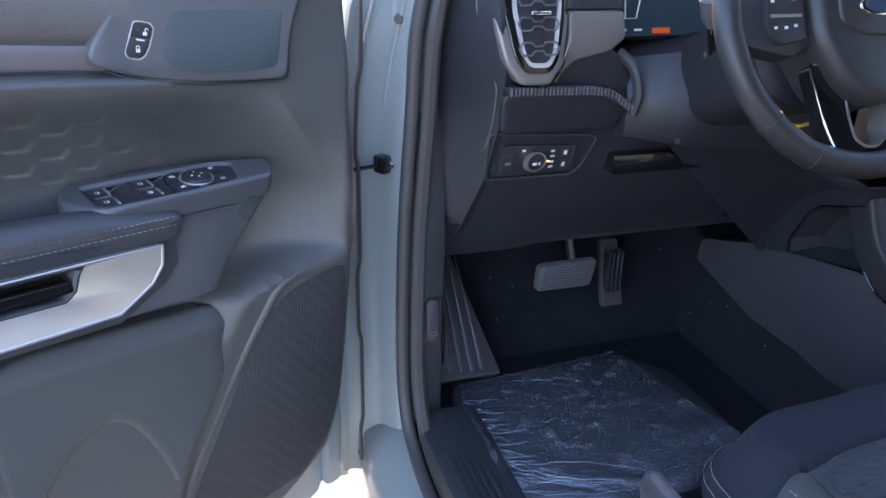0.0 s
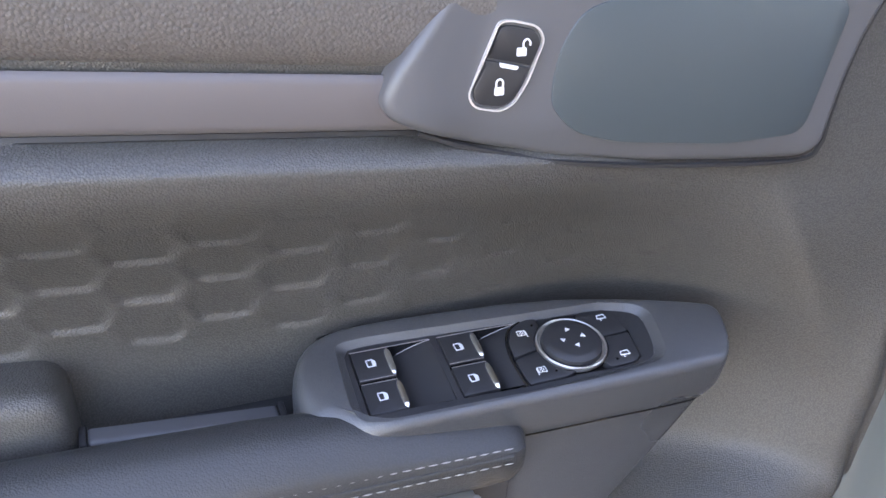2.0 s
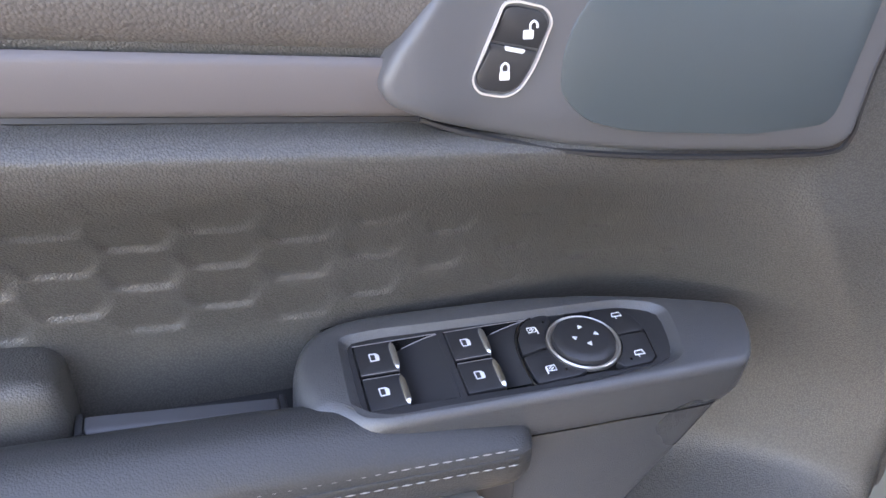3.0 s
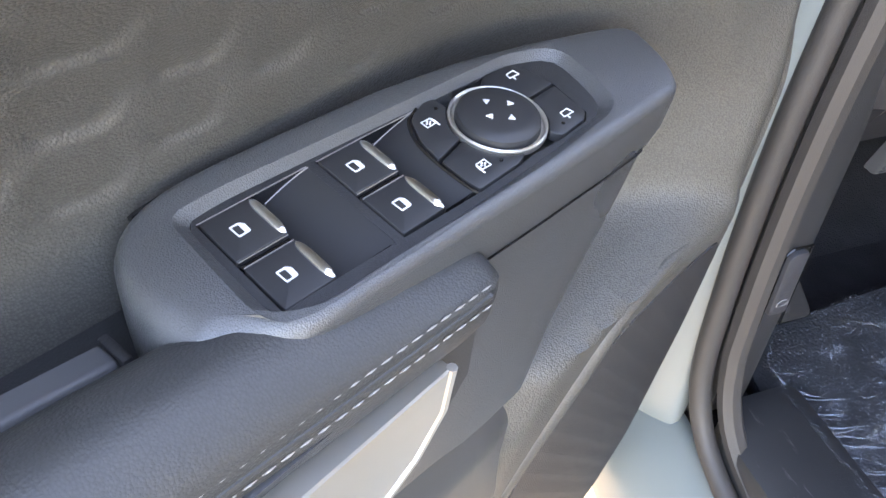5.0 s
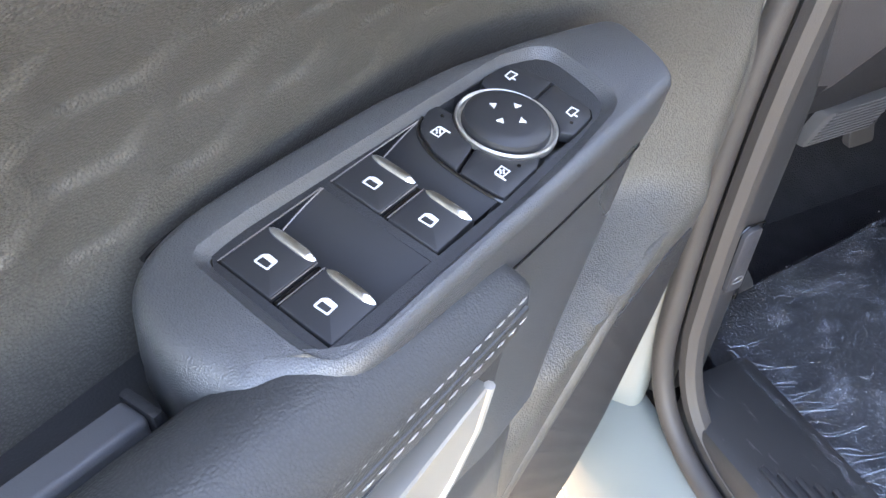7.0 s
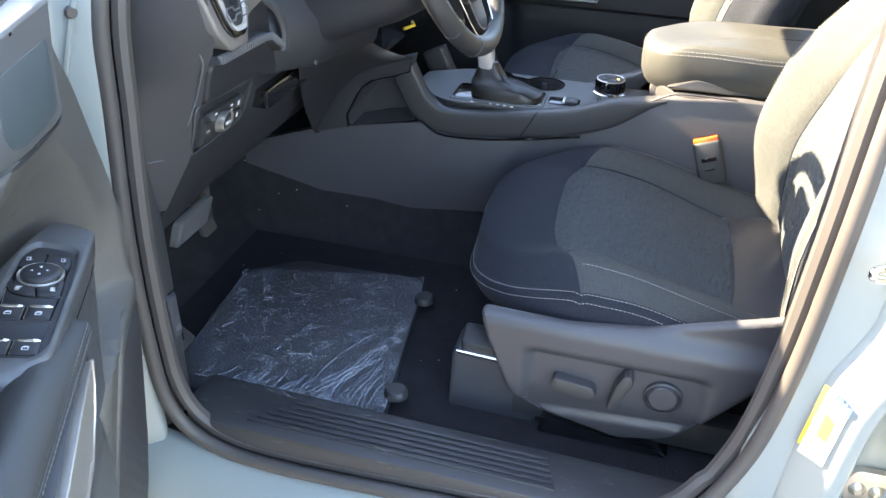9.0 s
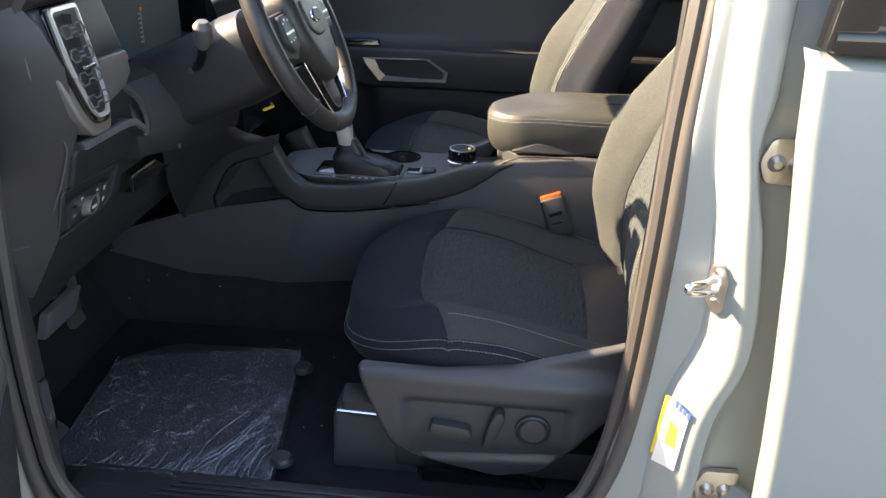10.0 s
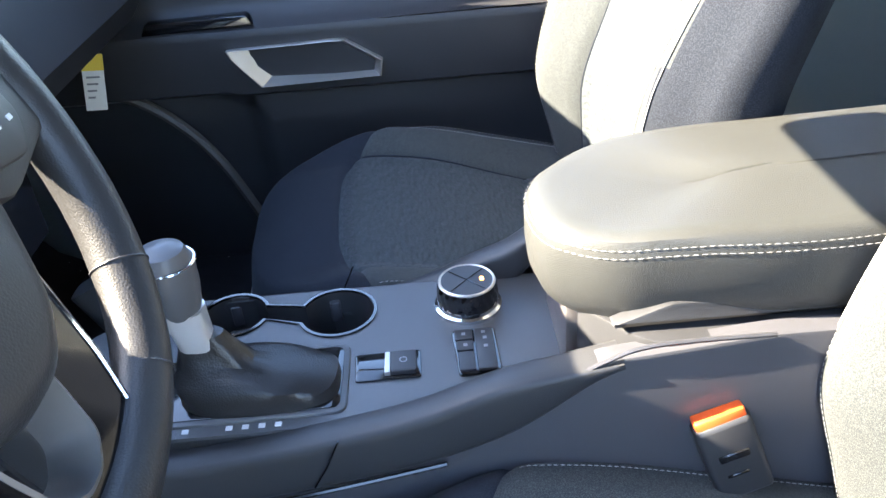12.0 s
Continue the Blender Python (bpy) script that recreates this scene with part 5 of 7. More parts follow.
for a, b, w in ((0.632, 1.229, 0.006), (0.632, 1.2205, 0.007), (0.632, 1.211, 0.007), (0.632, 1.2025, 0.007), (0.585, 1.2325, 0.005)):
    part("lamp_mark", prism([(a, b - 0.0018), (a + w, b - 0.0018), (a + w, b + 0.0018), (a, b + 0.0018)], FACE, 0.0085, 0.0092), white_print, lights)
for a in (0.650,):
    for b in (1.2055, 1.2255):
        part("fog_key", prism(rounded([(a, b - 0.0085), (a + 0.014, b - 0.0085), (a + 0.014, b + 0.0085), (a, b + 0.0085)], 0.001), FACE, 0.006, 0.0098, 0.0008), plastic, lights)
        part("fog_mark", prism([(a + 0.003, b - 0.003), (a + 0.008, b - 0.004), (a + 0.008, b + 0.004), (a + 0.003, b + 0.003)], FACE, 0.0096, 0.0104), white_print, lights)
part("blank_key", prism(rounded([(0.665, 1.197), (0.665, 1.233), (0.672, 1.233), (0.672, 1.197)], 0.001), FACE, 0.006, 0.0095, 0.0008), plastic, lights)

# tall air vent in a grey frame
def VENT(a, b, d):
    return Vector((a, 1.012 - 0.25 * (1.345 - b) - d, b))


VO = rounded([(0.513, 1.434), (0.528, 1.372), (0.550, 1.343), (0.594, 1.342), (0.614, 1.368), (0.625, 1.434)], 0.008, 4)
vent = part("air_vent", prism(VO, VENT, -0.06, 0.0, 0.006, 3), taupe, dash, "tall air vent in a warm grey frame")
part("vent_cheek", prism(rounded([(0.516, 1.517), (0.512, 1.437), (0.626, 1.437), (0.628, 1.517)], 0.006), VENT, -0.06, 0.0, 0.005, 3), plastic_dash, vent)
VM = rounded([(0.530, 1.517), (0.527, 1.44), (0.541, 1.380), (0.556, 1.359), (0.592, 1.358), (0.606, 1.378), (0.616, 1.44), (0.618, 1.517)], 0.010, 4)
part("vent_black", prism(VM, VENT, -0.02, 0.004, 0.002), gloss_black, vent, "gloss black vent surround")
VI = rounded([(0.541, 1.517), (0.539, 1.44), (0.551, 1.385), (0.560, 1.368), (0.589, 1.367), (0.600, 1.385), (0.608, 1.44), (0.610, 1.517)], 0.008, 4)
# The ring's sky reflection comes from this pale colour.
part("vent_chrome", frame_prism(VI, shrink(VI, 0.0055), VENT, 0.002, 0.0085), bright_collar, vent, "chrome inner vent ring")
part("vent_throat", prism(shrink(VI, 0.0055), VENT, 0.003, 0.0045), switch_black, vent)
for k in range(4):
    b = 1.392 + k * 0.031
    pts = [VENT(a, b + dz, 0.011) for a, dz in ((0.545, 0.0), (0.549, 0.008), (0.563, 0.008), (0.567, 0.003), (0.579, 0.003), (0.583, 0.008), (0.598, 0.008), (0.603, 0.0), (0.598, -0.008), (0.583, -0.008), (0.579, -0.003), (0.567, -0.003), (0.563, -0.008), (0.549, -0.008))]
    part("vent_slat", tube(pts, 0.0014, 6, closed=True), trim_satin, vent)
    part("vent_vane", box(0.572, 0.5745, 1.002 - 0.25 * (1.345 - b) - 0.002, 1.05, b + 0.009, b + 0.022), switch_black, vent)
part("vent_tab", prism(rounded([(0.562, 1.4345), (0.562, 1.4395), (0.590, 1.4395), (0.590, 1.4345)], 0.001), VENT, 0.009, 0.016, 0.001), chrome, vent)
# silver bar, lower fascia and instrument screen
part("fascia_bar", prism(rounded([(0.624, 1.40), (0.622, 1.437), (0.705, 1.436), (0.712, 1.40), (0.69, 1.382), (0.64, 1.372), (0.612, 1.352)], 0.006), lambda a, b, d: Vector((a, 1.03 - d, b)), -0.05, 0.0, 0.004), taupe, dash, "warm grey fascia bar")
part("fascia_upper", prism(rounded([(0.622, 1.438), (0.622, 1.530), (0.70, 1.530), (0.705, 1.438)], 0.008), lambda a, b, d: Vector((a, 1.035 + 0.30 * (b - 1.438) - d, b)), -0.05, 0.0, 0.004), plastic_dash, dash)
part("fascia_lower", prism(rounded([(0.612, 1.335), (0.640, 1.370), (0.700, 1.384), (0.735, 1.36), (0.735, 1.30)], 0.006), lambda a, b, d: Vector((a, 1.05 - d, b)), -0.05, 0.0, 0.004), plastic_dash, dash)
cluster = part("cluster_housing", prism(rounded([(0.697, 1.385), (0.697, 1.538), (1.06, 1.538), (1.06, 1.385)], 0.01), lambda a, b, d: Vector((a, 1.09 - d, b)), -0.06, 0.0, 0.004), gloss_black, dash)
part("screen", prism(rounded([(0.706, 1.392), (0.706, 1.530), (1.05, 1.530), (1.05, 1.392)], 0.004), lambda a, b, d: Vector((a, 1.087 - d, b)), -0.002, 0.0), screen_glow, cluster, "blue instrument screen")
for a0, b0, a1, b1 in ((0.722, 1.400, 0.742, 1.403), (0.755, 1.400, 0.768, 1.403), (0.785, 1.396, 0.815, 1.404)):
    part("screen_mark", prism([(a0, b0), (a1, b0), (a1, b1), (a0, b1)], lambda a, b, d: Vector((a, 1.085 - d, b)), 0.0, 0.001), red_plastic if a0 > 0.78 else white_print, cluster)
scr = lambda a, b: Vector((a, 1.0845, b))
part("screen_truck", tube([scr(0.738, 1.418), scr(0.734, 1.452), scr(0.742, 1.458), scr(0.752, 1.458), scr(0.760, 1.452), scr(0.756, 1.418)], 0.0012, 5, closed=True), white_print, cluster)
for k in range(7):
    part("gauge_tick", prism([(0.872, 1.413 + 0.0078 * k), (0.879, 1.413 + 0.0078 * k), (0.879, 1.4155 + 0.0078 * k), (0.872, 1.4155 + 0.0078 * k)], lambda a, b, d: Vector((a, 1.085 - d, b)), 0.0, 0.001), grey_print, cluster)
part("gauge_line", prism([(0.8815, 1.412), (0.8826, 1.412), (0.8826, 1.464), (0.8815, 1.464)], lambda a, b, d: Vector((a, 1.085 - d, b)), 0.0, 0.001), grey_print, cluster)
part("gauge_red", prism([(0.880, 1.466), (0.886, 1.466), (0.886, 1.471), (0.880, 1.471)], lambda a, b, d: Vector((a, 1.085 - d, b)), 0.0, 0.001), red_plastic, cluster)
# dash top, hood, far half
part("dash_top", loft([[Vector((x, 1.06, 1.520)), Vector((x, 1.05, 1.533)), Vector((x, 1.09, 1.552)), Vector((x, 1.25, 1.52)), Vector((x, 1.40, 1.46)), Vector((x, 1.40, 1.40)), Vector((x, 1.10, 1.50))] for x in (0.50, 0.9, 1.3, 2.0)]), plastic_dash, dash)
part("dash_far", loft([[Vector((x, 1.20, 1.215)), Vector((x, 1.05, 1.245)), Vector((x, 1.01, 1.30)), Vector((x, 1.06, 1.53)), Vector((x, 1.4, 1.43)), Vector((x, 1.4, 1.19))] for x in (1.40, 1.98)]), plastic_dash, dash)
part("centre_panel", loft([[Vector((x, 1.12, 1.10)), Vector((x, 1.00, 1.17)), Vector((x, 1.00, 1.30)), Vector((x, 1.07, 1.53)), Vector((x, 1.4, 1.43)), Vector((x, 1.4, 1.06))] for x in (1.118, 1.40)]), gloss_black, dash)
for k in range(4):
    y = 1.128 - 0.020 * k
    part("demist_slot", box(0.470, 0.497 + 0.003 * k, y - 0.005, y + 0.005, 1.545 - 0.06 * (k * 0.02), 1.5535, 0.001, 1), gloss_black, dash)
# sculpted panel round the column with the dark gap below
bm = loft([[Vector((x, y, z)) for y, z in sec] for x, sec in (
    (0.735, [(1.060, 1.248), (1.048, 1.252), (1.045, 1.262), (1.047, 1.29), (1.05, 1.32), (1.09, 1.36), (1.13, 1.36), (1.13, 1.24)]),
    (0.80, [(1.040, 1.240), (1.016, 1.246), (1.010, 1.255), (1.002, 1.276), (1.0, 1.32), (1.04, 1.375), (1.13, 1.385), (1.13, 1.23)]),
    (0.86, [(1.030, 1.232), (1.010, 1.237), (1.004, 1.246), (0.988, 1.282), (0.987, 1.335), (1.02, 1.39), (1.13, 1.40), (1.13, 1.22)]),
    (0.97, [(1.030, 1.220), (1.010, 1.224), (1.004, 1.234), (0.985, 1.290), (0.985, 1.335), (1.03, 1.39), (1.13, 1.40), (1.13, 1.21)]),
    (1.09, [(1.030, 1.202), (1.008, 1.206), (1.002, 1.216), (0.985, 1.280), (0.99, 1.335), (1.03, 1.39), (1.13, 1.40), (1.13, 1.19)]))])
part("column_surround", bm, plastic_dash, dash)
part("dark_gap", box(0.735, 1.0, 1.065, 1.10, 1.185, 1.218, 0.004), gloss_black, dash)
# lower cover sweeping from under the column down to the console: hollow, meeting the arch over the cubby
ARCH = [(0.934, 1.178), (0.960, 1.170), (0.985, 1.161), (1.010, 1.153), (1.034, 1.142), (1.056, 1.128), (1.077, 1.108), (1.097, 1.085), (1.114, 1.060), (1.130, 1.032), (1.146, 1.004), (1.156, 0.985)]
KNEE = [(1.088 - 0.0260 * k, 1.012 + 0.0023 * k, 1.207 + 0.0033 * k) for k in range(12)]
rows = []
for (y, z), k in zip(ARCH, KNEE):
    a, b = Vector(k), Vector((1.1105, y, z))
    mid = a.lerp(b, 0.55) + Vector((0.020, 0.026, -0.012))
    rows.append([a * (1 - t) ** 2 + mid * (2 * t * (1 - t)) + b * t * t for t in spread(0, 1, 15)] + [b + Vector((0.003, -0.003, -0.004)), b + Vector((0.012, -0.004, -0.008))])
part("lower_cover", loft(rows, closed=False), plastic_dash, dash, "smooth lower dash cover", angle=60)
part("cover_screw", lathe([(0.0, 0.003), (0.004, 0.0025), (0.005, 0.0)], lambda x, y, h: Vector((0.802 + x, 1.006 - h, 1.2525 + y)), 12), plastic_grey, dash)

# ---- steering column and wheel ----
WC, WA = Vector((0.884, 0.806, 1.453)), radians(25)
W_OUT, W_UP = Vector((0, -math.cos(WA), math.sin(WA))), Vector((0, math.sin(WA), math.cos(WA)))


def WHEEL(a, b, d):
    """a right, b up in the wheel's plane, d towards the driver."""
    return WC + Vector((1, 0, 0)) * a + W_UP * b + W_OUT * d


column = thing("steering_column", "black steering column shroud with a stalk", "steering column")
rings = []
for d, w, h, sh in ((-0.06, 0.060, 0.055, 0), (-0.075, 0.085, 0.075, 0), (-0.12, 0.088, 0.078, 0), (-0.19, 0.082, 0.074, 0), (-0.27, 0.08, 0.07, 0)):
    rings.append([WHEEL(w * (abs(math.cos(k)) ** 0.7) * (1 if math.cos(k) > 0 else -1), h * (abs(math.sin(k)) ** 0.7) * (1 if math.sin(k) > 0 else -1) - 0.012, d) for k in [2 * math.pi * i / 28 for i in range(28)]])
part("shroud", loft(rings), plastic_dash, column)
stalk = part("stalk", tube(curve_points([(0.822, 0.985, 1.378), (0.806, 0.962, 1.390), (0.795, 0.948, 1.410), (0.785, 0.940, 1.432)], 5), 0.0080, 10), gloss_black, column, "black indicator stalk")
part("stalk_boot", tube([(0.840, 1.000, 1.372), (0.815, 0.972, 1.383), (0.808, 0.965, 1.388)], [0.017, 0.015, 0.010], 12), rubber, stalk)
part("stalk_tip", tube([(0.787, 0.941, 1.428), (0.780, 0.937, 1.440), (0.770, 0.932, 1.464), (0.768, 0.931, 1.472)], [0.0085, 0.0145, 0.0155, 0.009], 12), trim_satin, stalk)
part("column_lever", tube([WHEEL(-0.022, -0.104, -0.12), WHEEL(0.0, -0.107, -0.11), WHEEL(0.022, -0.104, -0.12)], 0.0028, 8), yellow_card, column, "yellow tag on the tilt lever")
wheel = thing("steering_wheel", "black leather steering wheel with gloss lower spoke", "steering wheel")
R = 0.177
rim = []
for k in range(72):
    w = 2 * math.pi * k / 72
    flat = 0.004 * smooth((-math.sin(w) - 0.8) / 0.2)
    rim.append(WHEEL((R) * math.cos(w), (R - flat) * math.sin(w), 0.0))
part("rim", tube(rim, 0.0165, 14, closed=True), leather_wheel, wheel, "black leather wheel rim")
for w in (-40, -140, 40, 140, -62, -118):
    c = Vector((R * math.cos(radians(w)), R * math.sin(radians(w)), 0))
    t = Vector((math.cos(radians(w)), math.sin(radians(w)), 0))
    part("rim_seam", tube([WHEEL(c.x + t.x * 0.0168 * math.cos(q), c.y + t.y * 0.0168 * math.cos(q), 0.0168 * math.sin(q)) for q in [2 * math.pi * i / 16 for i in range(16)]], 0.0007, 5, closed=True), plastic_grey, wheel)
HUB = rounded([(-0.080, 0.048), (-0.050, 0.074), (0.050, 0.074), (0.080, 0.048), (0.079, -0.026), (0.050, -0.082), (0.022, -0.104), (-0.022, -0.104), (-0.050, -0.082), (-0.079, -0.026)], 0.020, 5)
part("hub", prism(HUB, WHEEL, -0.05, 0.030, 0.02, 5), leather_wheel, wheel, "black airbag cover")
part("hub_shield", prism(rounded([(-0.052, 0.038), (0.052, 0.038), (0.052, -0.012), (0.02, -0.028), (-0.02, -0.028), (-0.052, -0.012)], 0.012, 4), WHEEL, 0.02, 0.0335, 0.005, 3), leather_wheel, wheel)
part("badge", lathe([(0.0, 0.0375), (0.017, 0.0372), (0.0195, 0.036), (0.0205, 0.033)], lambda x, y, h: WHEEL(x * 1.25, y * 0.62 + 0.006, h), 32), chrome, wheel, "oval chrome badge")
part("badge_field", lathe([(0.0, 0.0385), (0.0155, 0.0385), (0.0165, 0.037)], lambda x, y, h: WHEEL(x * 1.25, y * 0.60 + 0.006, h), 32), glow_material("badge blue", (0.05, 0.12, 0.25), 0.0), wheel)
for s in (-1, 1):
    SP = rounded([(s * 0.06, 0.035), (s * 0.172, 0.035), (s * 0.174, -0.028), (s * 0.10, -0.045), (s * 0.058, -0.02)], 0.012, 3)
    part("spoke", prism(SP if s > 0 else SP[::-1], WHEEL, -0.018, 0.010, 0.005), plastic, wheel)
    KP = rounded([(s * 0.085, 0.03), (s * 0.135, 0.03), (s * 0.142, -0.012), (s * 0.125, -0.032), (s * 0.088, -0.026)], 0.008, 3)
    kp = part("button_pad", prism(KP, WHEEL, 0.006, 0.018, 0.003), switch_black, wheel, "black button pad with white marks")
    part("button_bar", prism([(s * 0.093, -0.001), (s * 0.135, -0.001), (s * 0.135, 0.0025), (s * 0.093, 0.0025)], WHEEL, 0.016, 0.0192), silver, kp)
    for a, b in ((0.10, 0.018), (0.115, 0.020), (0.128, 0.016), (0.10, -0.012), (0.113, -0.014), (0.127, -0.014)):
        part("button_mark", prism([(s * a, b), (s * (a + 0.004), b), (s * (a + 0.004), b + 0.003), (s * a, b + 0.003)], WHEEL, 0.0175, 0.0188), white_print, kp)
SP_O = rounded([(-0.078, -0.052), (0.078, -0.052), (0.064, -0.125), (0.046, -0.172), (0.020, -0.180), (-0.020, -0.180), (-0.046, -0.172), (-0.064, -0.125)], 0.010, 4)
SP_I = rounded([(-0.034, -0.070), (0.034, -0.070), (0.031, -0.112), (0.025, -0.142), (0.009, -0.153), (-0.009, -0.153), (-0.025, -0.142), (-0.031, -0.112)], 0.006, 4)
spoke = part("spoke_lower", frame_prism(SP_O, SP_I, WHEEL, -0.016, 0.004), gloss_black, wheel, "gloss black forked lower spoke", angle=30)
SP_J = [(p[0] * 0.80, -0.104 + (p[1] + 0.104) * 0.84) for p in SP_I]
part("spoke_insert", bezel_ring(SP_I, SP_J, WHEEL, -0.022, 0.0045, -0.016), taupe, spoke, "satin silver inner fork")
part("spoke_edge", tube([WHEEL(a, b, 0.0045) for a, b in SP_O], 0.0013, 6, closed=True), chrome, spoke)
# ---- centre console ----
console = thing("centre_console", "black centre console with shifter, cup holders and padded armrest", "console")
SX = 1.125       # the driver's flank
FX = 2 * CX - SX


# flanks under the padded rail
for x0, x1 in ((SX, SX + 0.02), (FX - 0.02, FX)):
    FL = [(1.34, 0.785), (1.34, 0.925), (1.245, 0.957), (1.161, 0.987), (1.074, 1.006), (0.92, 1.036), (0.88, 1.030), (0.84, 1.026), (0.70, 1.028), (0.55, 1.07), (0.45, 1.15), (0.30, 1.165), (-0.12, 1.16), (-0.12, 0.85), (0.50, 0.862), (0.81, 0.840), (0.97, 0.820), (1.22, 0.798)]
    part("flank", prism(rounded(FL, 0.02, 3), YZ, (x0 + x1) / 2 + 0.01, x0 if x0 < CX else x1, 0.004), flank_plastic, console, "charcoal plastic console flank")
# padded rail sweeping from the dash to the armrest, on both sides: a flat-sided band with soft edges
def rail_band(x, ctrl, high, wide):
    pts = curve_points(ctrl, 6)
    rings = []
    for k, p in enumerate(pts):
        d = (pts[min(k + 1, len(pts) - 1)] - pts[max(k - 1, 0)]).normalized()
        up = Vector((0, -d.z, d.y)) if d.y < 0 else Vector((0, d.z, -d.y))
        up = up if up.z > 0 else -up
        h = high * (1 - 0.85 * smooth((0.54 - p.y) / 0.12))
        ring = []
        for w in [2 * math.pi * q / 20 for q in range(20)]:
            c, v = math.cos(w), math.sin(w)
            ring.append(p + Vector((1, 0, 0)) * wide * math.copysign(abs(c) ** 0.34, c) + up * h * math.copysign(abs(v) ** 0.42, v))
        rings.append(ring)
    return loft(rings)


for x, sgn in ((SX + 0.012, 1), (FX - 0.012, -1)):
    ctrl = [(x, 0.960, 1.146), (x, 0.946, 1.118), (x, 0.928, 1.085), (x, 0.900, 1.058), (x, 0.868, 1.045), (x, 0.82, 1.044), (x, 0.76, 1.050), (x, 0.66, 1.066), (x, 0.58, 1.085), (x, 0.50, 1.118), (x, 0.455, 1.138), (x, 0.425, 1.148)]
    if sgn < 0:   # the far one stays below the top plate until it meets the armrest
        ctrl = [(px, py, pz - 0.030 * smooth((py - 0.43) / 0.10)) for px, py, pz in ctrl]
    part("side_rail", rail_band(x, ctrl, 0.0275, 0.017), plastic, console, "padded console rail")
    part("rail_seam", tube([(x - sgn * 0.0195, 0.700, 1.040), (x - sgn * 0.0205, 0.685, 1.066), (x - sgn * 0.0190, 0.672, 1.094)], 0.0010, 5), gloss_black, console)
    part("rail_shadow_line", tube(curve_points([(x - sgn * 0.016, 0.915, 1.042), (x - sgn * 0.018, 0.882, 1.020), (x - sgn * 0.018, 0.84, 1.015), (x - sgn * 0.018, 0.76, 1.021), (x - sgn * 0.018, 0.66, 1.038), (x - sgn * 0.018, 0.58, 1.054)], 6), 0.0022, 6), gloss_black, console)
# cubby in the flank: an arched surround, sloping walls and a back
CUB = [(1.076, 1.034), (1.064, 1.058), (1.050, 1.084), (1.038, 1.102), (1.022, 1.114), (0.998, 1.122), (0.970, 1.131), (0.955, 1.100), (0.940, 1.068), (0.928, 1.042), (1.000, 1.026), (1.070, 1.011)]
part("cubby_arch", prism([(0.934, 1.176), (0.985, 1.159), (1.034, 1.140), (1.077, 1.106), (1.114, 1.058), (1.146, 1.002), (1.156, 0.983), (1.078, 1.006), (1.080, 1.034), (1.053, 1.087), (1.023, 1.118), (0.971, 1.135), (0.940, 1.148)], YZ, SX + 0.03, 1.1125, 0.003), plastic_dash, console, "smooth arch over the console cubby")
part("arch_joint", tube([(1.1115, y, z) for y, z in ((0.936, 1.148), (0.971, 1.134), (1.023, 1.117), (1.040, 1.104), (1.053, 1.086), (1.079, 1.034), (1.076, 1.008))], 0.0012, 6), gloss_black, console)
part("cover_joint", tube([(SX - 0.001, y, z) for y, z in ((1.30, 0.941), (1.245, 0.9585), (1.161, 0.9885), (1.074, 1.0085), (0.915, 1.040))], 0.0014, 6), gloss_black, console)
deep = shrink(CUB, 0.012)
part("cubby", loft([[Vector((1.1145, y, z)) for y, z in CUB], [Vector((1.130, y, z)) for y, z in shrink(CUB, 0.004)], [Vector((1.175, y, z)) for y, z in deep]], cap=False), plastic_grey, console, "open cubby beside the footwell")
part("cubby_back", prism(deep, YZ, 1.180, 1.1745), plastic, console)
# top plate with two joined cup wells
def holed_plate(outline, holes, top, deep):
    """A slab seen from above, with round holes through it."""
    bm = bmesh.new()
    edges = []
    for ring in [outline] + holes:
        a = [bm.verts.new((x, y, top)) for x, y in ring]
        b = [bm.verts.new((x, y, top - deep)) for x, y in ring]
        for q in range(len(ring)):
            edges.append(bm.edges.new((a[q - 1], a[q])))
            bm.faces.new((a[q - 1], a[q], b[q], b[q - 1]))
    bmesh.ops.triangle_fill(bm, use_beauty=True, edges=edges)
    return bm


CUP_A, CUP_B = (1.319, 0.686, 0.040), (1.330, 0.800, 0.036)


def cup_outline(grow=0.0):
    """Two round wells joined by a short neck."""
    (xa, ya, ra), (xb, yb, rb) = CUP_A, CUP_B
    ra, rb = ra + grow, rb + grow
    one = [(xa + ra * math.cos(w), ya + ra * math.sin(w)) for w in spread(radians(112), radians(428), 36)]
    two = [(xb + rb * math.cos(w), yb + rb * math.sin(w)) for w in spread(radians(-70), radians(250), 36)]
    return one + two


PLATE = rounded([(1.150, 0.435), (1.148, 0.87), (1.20, 0.955), (1.31, 0.955), (FX - 0.021, 0.87), (FX - 0.023, 0.435)], 0.02, 4)
plate = part("top_plate", holed_plate(PLATE, [cup_outline()], 1.084, 0.03), pod_black, console, "satin black console top")
part("plate_skirt", frame_prism(PLATE, shrink(PLATE, 0.004), XY, 1.02, 1.0800), plastic, console)
part("console_core", box(1.15, FX - 0.025, -0.1, 0.93, 0.80, 1.0), plastic, console)
cups = part("cup_holder", frame_prism(cup_outline(0.003), cup_outline(-0.0005), XY, 1.080, 1.0862), gloss_black, console, "two joined round cup holders")
bm = loft([[Vector((x, y, z)) for x, y in cup_outline(g)] for z, g in ((1.0835, -0.0008), (1.03, -0.001), (1.022, -0.004))], cap=False)
bm.faces.new([bm.verts.new((x, y, 1.0222)) for x, y in cup_outline(-0.002)])
part("cup_well", bm, switch_black, cups)
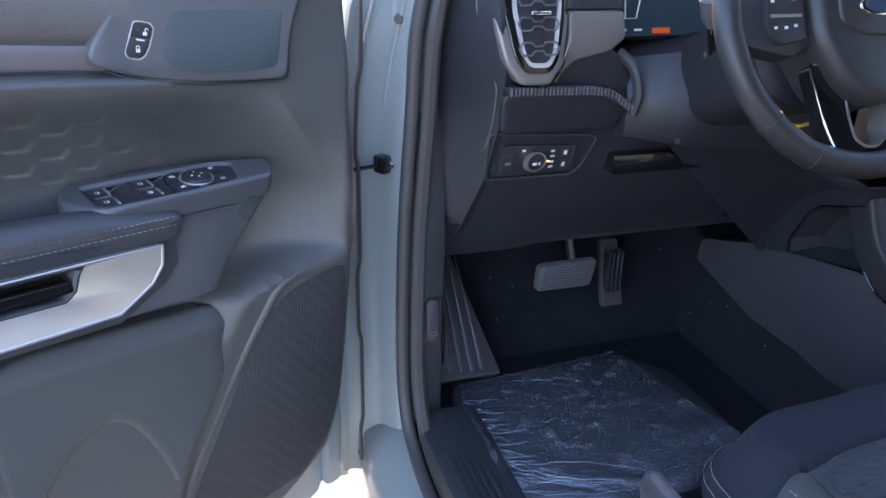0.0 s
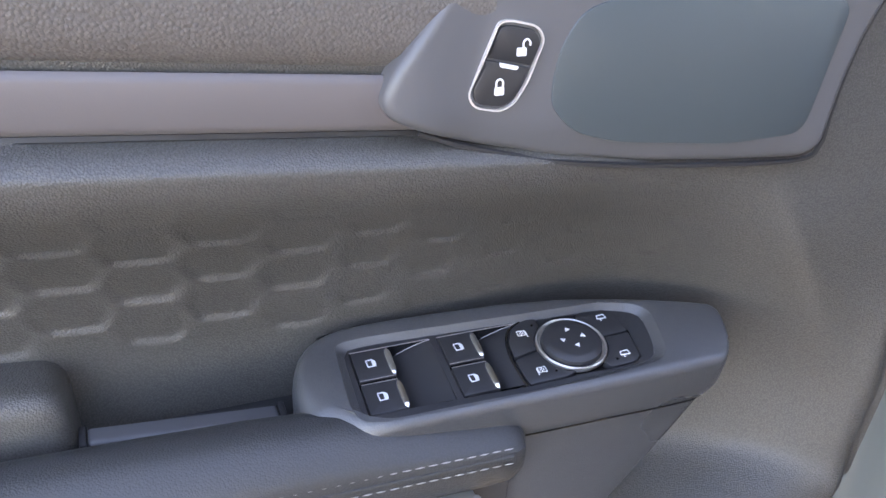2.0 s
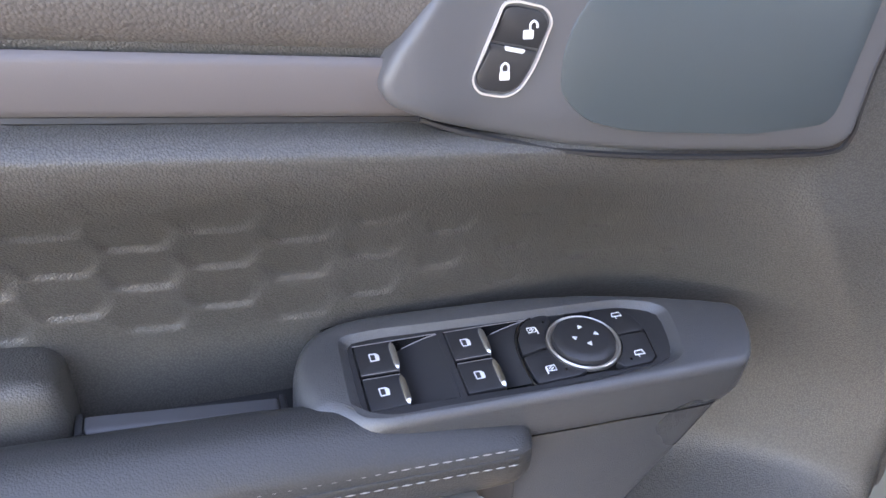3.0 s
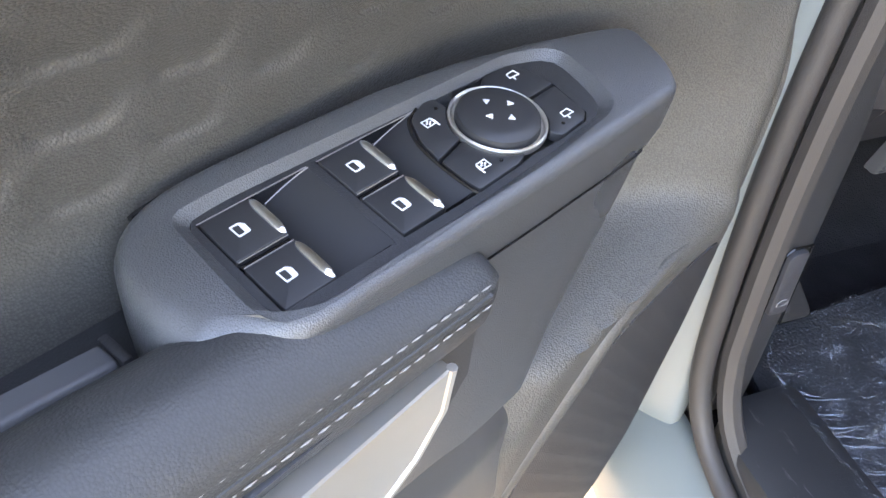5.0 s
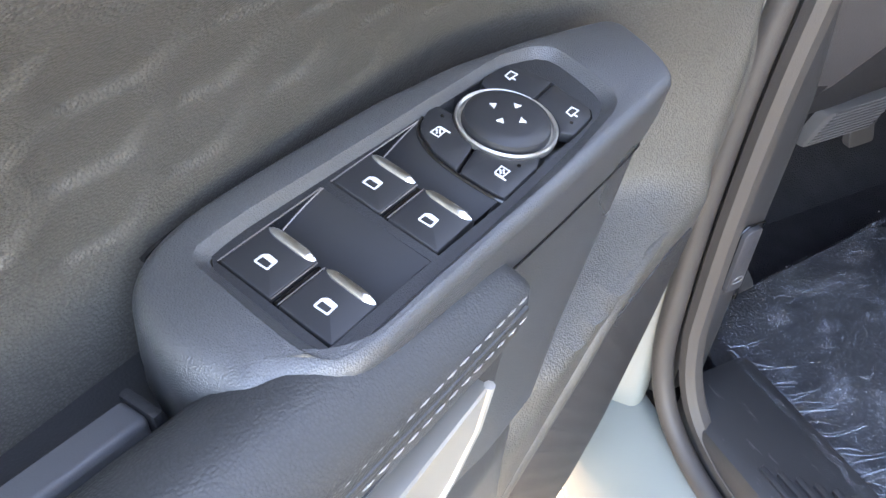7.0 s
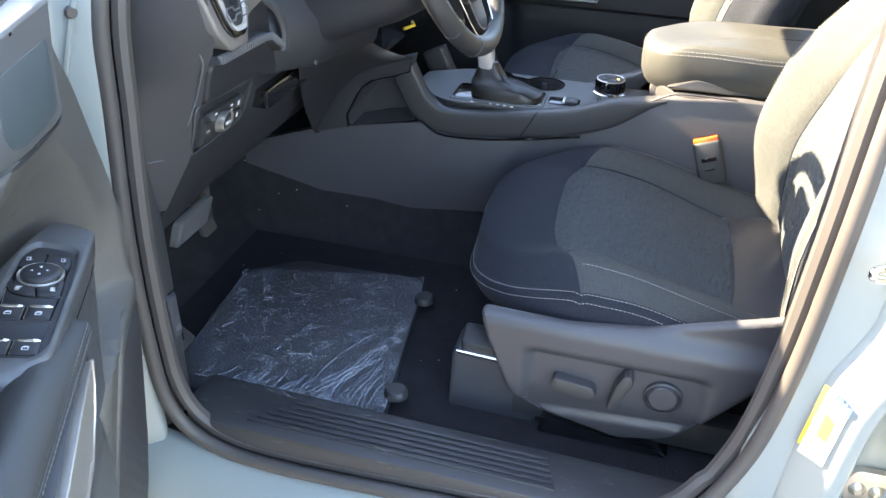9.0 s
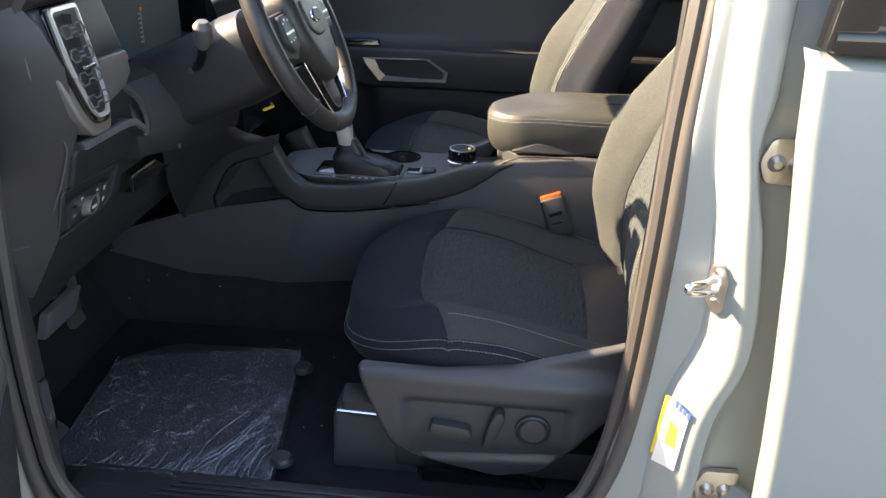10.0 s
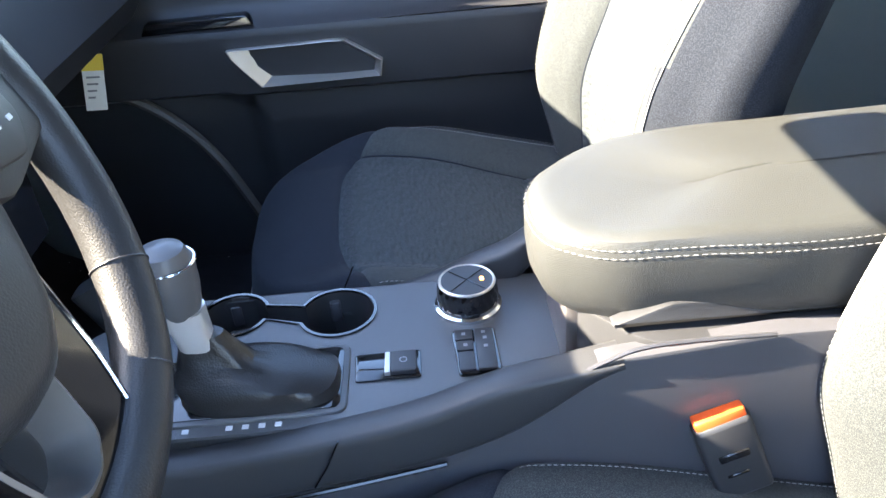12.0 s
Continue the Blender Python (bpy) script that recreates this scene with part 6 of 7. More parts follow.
for x, y, r in (CUP_A, CUP_B):
    for w in (0.2, 2.4, 4.3):
        tab = part("cup_tab", box(-0.007, 0.002, -0.006, 0.006, 1.048, 1.074, 0.002, 2), plastic_grey, cups)
        tab.matrix_local = Matrix.Translation((x + r * math.cos(w), y + r * math.sin(w), 0)) @ Matrix.Rotation(w, 4, "Z")
# gear selector
shifter = part("shift_frame", prism(rounded([(1.163, 0.668), (1.160, 0.868), (1.258, 0.868), (1.262, 0.668)], 0.012, 3), XY, 1.08, 1.0872, 0.003), pod_black, console, "satin frame of the gear selector")
part("shift_bed", prism(rounded([(1.168, 0.674), (1.166, 0.862), (1.252, 0.862), (1.256, 0.674)], 0.010, 3), XY, 1.082, 1.0885, 0.001), gloss_black, shifter)
rings = []
for k, (s, h, dy) in enumerate(((1.0, 0.0, 0.0), (0.99, 0.012, 0.002), (0.95, 0.022, 0.006), (0.82, 0.029, 0.016), (0.64, 0.034, 0.026), (0.46, 0.042, 0.036), (0.34, 0.056, 0.042), (0.28, 0.070, 0.046))):
    ring = []
    for i in range(40):
        w = 2 * math.pi * i / 40
        fold = 1 + 0.06 * math.sin(5 * w + k * 1.3) * (0.2 + k * 0.12)
        fall = 0.007 * smooth(-math.sin(w)) * (k > 1) * (k < 6)
        ring.append(Vector((1.205 + 0.040 * s * math.copysign(abs(math.cos(w)) ** 0.65, math.cos(w)) * fold, 0.750 + dy + 0.076 * s * math.copysign(abs(math.sin(w)) ** 0.75, math.sin(w)) * fold, 1.088 + h - fall)))
    rings.append(ring)
part("boot", loft(rings), boot_leather, shifter, "creased black leather shift boot")
part("lever", loft([[Vector((1.203 + w * math.copysign(abs(math.cos(q)) ** 0.5, math.cos(q)), y + d * math.copysign(abs(math.sin(q)) ** 0.5, math.sin(q)), z)) for q in [2 * math.pi * n / 20 for n in range(20)]]
                    for z, w, d, y in ((1.142, 0.010, 0.013, 0.797), (1.148, 0.0125, 0.016, 0.798), (1.165, 0.0130, 0.017, 0.800), (1.184, 0.0150, 0.019, 0.803), (1.188, 0.0150, 0.019, 0.803))]), bright_collar, shifter, "bright lever collar")
part("lever_knob", tube([(1.203, 0.802, 1.184), (1.203, 0.803, 1.192), (1.203, 0.805, 1.212), (1.203, 0.807, 1.236), (1.203, 0.807, 1.250), (1.203, 0.807, 1.256)], [0.0155, 0.019, 0.024, 0.026, 0.020, 0.008], 20), trim_satin, shifter, "satin charcoal shift knob")
part("knob_ring", tube([(1.203 + 0.0255 * math.cos(w), 0.806 + 0.0255 * math.sin(w), 1.238) for w in [2 * math.pi * q / 28 for q in range(28)]], 0.0016, 6, closed=True), chrome, shifter)
for i, y in enumerate((0.812, 0.772, 0.757, 0.742, 0.727)):
    part("gear_mark", prism([(1.1535, y), (1.1535, y + 0.006), (1.1585, y + 0.006), (1.1585, y)], XY, 1.0835, 1.0850), white_print, plate)
# parking brake switch
epb = part("brake_slot", prism(rounded([(1.2030, 0.598), (1.2020, 0.662), (1.2420, 0.664), (1.2430, 0.598)], 0.004), XY, 1.08, 1.0862, 0.001), gloss_black, console, "parking brake switch slot")
part("brake_key", prism(rounded([(1.2070, 0.602), (1.2070, 0.628), (1.2380, 0.628), (1.2380, 0.602)], 0.003), XY, 1.085, 1.0915, 0.002), switch_black, epb)
part("brake_tip", prism(rounded([(1.2070, 0.628), (1.2070, 0.6335), (1.2380, 0.6335), (1.2380, 0.628)], 0.001), XY, 1.085, 1.0905, 0.001), silver, epb)
part("brake_mark", lathe([(0.004, 0.0), (0.004, 0.0005), (0.003, 0.0005), (0.003, 0.0)], lambda a, b, h: Vector((1.2230 + a, 0.615 + b, 1.0912 + h)), 14), grey_print, epb)
# small key pad
pad = part("key_pad", prism(rounded([(1.1990, 0.520), (1.1980, 0.562), (1.2670, 0.566), (1.2690, 0.522)], 0.005), XY, 1.08, 1.0868, 0.0015), gloss_black, console, "console key pad with pale marks")
for a0, a1, b0, b1 in ((1.2020, 1.2300, 0.545, 0.561), (1.2320, 1.2470, 0.545, 0.562), (1.2490, 1.2650, 0.545, 0.563), (1.2020, 1.2650, 0.524, 0.543)):
    part("pad_key", prism(rounded([(a0, b0), (a0, b1), (a1, b1), (a1, b0)], 0.002), XY, 1.085, 1.0892, 0.001), switch_black, pad)
for a, b in ((1.2395, 0.553), (1.2570, 0.554), (1.2490, 0.533), (1.2360, 0.533), (1.2580, 0.534)):
    part("pad_mark", prism([(a - 0.002, b - 0.002), (a - 0.002, b + 0.002), (a + 0.002, b + 0.002), (a + 0.002, b - 0.002)], XY, 1.089, 1.0896), grey_print, pad)
# drive mode dial
DX, DY = 1.313, 0.545
dial = part("mode_dial", lathe([(0.036, 1.084), (0.036, 1.088), (0.033, 1.0895), (0.0325, 1.093)], lambda a, b, h: Vector((DX + a, DY + b, h)), 48), chrome, console, "knurled drive mode dial with chrome foot")
rings = []
for h, r in ((1.091, 0.0315), (1.097, 0.0318), (1.103, 0.0318), (1.109, 0.0315), (1.115, 0.0305)):
    rings.append([Vector((DX + (r + 0.0010 * (1 if (i + int((h - 1.09) * 170)) % 4 < 2 else 0)) * math.cos(2 * math.pi * i / 80), DY + (r + 0.0010 * (1 if (i + int((h - 1.09) * 170)) % 4 < 2 else 0)) * math.sin(2 * math.pi * i / 80), h)) for i in range(80)])
part("dial_grip", loft(rings), gloss_black, dial, angle=20)
part("dial_ring", lathe([(0.0305, 1.114), (0.0305, 1.1165), (0.029, 1.1175), (0.0275, 1.1165)], lambda a, b, h: Vector((DX + a, DY + b, h)), 48), silver, dial)
part("dial_cap", lathe([(0.0, 1.1168), (0.0275, 1.1165), (0.028, 1.114)], lambda a, b, h: Vector((DX + a, DY + b, h)), 40), switch_black, dial)
for w in (0.8, 2.4, 3.9, 5.5):
    part("dial_spoke", tube([(DX, DY, 1.117), (DX + 0.026 * math.cos(w), DY + 0.026 * math.sin(w), 1.117)], 0.0005, 4), gloss_black, dial)
part("dial_lamp", box(DX - 0.003, DX + 0.003, DY - 0.018, DY - 0.014, 1.1165, 1.1172), lamp_amber, dial)

# armrest bin and padded lid
part("bin", prism(rounded([(SX + 0.004, -0.12), (SX + 0.004, 0.40), (1.20, 0.455), (1.31, 0.455), (FX - 0.004, 0.40), (FX - 0.004, -0.12)], 0.03, 4), XY, 0.9, 1.160, 0.004), plastic, console, "black console bin")
part("lid_hinge", box(1.20, 1.31, 0.43, 0.462, 1.08, 1.172, 0.008), bronze, console)
LID = [(1.148, -0.14), (1.142, 0.30), (1.160, 0.430), (1.205, 0.482), (1.255, 0.490), (1.305, 0.484), (1.355, 0.43), (1.372, 0.30), (1.366, -0.14)]
lid_out = rounded(LID, 0.05, 5)
rings = []
for k, z in ((0.90, 1.163), (0.94, 1.170), (0.985, 1.185), (1.0, 1.205), (0.998, 1.225), (0.985, 1.238), (0.955, 1.247), (0.90, 1.251), (0.82, 1.2522), (0.66, 1.253), (0.45, 1.2532), (0.2, 1.2533), (0.02, 1.2533)):
    rings.append([Vector((1.257 + (x - 1.257) * k, 0.17 + (y - 0.17) * (1 - (1 - k) * 0.45), z + 0.010 * smooth((0.25 - y) / 0.4) - 0.012 * smooth((y - 0.36) / 0.12))) for x, y in lid_out])
lid = part("armrest_lid", loft(rings), lid_leather, console, "black leather armrest lid with double stitching")
for k, dz in ((0.992, 1.2335), (0.982, 1.2405)):
    line = []
    for x, y in lid_out:
        if x < 1.30 or y > 0.3:
            line.append((1.257 + (x - 1.257) * (k + 0.004), 0.17 + (y - 0.17) * (1 - (1 - k) * 0.45) + (0.001 if y > 0.4 else 0), dz + 0.010 * smooth((0.25 - y) / 0.4) - 0.012 * smooth((y - 0.36) / 0.12)))
    part("stitching", stitches(line, 0.005, 0.0022, 0.0005), bolster_thread, lid, "pale grey stitching")
part("lid_latch", prism(rounded([(0.15, 1.164), (0.20, 1.183), (0.38, 1.186), (0.432, 1.166)], 0.006), YZ, 1.165, 1.1505, 0.003), plastic, console, "black latch recess under the lid")
part("bin_trim", tube(curve_points([(1.1235, 0.30, 1.1665), (1.1235, 0.40, 1.1655), (1.124, 0.445, 1.150), (1.124, 0.50, 1.118)], 6), 0.0022, 6), plastic_grey, console)
# ---- front seats ----
def split(bm, region, names):
    """One bmesh for each region name, by each face's middle."""
    bm.faces.ensure_lookup_table()
    keys = [region(f.calc_center_median(), f.normal) for f in bm.faces]
    out = {}
    for n in names:
        c = bm.copy()
        c.faces.ensure_lookup_table()
        bmesh.ops.delete(c, geom=[f for f, k in zip(c.faces, keys) if k != n], context="FACES")
        out[n] = c
    bm.free()
    return out


def halves(bm):
    out = split(bm, lambda c, n: c.x > 0, (True, False))
    return [out[True], out[False]]


def groove(d, width=0.005):
    return math.exp(-(d / width) ** 2)


IN_Y = 0.560
FRONT_SEAM = [(0.0, 0.584), (0.09, 0.578), (0.150, 0.563), (0.172, 0.552), (0.22, 0.532), (0.262, 0.513), (0.30, 0.505)]


def insert_edge(y, dx=1.0):
    """Half the width of the centre panel; it reaches further out on the sill side."""
    return (0.168 if dx > 0 else 0.186) - 0.022 * smooth((0.48 - y) / 0.28)


def front_seam(dx):
    return table(abs(dx), FRONT_SEAM)


def cushion_top(dx, y):
    a = abs(dx)
    base = table(y, [(0.12, 0.930), (0.20, 0.946), (0.32, 0.976), (0.46, 1.010), (0.56, 1.022), (0.63, 1.014), (0.67, 1.000), (0.70, 0.983), (0.722, 0.966)])
    z = base + 0.030 * smooth((a - 0.14) / 0.075) * smooth((0.66 - y) / 0.16)
    z -= (0.016 + 0.020 * smooth((y - 0.40) / 0.18)) * smooth((a - half_width(y) + 0.055) / 0.055)
    z += 0.005 * math.cos(min(1, a / 0.15) * math.pi / 2)
    seam = front_seam(dx)
    if y < seam + 0.01:
        z -= 0.007 * groove(a - insert_edge(y, dx), 0.005)
    z -= 0.005 * groove(y - seam, 0.005)
    if a < insert_edge(y, dx):
        z -= 0.006 * groove(y - 0.268, 0.005)
    return z


def half_width(y):
    if y < 0.42:
        return table(y, [(0.10, 0.262), (0.25, 0.276), (0.42, 0.278)])
    return max(0.03, 0.278 * (1 - min(1.0, (y - 0.42) / 0.302) ** 2.8) ** 0.40)


def skew(p):
    """The cushion's inner front corner reaches further forward."""
    return Vector((p[0], p[1] + 0.040 * smooth((p[0] + 0.02) / 0.24) * smooth((p[1] - 0.50) / 0.20), p[2]))


def columns(edge_in, edge_out, hw):
    """Across a seat: even steps with one column on each seam."""
    i, o = min(edge_in, hw * 0.7), min(edge_out, hw * 0.72)
    left = spread(0, o, 26) + spread(o, hw, 20)[1:]
    right = spread(0, i, 26) + spread(i, hw, 20)[1:]
    return [-a for a in reversed(left[1:])] + right


def on_seam(v, dx):
    """Rows of the cushion bend so that one of them runs along the front seam."""
    k = smooth((v - 0.30) / (IN_Y - 0.30)) if v < IN_Y else smooth((0.70 - v) / (0.70 - IN_Y))
    return v + (front_seam(dx) - IN_Y) * k


def make_seat(cx):
    seat = thing("front_seat", "dark cloth front seat with grey heather centre panels", "car seat", Matrix.Translation((cx, 0, 0)), group="front seats")
    # cushion
    rings = []
    ys = spread(0.12, 0.268, 26) + spread(0.268, IN_Y, 50)[1:] + spread(IN_Y, 0.70, 24)[1:] + [0.704, 0.708, 0.712, 0.715, 0.718, 0.720, 0.7215]
    for y in ys:
        v, y = y, on_seam(y, 0.265)
        hw = half_width(y)
        top = [(x, on_seam(v, x), cushion_top(x, on_seam(v, x))) for x in columns(insert_edge(v), insert_edge(v, -1), hw)]
        zt = top[-1][2]
        zb = 0.945 + 0.012 * smooth((0.3 - y) / 0.2) - 0.02 * smooth((y - 0.5) / 0.2)
        zb = min(zb, zt - 0.012)
        side = [(hw + 0.006, y, zt - 0.010), (hw + 0.009, y, (zt + zb) / 2), (hw + 0.004, y, zb + 0.006), (hw - 0.012, y, zb)]
        rings.append([Vector(p) for p in top] + [Vector(p) for p in side] + [Vector((-x, yy, z)) for x, yy, z in reversed(side)])
    bm = loft(rings)
    bmesh.ops.recalc_face_normals(bm, faces=bm.faces)

    def region(c, n):
        a = abs(c.x)
        if n.z < 0.25 or a > half_width(c.y) - 0.004:
            return "cover"
        if a < insert_edge(c.y, c.x) and 0.268 < c.y < front_seam(c.x):
            return "insert"
        if a >= insert_edge(c.y, c.x) and c.y < front_seam(c.x):
            return "bolster"
        return "cover"
    pieces = split(bm, region, ("cover", "insert", "bolster"))
    for piece in pieces.values():
        for v in piece.verts:
            v.co = skew(v.co)
    cushion = part("cushion", pieces["cover"], cloth_smooth, seat, "dark smooth cloth cushion front and skirt", angle=60)
    part("cushion_insert", pieces["insert"], cloth_quilt, cushion, "quilted grey heather centre", angle=60)
    for side in halves(pieces["bolster"]):
        part("cushion_bolster", side, cloth_heather, cushion, "grey heather side bolster", angle=60)
    edge = [(s * (half_width(y) + 0.001), y, cushion_top(half_width(y), y) + 0.0015) for s, y in [(-1, y) for y in spread(0.14, 0.7215, 110)] + [(1, y) for y in reversed(spread(0.14, 0.7215, 110))]]
    edge = [tuple(skew(p)) for p in edge]
    part("edge_stitching", stitches(edge, 0.0044, 0.0018, 0.0008), thread, cushion, "pale stitching round the cushion")
    part("edge_stitching", stitches([(x * 1.022, y + (0.004 if y > 0.6 else 0), z - 0.012) for x, y, z in edge], 0.0044, 0.0018, 0.0008), thread, cushion)
    for s in (-1, 1):
        line = [(s * (0.232 + 0.016 * smooth((0.45 - y) / 0.3) * 0), y, cushion_top(0.232, y) + 0.0012) for y in spread(0.18, 0.522, 40)]
        part("bolster_stitching", stitches(line, 0.0044, 0.0018, 0.0007), bolster_thread, cushion)
    lz = lambda a, b: skew((a, b, cushion_top(a, b) + 0.0016))
    for k in range(15):
        x = -0.147 + k * 0.0200
        y = front_seam(x + 0.006) - 0.013
        part("front_loop", tube(curve_points([lz(x, y + 0.004), lz(x + 0.003, y + 0.007), lz(x + 0.010, y + 0.007), lz(x + 0.013, y + 0.004), lz(x + 0.013, y - 0.004), lz(x + 0.010, y - 0.007), lz(x + 0.003, y - 0.007), lz(x, y - 0.004)], 2), 0.0005, 4, closed=True), seat_thread, cushion)
    part("rear_seam", tube([lz(x, 0.268) for x in spread(-0.14, 0.14, 24)], 0.0010, 5), cloth_smooth, cushion)
    for s in (-1, 1):
        part("insert_seam", tube([lz(s * insert_edge(y, s), y) for y in spread(0.20, front_seam(0.17), 50)], 0.0016, 5), cloth_smooth, cushion, "dark seam beside the insert")
    # backrest
    def back_mid(z):
        return table(z, [(0.90, 0.165), (1.00, 0.188), (1.09, 0.188), (1.244, 0.165), (1.41, 0.100), (1.55, 0.040), (1.66, -0.02)])

    def back_hw(z):
        return table(z, [(0.90, 0.225), (1.02, 0.255), (1.15, 0.280), (1.28, 0.275), (1.42, 0.248), (1.52, 0.225), (1.60, 0.18), (1.64, 0.10)])

    def back_edge(z):
        return 0.152 - 0.030 * smooth((z - 1.10) / 0.28)

    def back_front(dx, z):
        a = abs(dx)
        inner = table(z, [(0.92, 0.03), (1.02, 0.05), (1.14, 0.072), (1.24, 0.07), (1.40, 0.038), (1.52, 0.012), (1.6, 0.0)])
        outer = table(z, [(0.92, 0.02), (1.02, 0.035), (1.14, 0.045), (1.24, 0.048), (1.40, 0.032), (1.52, 0.012), (1.6, 0.0)])
        rise = inner if dx > 0 else outer
        y = back_mid(z) + rise * smooth((a - 0.115) / 0.11) - 0.06 * smooth((a - 0.225 * back_hw(z) / 0.28) / 0.06) ** 1.5
        y += 0.006 * math.cos(min(1, a / 0.14) * math.pi / 2) * smooth((1.4 - z) / 0.1)
        if z < 1.45:
            y -= 0.009 * groove(a - back_edge(z), 0.006)
        return y - 0.005 * groove(z - 1.445, 0.004)
    rings = []
    for z in spread(0.93, 1.445, 76) + spread(1.445, 1.60, 22)[1:] + [1.61, 1.62, 1.628, 1.634]:
        hw = back_hw(z)
        front = [(x, back_front(x, z), z) for x in columns(back_edge(z), back_edge(z), hw)]
        right, left = front[-1][1], front[0][1]
        shape = lambda ye: [(hw + 0.008, ye - 0.012, z), (hw + 0.010, ye - 0.05, z), (hw - 0.015, back_mid(z) - 0.10, z)]
        rings.append([Vector(p) for p in front] + [Vector(p) for p in shape(right)] + [Vector((-x, y, zz)) for x, y, zz in reversed(shape(left))])
    bm = loft(rings)
    bmesh.ops.recalc_face_normals(bm, faces=bm.faces)

    def region2(c, n):
        a = abs(c.x)
        if n.y < 0.1 or c.z > 1.445 or a > 0.245 * back_hw(c.z) / 0.28:
            return "cover"
        return "insert" if a < back_edge(c.z) else "bolster"
    pieces = split(bm, region2, ("cover", "insert", "bolster"))
    back = part("backrest", pieces["cover"], cloth_smooth, seat, "dark smooth cloth backrest cover", angle=60)
    part("back_insert", pieces["insert"], cloth_quilt, back, "quilted grey heather centre", angle=60)
    for side in halves(pieces["bolster"]):
        part("back_bolster", side, cloth_heather, back, "grey heather side bolster", angle=60)
    for s in (-1, 1):
        off = 0.236
        line = [(s * off * back_hw(z) / 0.28, back_front(s * off * back_hw(z) / 0.28, z) + 0.0012, z) for z in spread(0.97, 1.44, 50)]
        part("bolster_stitching", stitches(line, 0.0044, 0.0018, 0.0005), bolster_thread, back)
        line = [(s * (back_hw(z) * 0.875), back_front(s * back_hw(z) * 0.875, z) + 0.001, z) for z in spread(1.0, 1.44, 60)]
        part("edge_piping", tube(line, 0.0009, 6), bolster_thread, back, "grey piping along the backrest edge")
        line = [(s * back_edge(z), back_front(s * back_edge(z), z) + 0.001, z) for z in spread(0.98, 1.44, 60)]
        part("insert_seam", tube(line, 0.0022, 5), cloth_smooth, back, "dark seam beside the insert")
    # headrest
    rings = [[Vector((w * math.copysign(abs(math.cos(k)) ** 0.6, math.cos(k)), y0 + d * math.copysign(abs(math.sin(k)) ** 0.7, math.sin(k)), z)) for k in [2 * math.pi * i / 28 for i in range(28)]]
             for z, w, d, y0 in ((1.68, 0.08, 0.03, -0.03), (1.70, 0.125, 0.05, -0.03), (1.76, 0.135, 0.06, -0.03), (1.83, 0.13, 0.055, -0.04), (1.86, 0.09, 0.03, -0.045))]
    part("headrest", loft(rings), cloth_smooth, seat)
    for s in (-1, 1):
        part("headrest_post", tube([(s * 0.06, -0.03, 1.60), (s * 0.06, -0.035, 1.70)], 0.006, 8), steel, seat)
    # base: plinth, outer shield with controls, floor riser
    part("plinth", box(-0.205, 0.205, 0.12, 0.62, 0.86, 0.965, 0.03, 3), plastic_grey, seat, "charcoal seat frame cover")
    part("rail", box(-0.255, -0.21, 0.05, 0.60, 0.74, 0.80, 0.006), plastic, seat)
    part("rail", box(0.19, 0.235, 0.05, 0.60, 0.74, 0.80, 0.006), plastic, seat)
    return seat


driver = make_seat(0.885)
passenger = copy_thing(driver, Matrix.Translation((1.652, 0.130, 0.006)))
tagged(passenger, "dark cloth passenger seat lit by the sun")


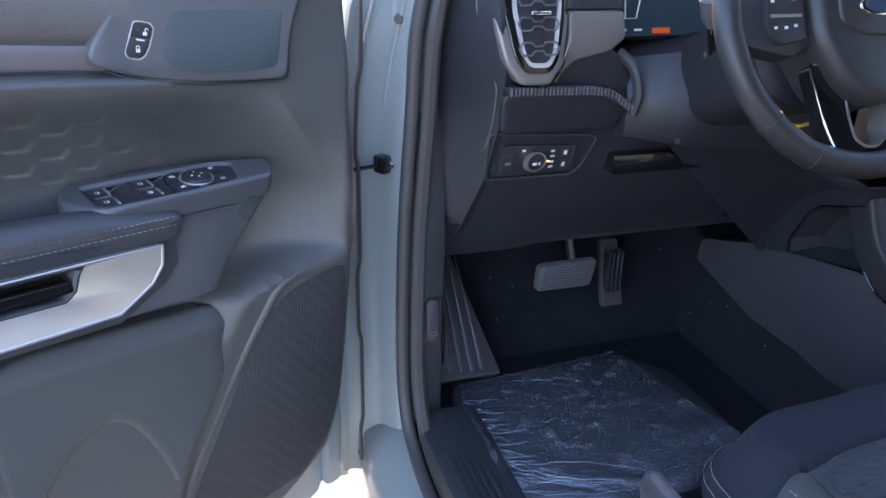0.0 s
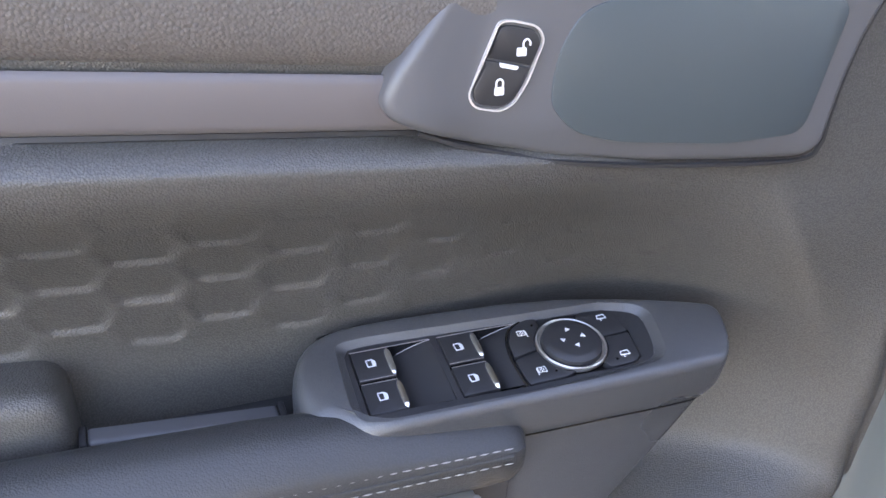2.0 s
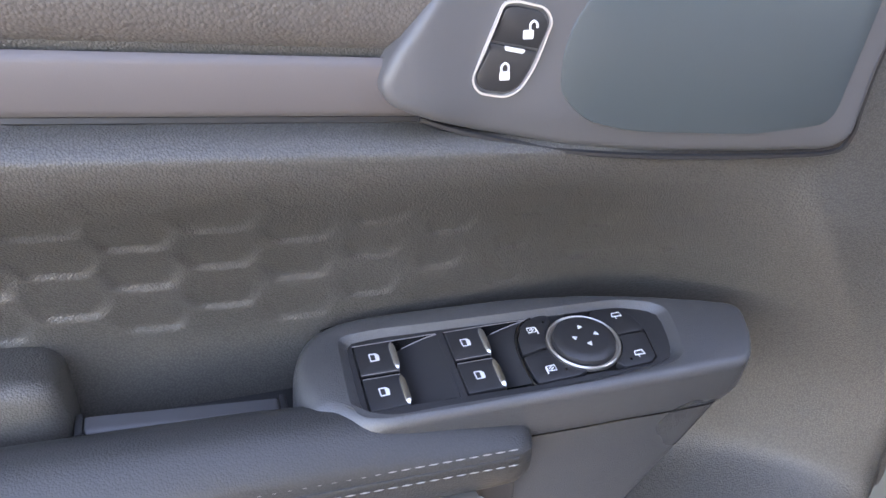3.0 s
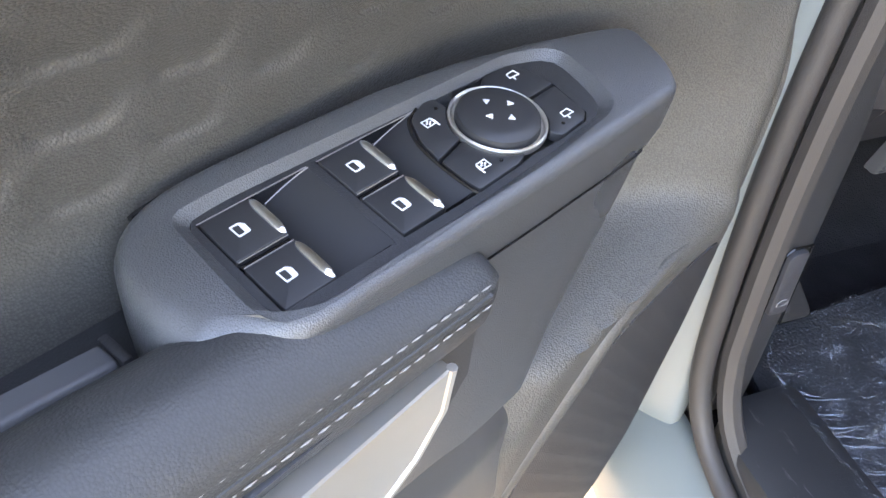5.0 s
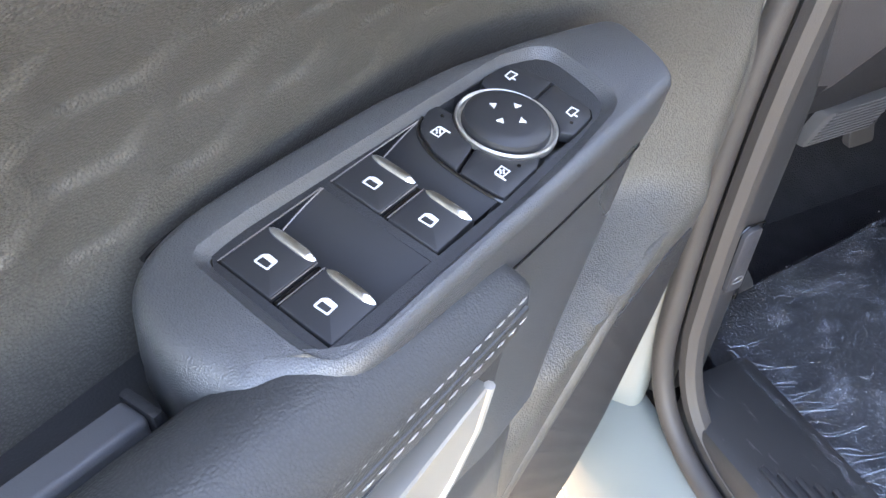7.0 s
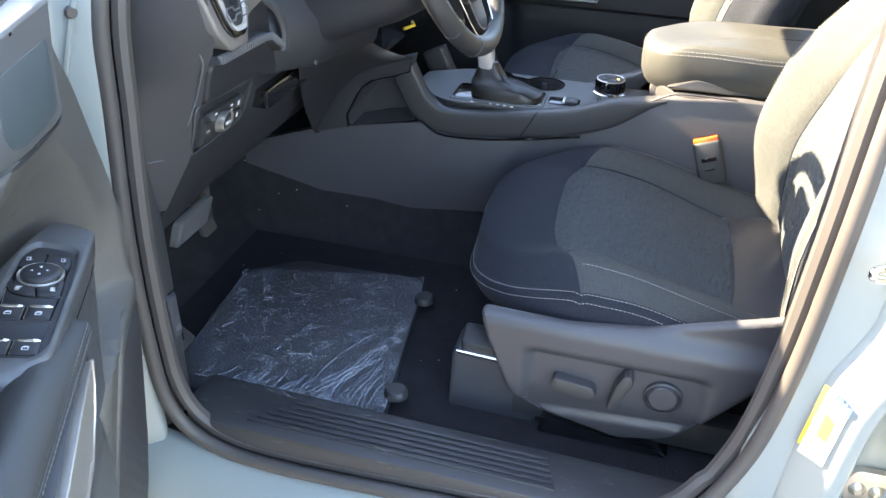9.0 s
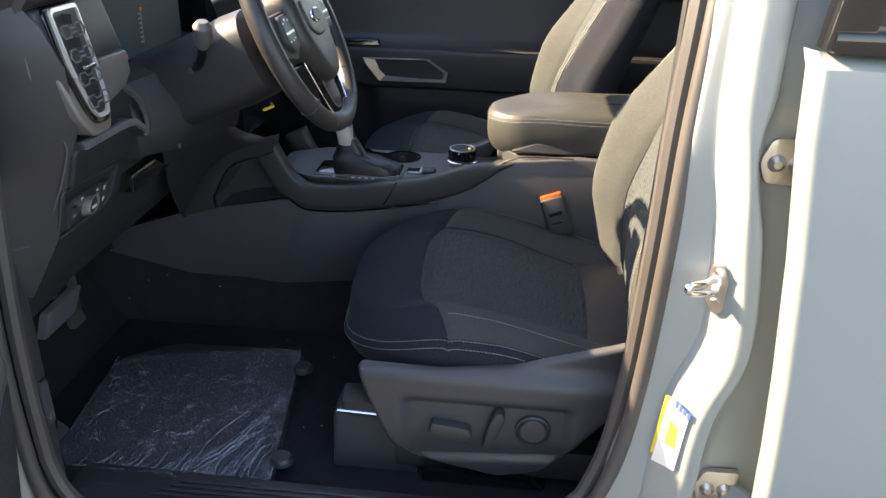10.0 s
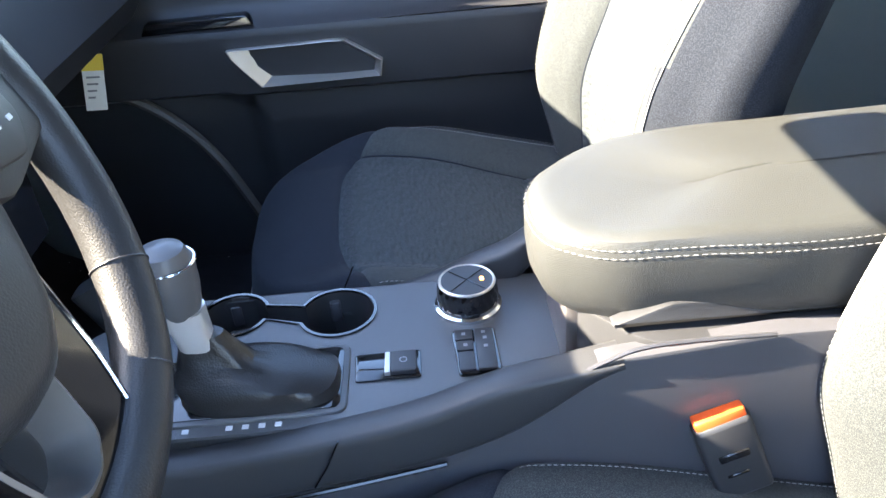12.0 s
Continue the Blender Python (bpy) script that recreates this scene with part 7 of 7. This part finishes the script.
def seat_shield():
    """Outer plastic shield of the driver's seat, with its power switches."""
    def SH(a, b, d):
        return Vector((0.600 - 0.885 - d - 0.018 * smooth((1.0 - b) / 0.04) + 0.03 * smooth((0.86 - b) / 0.12), a, b))
    OUT = rounded([(0.655, 0.982), (0.640, 0.93), (0.600, 0.835), (0.560, 0.80), (0.42, 0.762), (0.35, 0.785), (0.30, 0.85), (0.20, 0.98), (0.15, 1.06), (0.16, 1.075), (0.25, 1.040), (0.40, 0.992), (0.52, 0.980)], 0.014, 4)
    bm = prism(OUT, YZ, 0.0, 0.012, 0.008, 3)
    for q in spread(0.16, 0.65, 62):
        bmesh.ops.bisect_plane(bm, geom=bm.verts[:] + bm.edges[:] + bm.faces[:], plane_co=(0, q, 0), plane_no=(0, 1, 0))
    for q in spread(0.77, 1.07, 50):
        bmesh.ops.bisect_plane(bm, geom=bm.verts[:] + bm.edges[:] + bm.faces[:], plane_co=(0, 0, q), plane_no=(0, 0, 1))
    for v in bm.verts:
        a, b, d = v.co.y, v.co.z, v.co.x
        dish = 0.013 * smooth((0.585 - a) / 0.02) * smooth((a - 0.30) / 0.02) * smooth((0.935 - b) / 0.02) * smooth((b - 0.80 - 0.1 * (0.45 - a)) / 0.02)
        v.co = SH(a, b, d - (dish if d > 0.005 else 0))
    sh = part("side_shield", bm, plastic_grey, driver, "charcoal plastic seat shield with power switches")
    part("slide_switch", prism(rounded([(0.535, 0.872), (0.528, 0.858), (0.475, 0.854), (0.463, 0.868), (0.470, 0.882), (0.53, 0.889)], 0.005), SH, -0.004, 0.018, 0.004), plastic, sh, "slim seat slide switch")
    part("recline_switch", prism(rounded([(0.447, 0.848), (0.436, 0.845), (0.412, 0.905), (0.416, 0.920), (0.427, 0.920), (0.437, 0.900)], 0.005), SH, -0.004, 0.022, 0.004), plastic, sh, "upright recline switch")
    part("lumbar_ring", lathe([(0.029, 0.0), (0.029, 0.006), (0.026, 0.008), (0.0245, 0.004)], lambda x, y, h: SH(0.366 + x, 0.880 + y, h), 32), plastic, sh)
    part("lumbar_button", lathe([(0.0, 0.0085), (0.020, 0.0080), (0.024, 0.004), (0.0245, 0.0)], lambda x, y, h: SH(0.366 + x, 0.880 + y, h), 32), plastic_grey, sh, "round lumbar button")


seat_shield()
part("front_riser", prism(rounded([(0.712, 0.70), (0.708, 0.842), (0.70, 0.852), (0.566, 0.842), (0.556, 0.70)], 0.008), YZ, -0.187, -0.252, 0.006), plastic_grey, driver, "square plastic riser cover")
part("riser_cap", prism(rounded([(-0.253, 0.575), (-0.253, 0.695), (-0.192, 0.70), (-0.192, 0.575)], 0.012), XY, 0.84, 0.868, 0.006), plastic, driver)
part("riser_trim", tube([(-0.255, 0.70, 0.850), (-0.255, 0.64, 0.848), (-0.255, 0.575, 0.846)], 0.003, 6), chrome, driver)
part("rear_rail_cover", prism(rounded([(0.55, 0.735), (0.545, 0.762), (0.36, 0.745), (0.33, 0.725), (0.36, 0.71), (0.55, 0.705)], 0.006), YZ, -0.227, -0.272, 0.006), gloss_black, driver)

# ---- floor mat under clear film, pedals, small things ----
mat_out = rounded([(0.525, 1.195), (0.875, 1.225), (0.955, 1.13), (0.965, 0.85), (0.512, 0.795), (0.505, 1.10)], 0.03, 4)
fm = thing("floor_mat", "dusty black rubber floor mat under clear plastic film", "floor mat")
part("mat", prism(mat_out, XY, 0.728, 0.752, 0.006), mat_rubber, fm)
film_mat = bpy.data.materials.new("clear wrinkled film with painted highlights")
film_mat.use_nodes = True
nt = film_mat.node_tree
b = nt.nodes["Principled BSDF"]
b.inputs["Base Color"].default_value = (0.80, 0.86, 0.94, 1)
b.inputs["Roughness"].default_value = 0.22
b.inputs["Specular IOR Level"].default_value = 0.7
co = nt.nodes.new("ShaderNodeTexCoord")
n1 = nt.nodes.new("ShaderNodeTexNoise")
n1.inputs["Scale"].default_value = 24.0
n1.inputs["Detail"].default_value = 7
n1.inputs["Roughness"].default_value = 0.68
nt.links.new(co.outputs["Object"], n1.inputs["Vector"])
# Milky patches in the opacity stand in for the film's highlights.
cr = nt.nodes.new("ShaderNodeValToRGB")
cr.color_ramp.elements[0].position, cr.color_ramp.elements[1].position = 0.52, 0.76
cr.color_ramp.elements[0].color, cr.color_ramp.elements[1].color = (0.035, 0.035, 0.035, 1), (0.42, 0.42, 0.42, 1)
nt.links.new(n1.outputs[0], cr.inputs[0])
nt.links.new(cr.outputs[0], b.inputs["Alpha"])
n2 = nt.nodes.new("ShaderNodeTexNoise")
n2.inputs["Scale"].default_value = 45.0
n2.inputs["Detail"].default_value = 6
nt.links.new(co.outputs["Object"], n2.inputs["Vector"])
bp = nt.nodes.new("ShaderNodeBump")
bp.inputs["Strength"].default_value = 0.8
bp.inputs["Distance"].default_value = 0.01
nt.links.new(n2.outputs[0], bp.inputs["Height"])
nt.links.new(bp.outputs[0], b.inputs["Normal"])


def film_point(s, t):
    """Film over the mat: s across from the sill, t from the rear edge forward."""
    x = (0.512 + (0.965 - 0.512) * s) * (1 - t) + (0.522 + (0.880 - 0.522) * s) * t
    y = (0.795 + (0.852 - 0.795) * s) * (1 - t) + (1.190 + (1.225 - 1.190) * s) * t
    z = 0.756 + 0.010 * noise.noise(Vector((x * 9, y * 9, 0))) ** 2
    pleat = smooth((0.45 - s) / 0.4) * smooth((0.8 - t) / 0.5)
    z += 0.0065 * pleat * (0.5 + 0.5 * math.sin((y * 190 - s * 30) + 3 * noise.noise(Vector((x * 14, y * 5, 2)))))
    z += 0.0022 * noise.noise(Vector((x * 60, y * 45, 5)))
    z += 0.016 * smooth((0.06 - s) / 0.06)
    return Vector((x, y, z))


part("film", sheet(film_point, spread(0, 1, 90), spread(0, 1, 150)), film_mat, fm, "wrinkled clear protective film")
# Raised folds of the film, coloured pale to carry their glints.
fold_mat = material("film fold with painted glint", (0.55, 0.62, 0.72), 0.3, vary=0.2, coarse=60)
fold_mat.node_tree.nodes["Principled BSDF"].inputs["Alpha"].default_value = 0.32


def film_fold(s0, t0, s1, t1, bend, r):
    pts = []
    for q in spread(0, 1, 12):
        w = bend * math.sin(math.pi * q)
        pts.append(film_point(min(1, max(0, s0 + (s1 - s0) * q + w * 0.4)), min(1, max(0, t0 + (t1 - t0) * q + w))) + Vector((0, 0, 0.0012)))
    return tube(pts, [r * (0.25 + 0.75 * math.sin(math.pi * (0.08 + 0.84 * q))) for q in spread(0, 1, 12)], 5)


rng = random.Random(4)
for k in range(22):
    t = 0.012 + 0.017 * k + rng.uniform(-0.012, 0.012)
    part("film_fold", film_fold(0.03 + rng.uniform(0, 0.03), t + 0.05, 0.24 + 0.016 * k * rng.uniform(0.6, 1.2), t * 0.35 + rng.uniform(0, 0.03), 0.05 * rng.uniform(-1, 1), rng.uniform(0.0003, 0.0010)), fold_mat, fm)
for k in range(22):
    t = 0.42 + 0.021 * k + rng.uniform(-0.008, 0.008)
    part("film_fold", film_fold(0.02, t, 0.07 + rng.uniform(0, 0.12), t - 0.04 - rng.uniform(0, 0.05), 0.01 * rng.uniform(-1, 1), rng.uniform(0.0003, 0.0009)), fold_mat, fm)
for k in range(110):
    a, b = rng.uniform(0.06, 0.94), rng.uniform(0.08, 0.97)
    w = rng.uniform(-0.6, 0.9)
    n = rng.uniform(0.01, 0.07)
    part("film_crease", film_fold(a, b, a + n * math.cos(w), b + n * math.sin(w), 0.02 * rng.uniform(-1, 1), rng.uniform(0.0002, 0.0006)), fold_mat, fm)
part("mat_clip", lathe([(0.0, 0.766), (0.016, 0.766), (0.020, 0.760), (0.020, 0.752)], lambda a, b, h: Vector((0.60 + a, 0.795 + b, h)), 24), plastic, fm)
part("mat_clip", lathe([(0.0, 0.766), (0.016, 0.766), (0.020, 0.760), (0.020, 0.752)], lambda a, b, h: Vector((0.885 + a, 0.83 + b, h)), 24), plastic, fm)


def PED(a, b, d):
    return Vector((a, 1.270 - 0.35 * (0.905 - b) * -1 - d, b))


brake = thing("brake_pedal", "black ribbed rubber brake pedal", "pedal")
bp_out = rounded([(0.722, 0.880), (0.715, 0.945), (0.835, 0.948), (0.838, 0.880)], 0.012, 4)
part("pad", prism(bp_out, PED, -0.012, 0.004, 0.004), pedal_rubber, brake)
for i in range(9):
    zz = 0.8865 + i * 0.0068
    part("rib", prism(rounded([(0.728, zz), (0.728, zz + 0.0034), (0.830, zz + 0.0034), (0.830, zz)], 0.001, 2), PED, 0.003, 0.0065, 0.0008), pedal_rubber, brake)
part("arm", tube([(0.80, 1.29, 0.93), (0.81, 1.36, 1.02), (0.81, 1.40, 1.15)], 0.008, 8), steel, brake)
acc = thing("accelerator_pedal", "black ribbed plastic accelerator pedal", "pedal")
part("pad", prism(rounded([(0.895, 0.80), (0.905, 0.93), (0.945, 0.93), (0.945, 0.80)], 0.008), lambda a, b, d: Vector((a, 1.34 + 0.4 * (b - 0.85) - d, b)), -0.012, 0.0, 0.003), rubber, acc)
for i in range(4):
    part("rib", box(0.903 + i * 0.010, 0.908 + i * 0.010, 1.325, 1.345, 0.83, 0.92, 0.001, 1), plastic, acc)
rest = thing("foot_rest", "ribbed black plastic foot rest beside the kick panel", "foot rest")
fr_fn = lambda a, b, d: Vector((a, 1.19 + 0.75 * (b - 0.765), b)) + Vector((0, -0.8, 0.6)) * d
part("plate", prism(rounded([(0.495, 0.765), (0.495, 0.96), (0.56, 0.965), (0.625, 0.765)], 0.01), fr_fn, -0.04, 0.0, 0.003), plastic, rest)
for i in range(5):
    x = 0.503 + i * 0.020
    part("rib", prism(rounded([(x, 0.775), (x - 0.004 * i + 0.004, 0.95), (x + 0.009 - 0.006 * i + 0.004, 0.95), (x + 0.010, 0.775)], 0.003, 2), fr_fn, -0.002, 0.005, 0.002), plastic_grey, rest)
lever = thing("fuel_flap_lever", "small black release lever on the kick panel", "release lever")
part("surround", prism(rounded([(1.128, 0.845), (1.128, 0.935), (1.165, 0.955), (1.180, 0.95), (1.180, 0.845)], 0.006), YZ, 0.48, 0.4915, 0.003), gloss_black, lever)
part("paddle", prism(rounded([(1.134, 0.850), (1.134, 0.928), (1.170, 0.942), (1.172, 0.850)], 0.006), YZ, 0.488, 0.497, 0.003), plastic, lever)
part("mark", prism(rounded([(1.148, 0.866), (1.148, 0.874), (1.160, 0.876), (1.160, 0.866)], 0.002), YZ, 0.4965, 0.4975), white_print, lever)

# seat belt buckle beside the console
buckle = thing("seat_belt_buckle", "black seat belt buckle with a red push button", "seat belt buckle", pose(1.112, 0.318, 1.02, -20, 8, 0))
part("case", box(-0.013, 0.013, -0.026, 0.026, -0.02, 0.066, 0.006, 3), plastic, buckle)
part("button", box(-0.010, 0.010, -0.023, 0.023, 0.050, 0.0735, 0.003, 2), red_plastic, buckle, "red release button")
part("slot", box(-0.0145, -0.012, -0.014, 0.014, 0.026, 0.034, 0.001, 1), gloss_black, buckle)
part("slot", box(-0.0145, -0.012, -0.008, 0.012, 0.008, 0.011, 0.0008, 1), gloss_black, buckle)
part("stalk", tube([(0, 0, -0.015), (0, 0.004, -0.06), (0, 0.008, -0.12)], 0.011, 8, squash=0.5), plastic, buckle)

# passenger door, closed
pdoor = thing("passenger_door", "closed passenger door with dark trim and silver handle", "car door")


def pd_x(y, z):
    n = table(z, [(0.70, -0.02), (0.95, -0.03), (1.05, -0.045), (1.085, -0.045), (1.10, -0.075), (1.21, -0.085), (1.225, -0.06), (1.25, -0.04), (1.38, -0.03), (1.40, -0.05), (1.46, -0.045), (1.50, -0.02)])
    if z < 1.10:
        n += 0.02 * smooth((y - 0.86) / 0.04) * smooth((1.08 - z + 0.6 * (y - 0.86)) / 0.05)
    return 2.045 + n


# The cab's shade on this panel is in its darker colour.
part("trim_panel", sheet(lambda y, z: Vector((pd_x(y, z), y, z)), spread(-0.1, 1.30, 120), spread(0.72, 1.50, 110)), shaded_far_trim, pdoor, "black passenger door trim, darkened for its shade")
PB_O = [(0.902, 1.184), (0.896, 1.168), (0.854, 1.116), (0.645, 1.119), (0.640, 1.147), (0.700, 1.187), (0.730, 1.188)]
PB_I = [(0.828, 1.176), (0.828, 1.160), (0.826, 1.136), (0.662, 1.128), (0.660, 1.142), (0.712, 1.178), (0.730, 1.180)]
pb = part("handle_bezel", bezel_ring(PB_O, PB_I, YZ, 1.985, 1.950, 1.974), silver, pdoor, "bright silver handle surround")
part("handle_cup", prism(PB_I, YZ, 1.985, 1.976), gloss_black, pb)
part("handle_lever", prism(rounded([(0.824, 1.142), (0.824, 1.168), (0.732, 1.170), (0.732, 1.142)], 0.004), YZ, 1.98, 1.966, 0.003), gloss_black, pb)
part("switch_plate", prism(rounded([(1.04, 1.215), (1.03, 1.235), (0.86, 1.238), (0.85, 1.22)], 0.004), YZ, 1.99, 1.965, 0.003), gloss_black, pdoor)
part("trim_seam", tube([(pd_x(y, 1.215) - 0.001, y, 1.215 - 0.01 * (y - 0.5)) for y in spread(-0.1, 0.95, 30)], 0.0012, 5), gloss_black, pdoor)
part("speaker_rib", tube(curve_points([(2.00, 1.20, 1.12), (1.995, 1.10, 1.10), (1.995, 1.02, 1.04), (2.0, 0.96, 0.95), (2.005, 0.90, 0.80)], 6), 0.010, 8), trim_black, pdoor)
part("door_upper", box(2.00, 2.05, -0.1, 1.2, 1.48, 1.50, 0.005), plastic, pdoor)
pw = part("window_pane", prism([(1.15, 1.48), (0.75, 1.85), (-0.1, 1.87), (-0.1, 1.48)], YZ, 2.030, 2.026), glass, pdoor)
pw.visible_shadow = False

# paper tag hanging from the far side of the dash
tag = thing("hang_tag", "white and yellow paper tag on a loop", "tag", pose(1.86, 1.095, 1.180, 0, 10, -67))
part("card", box(-0.016, 0.016, -0.0006, 0.0006, -0.045, 0.045), white_card, tag)
part("header", box(-0.0165, 0.0165, -0.0012, 0.0012, 0.020, 0.046), yellow_card, tag)
part("loop", tube([(0.0, 0, 0.044), (-0.004, 0, 0.06), (-0.010, 0, 0.095)], 0.005, 6, squash=0.2), white_card, tag)
for k in range(4):
    part("text_bar", box(-0.011, 0.009 - 0.003 * k, -0.0011, -0.0005, 0.008 - 0.011 * k, 0.011 - 0.011 * k), grey_print, tag)
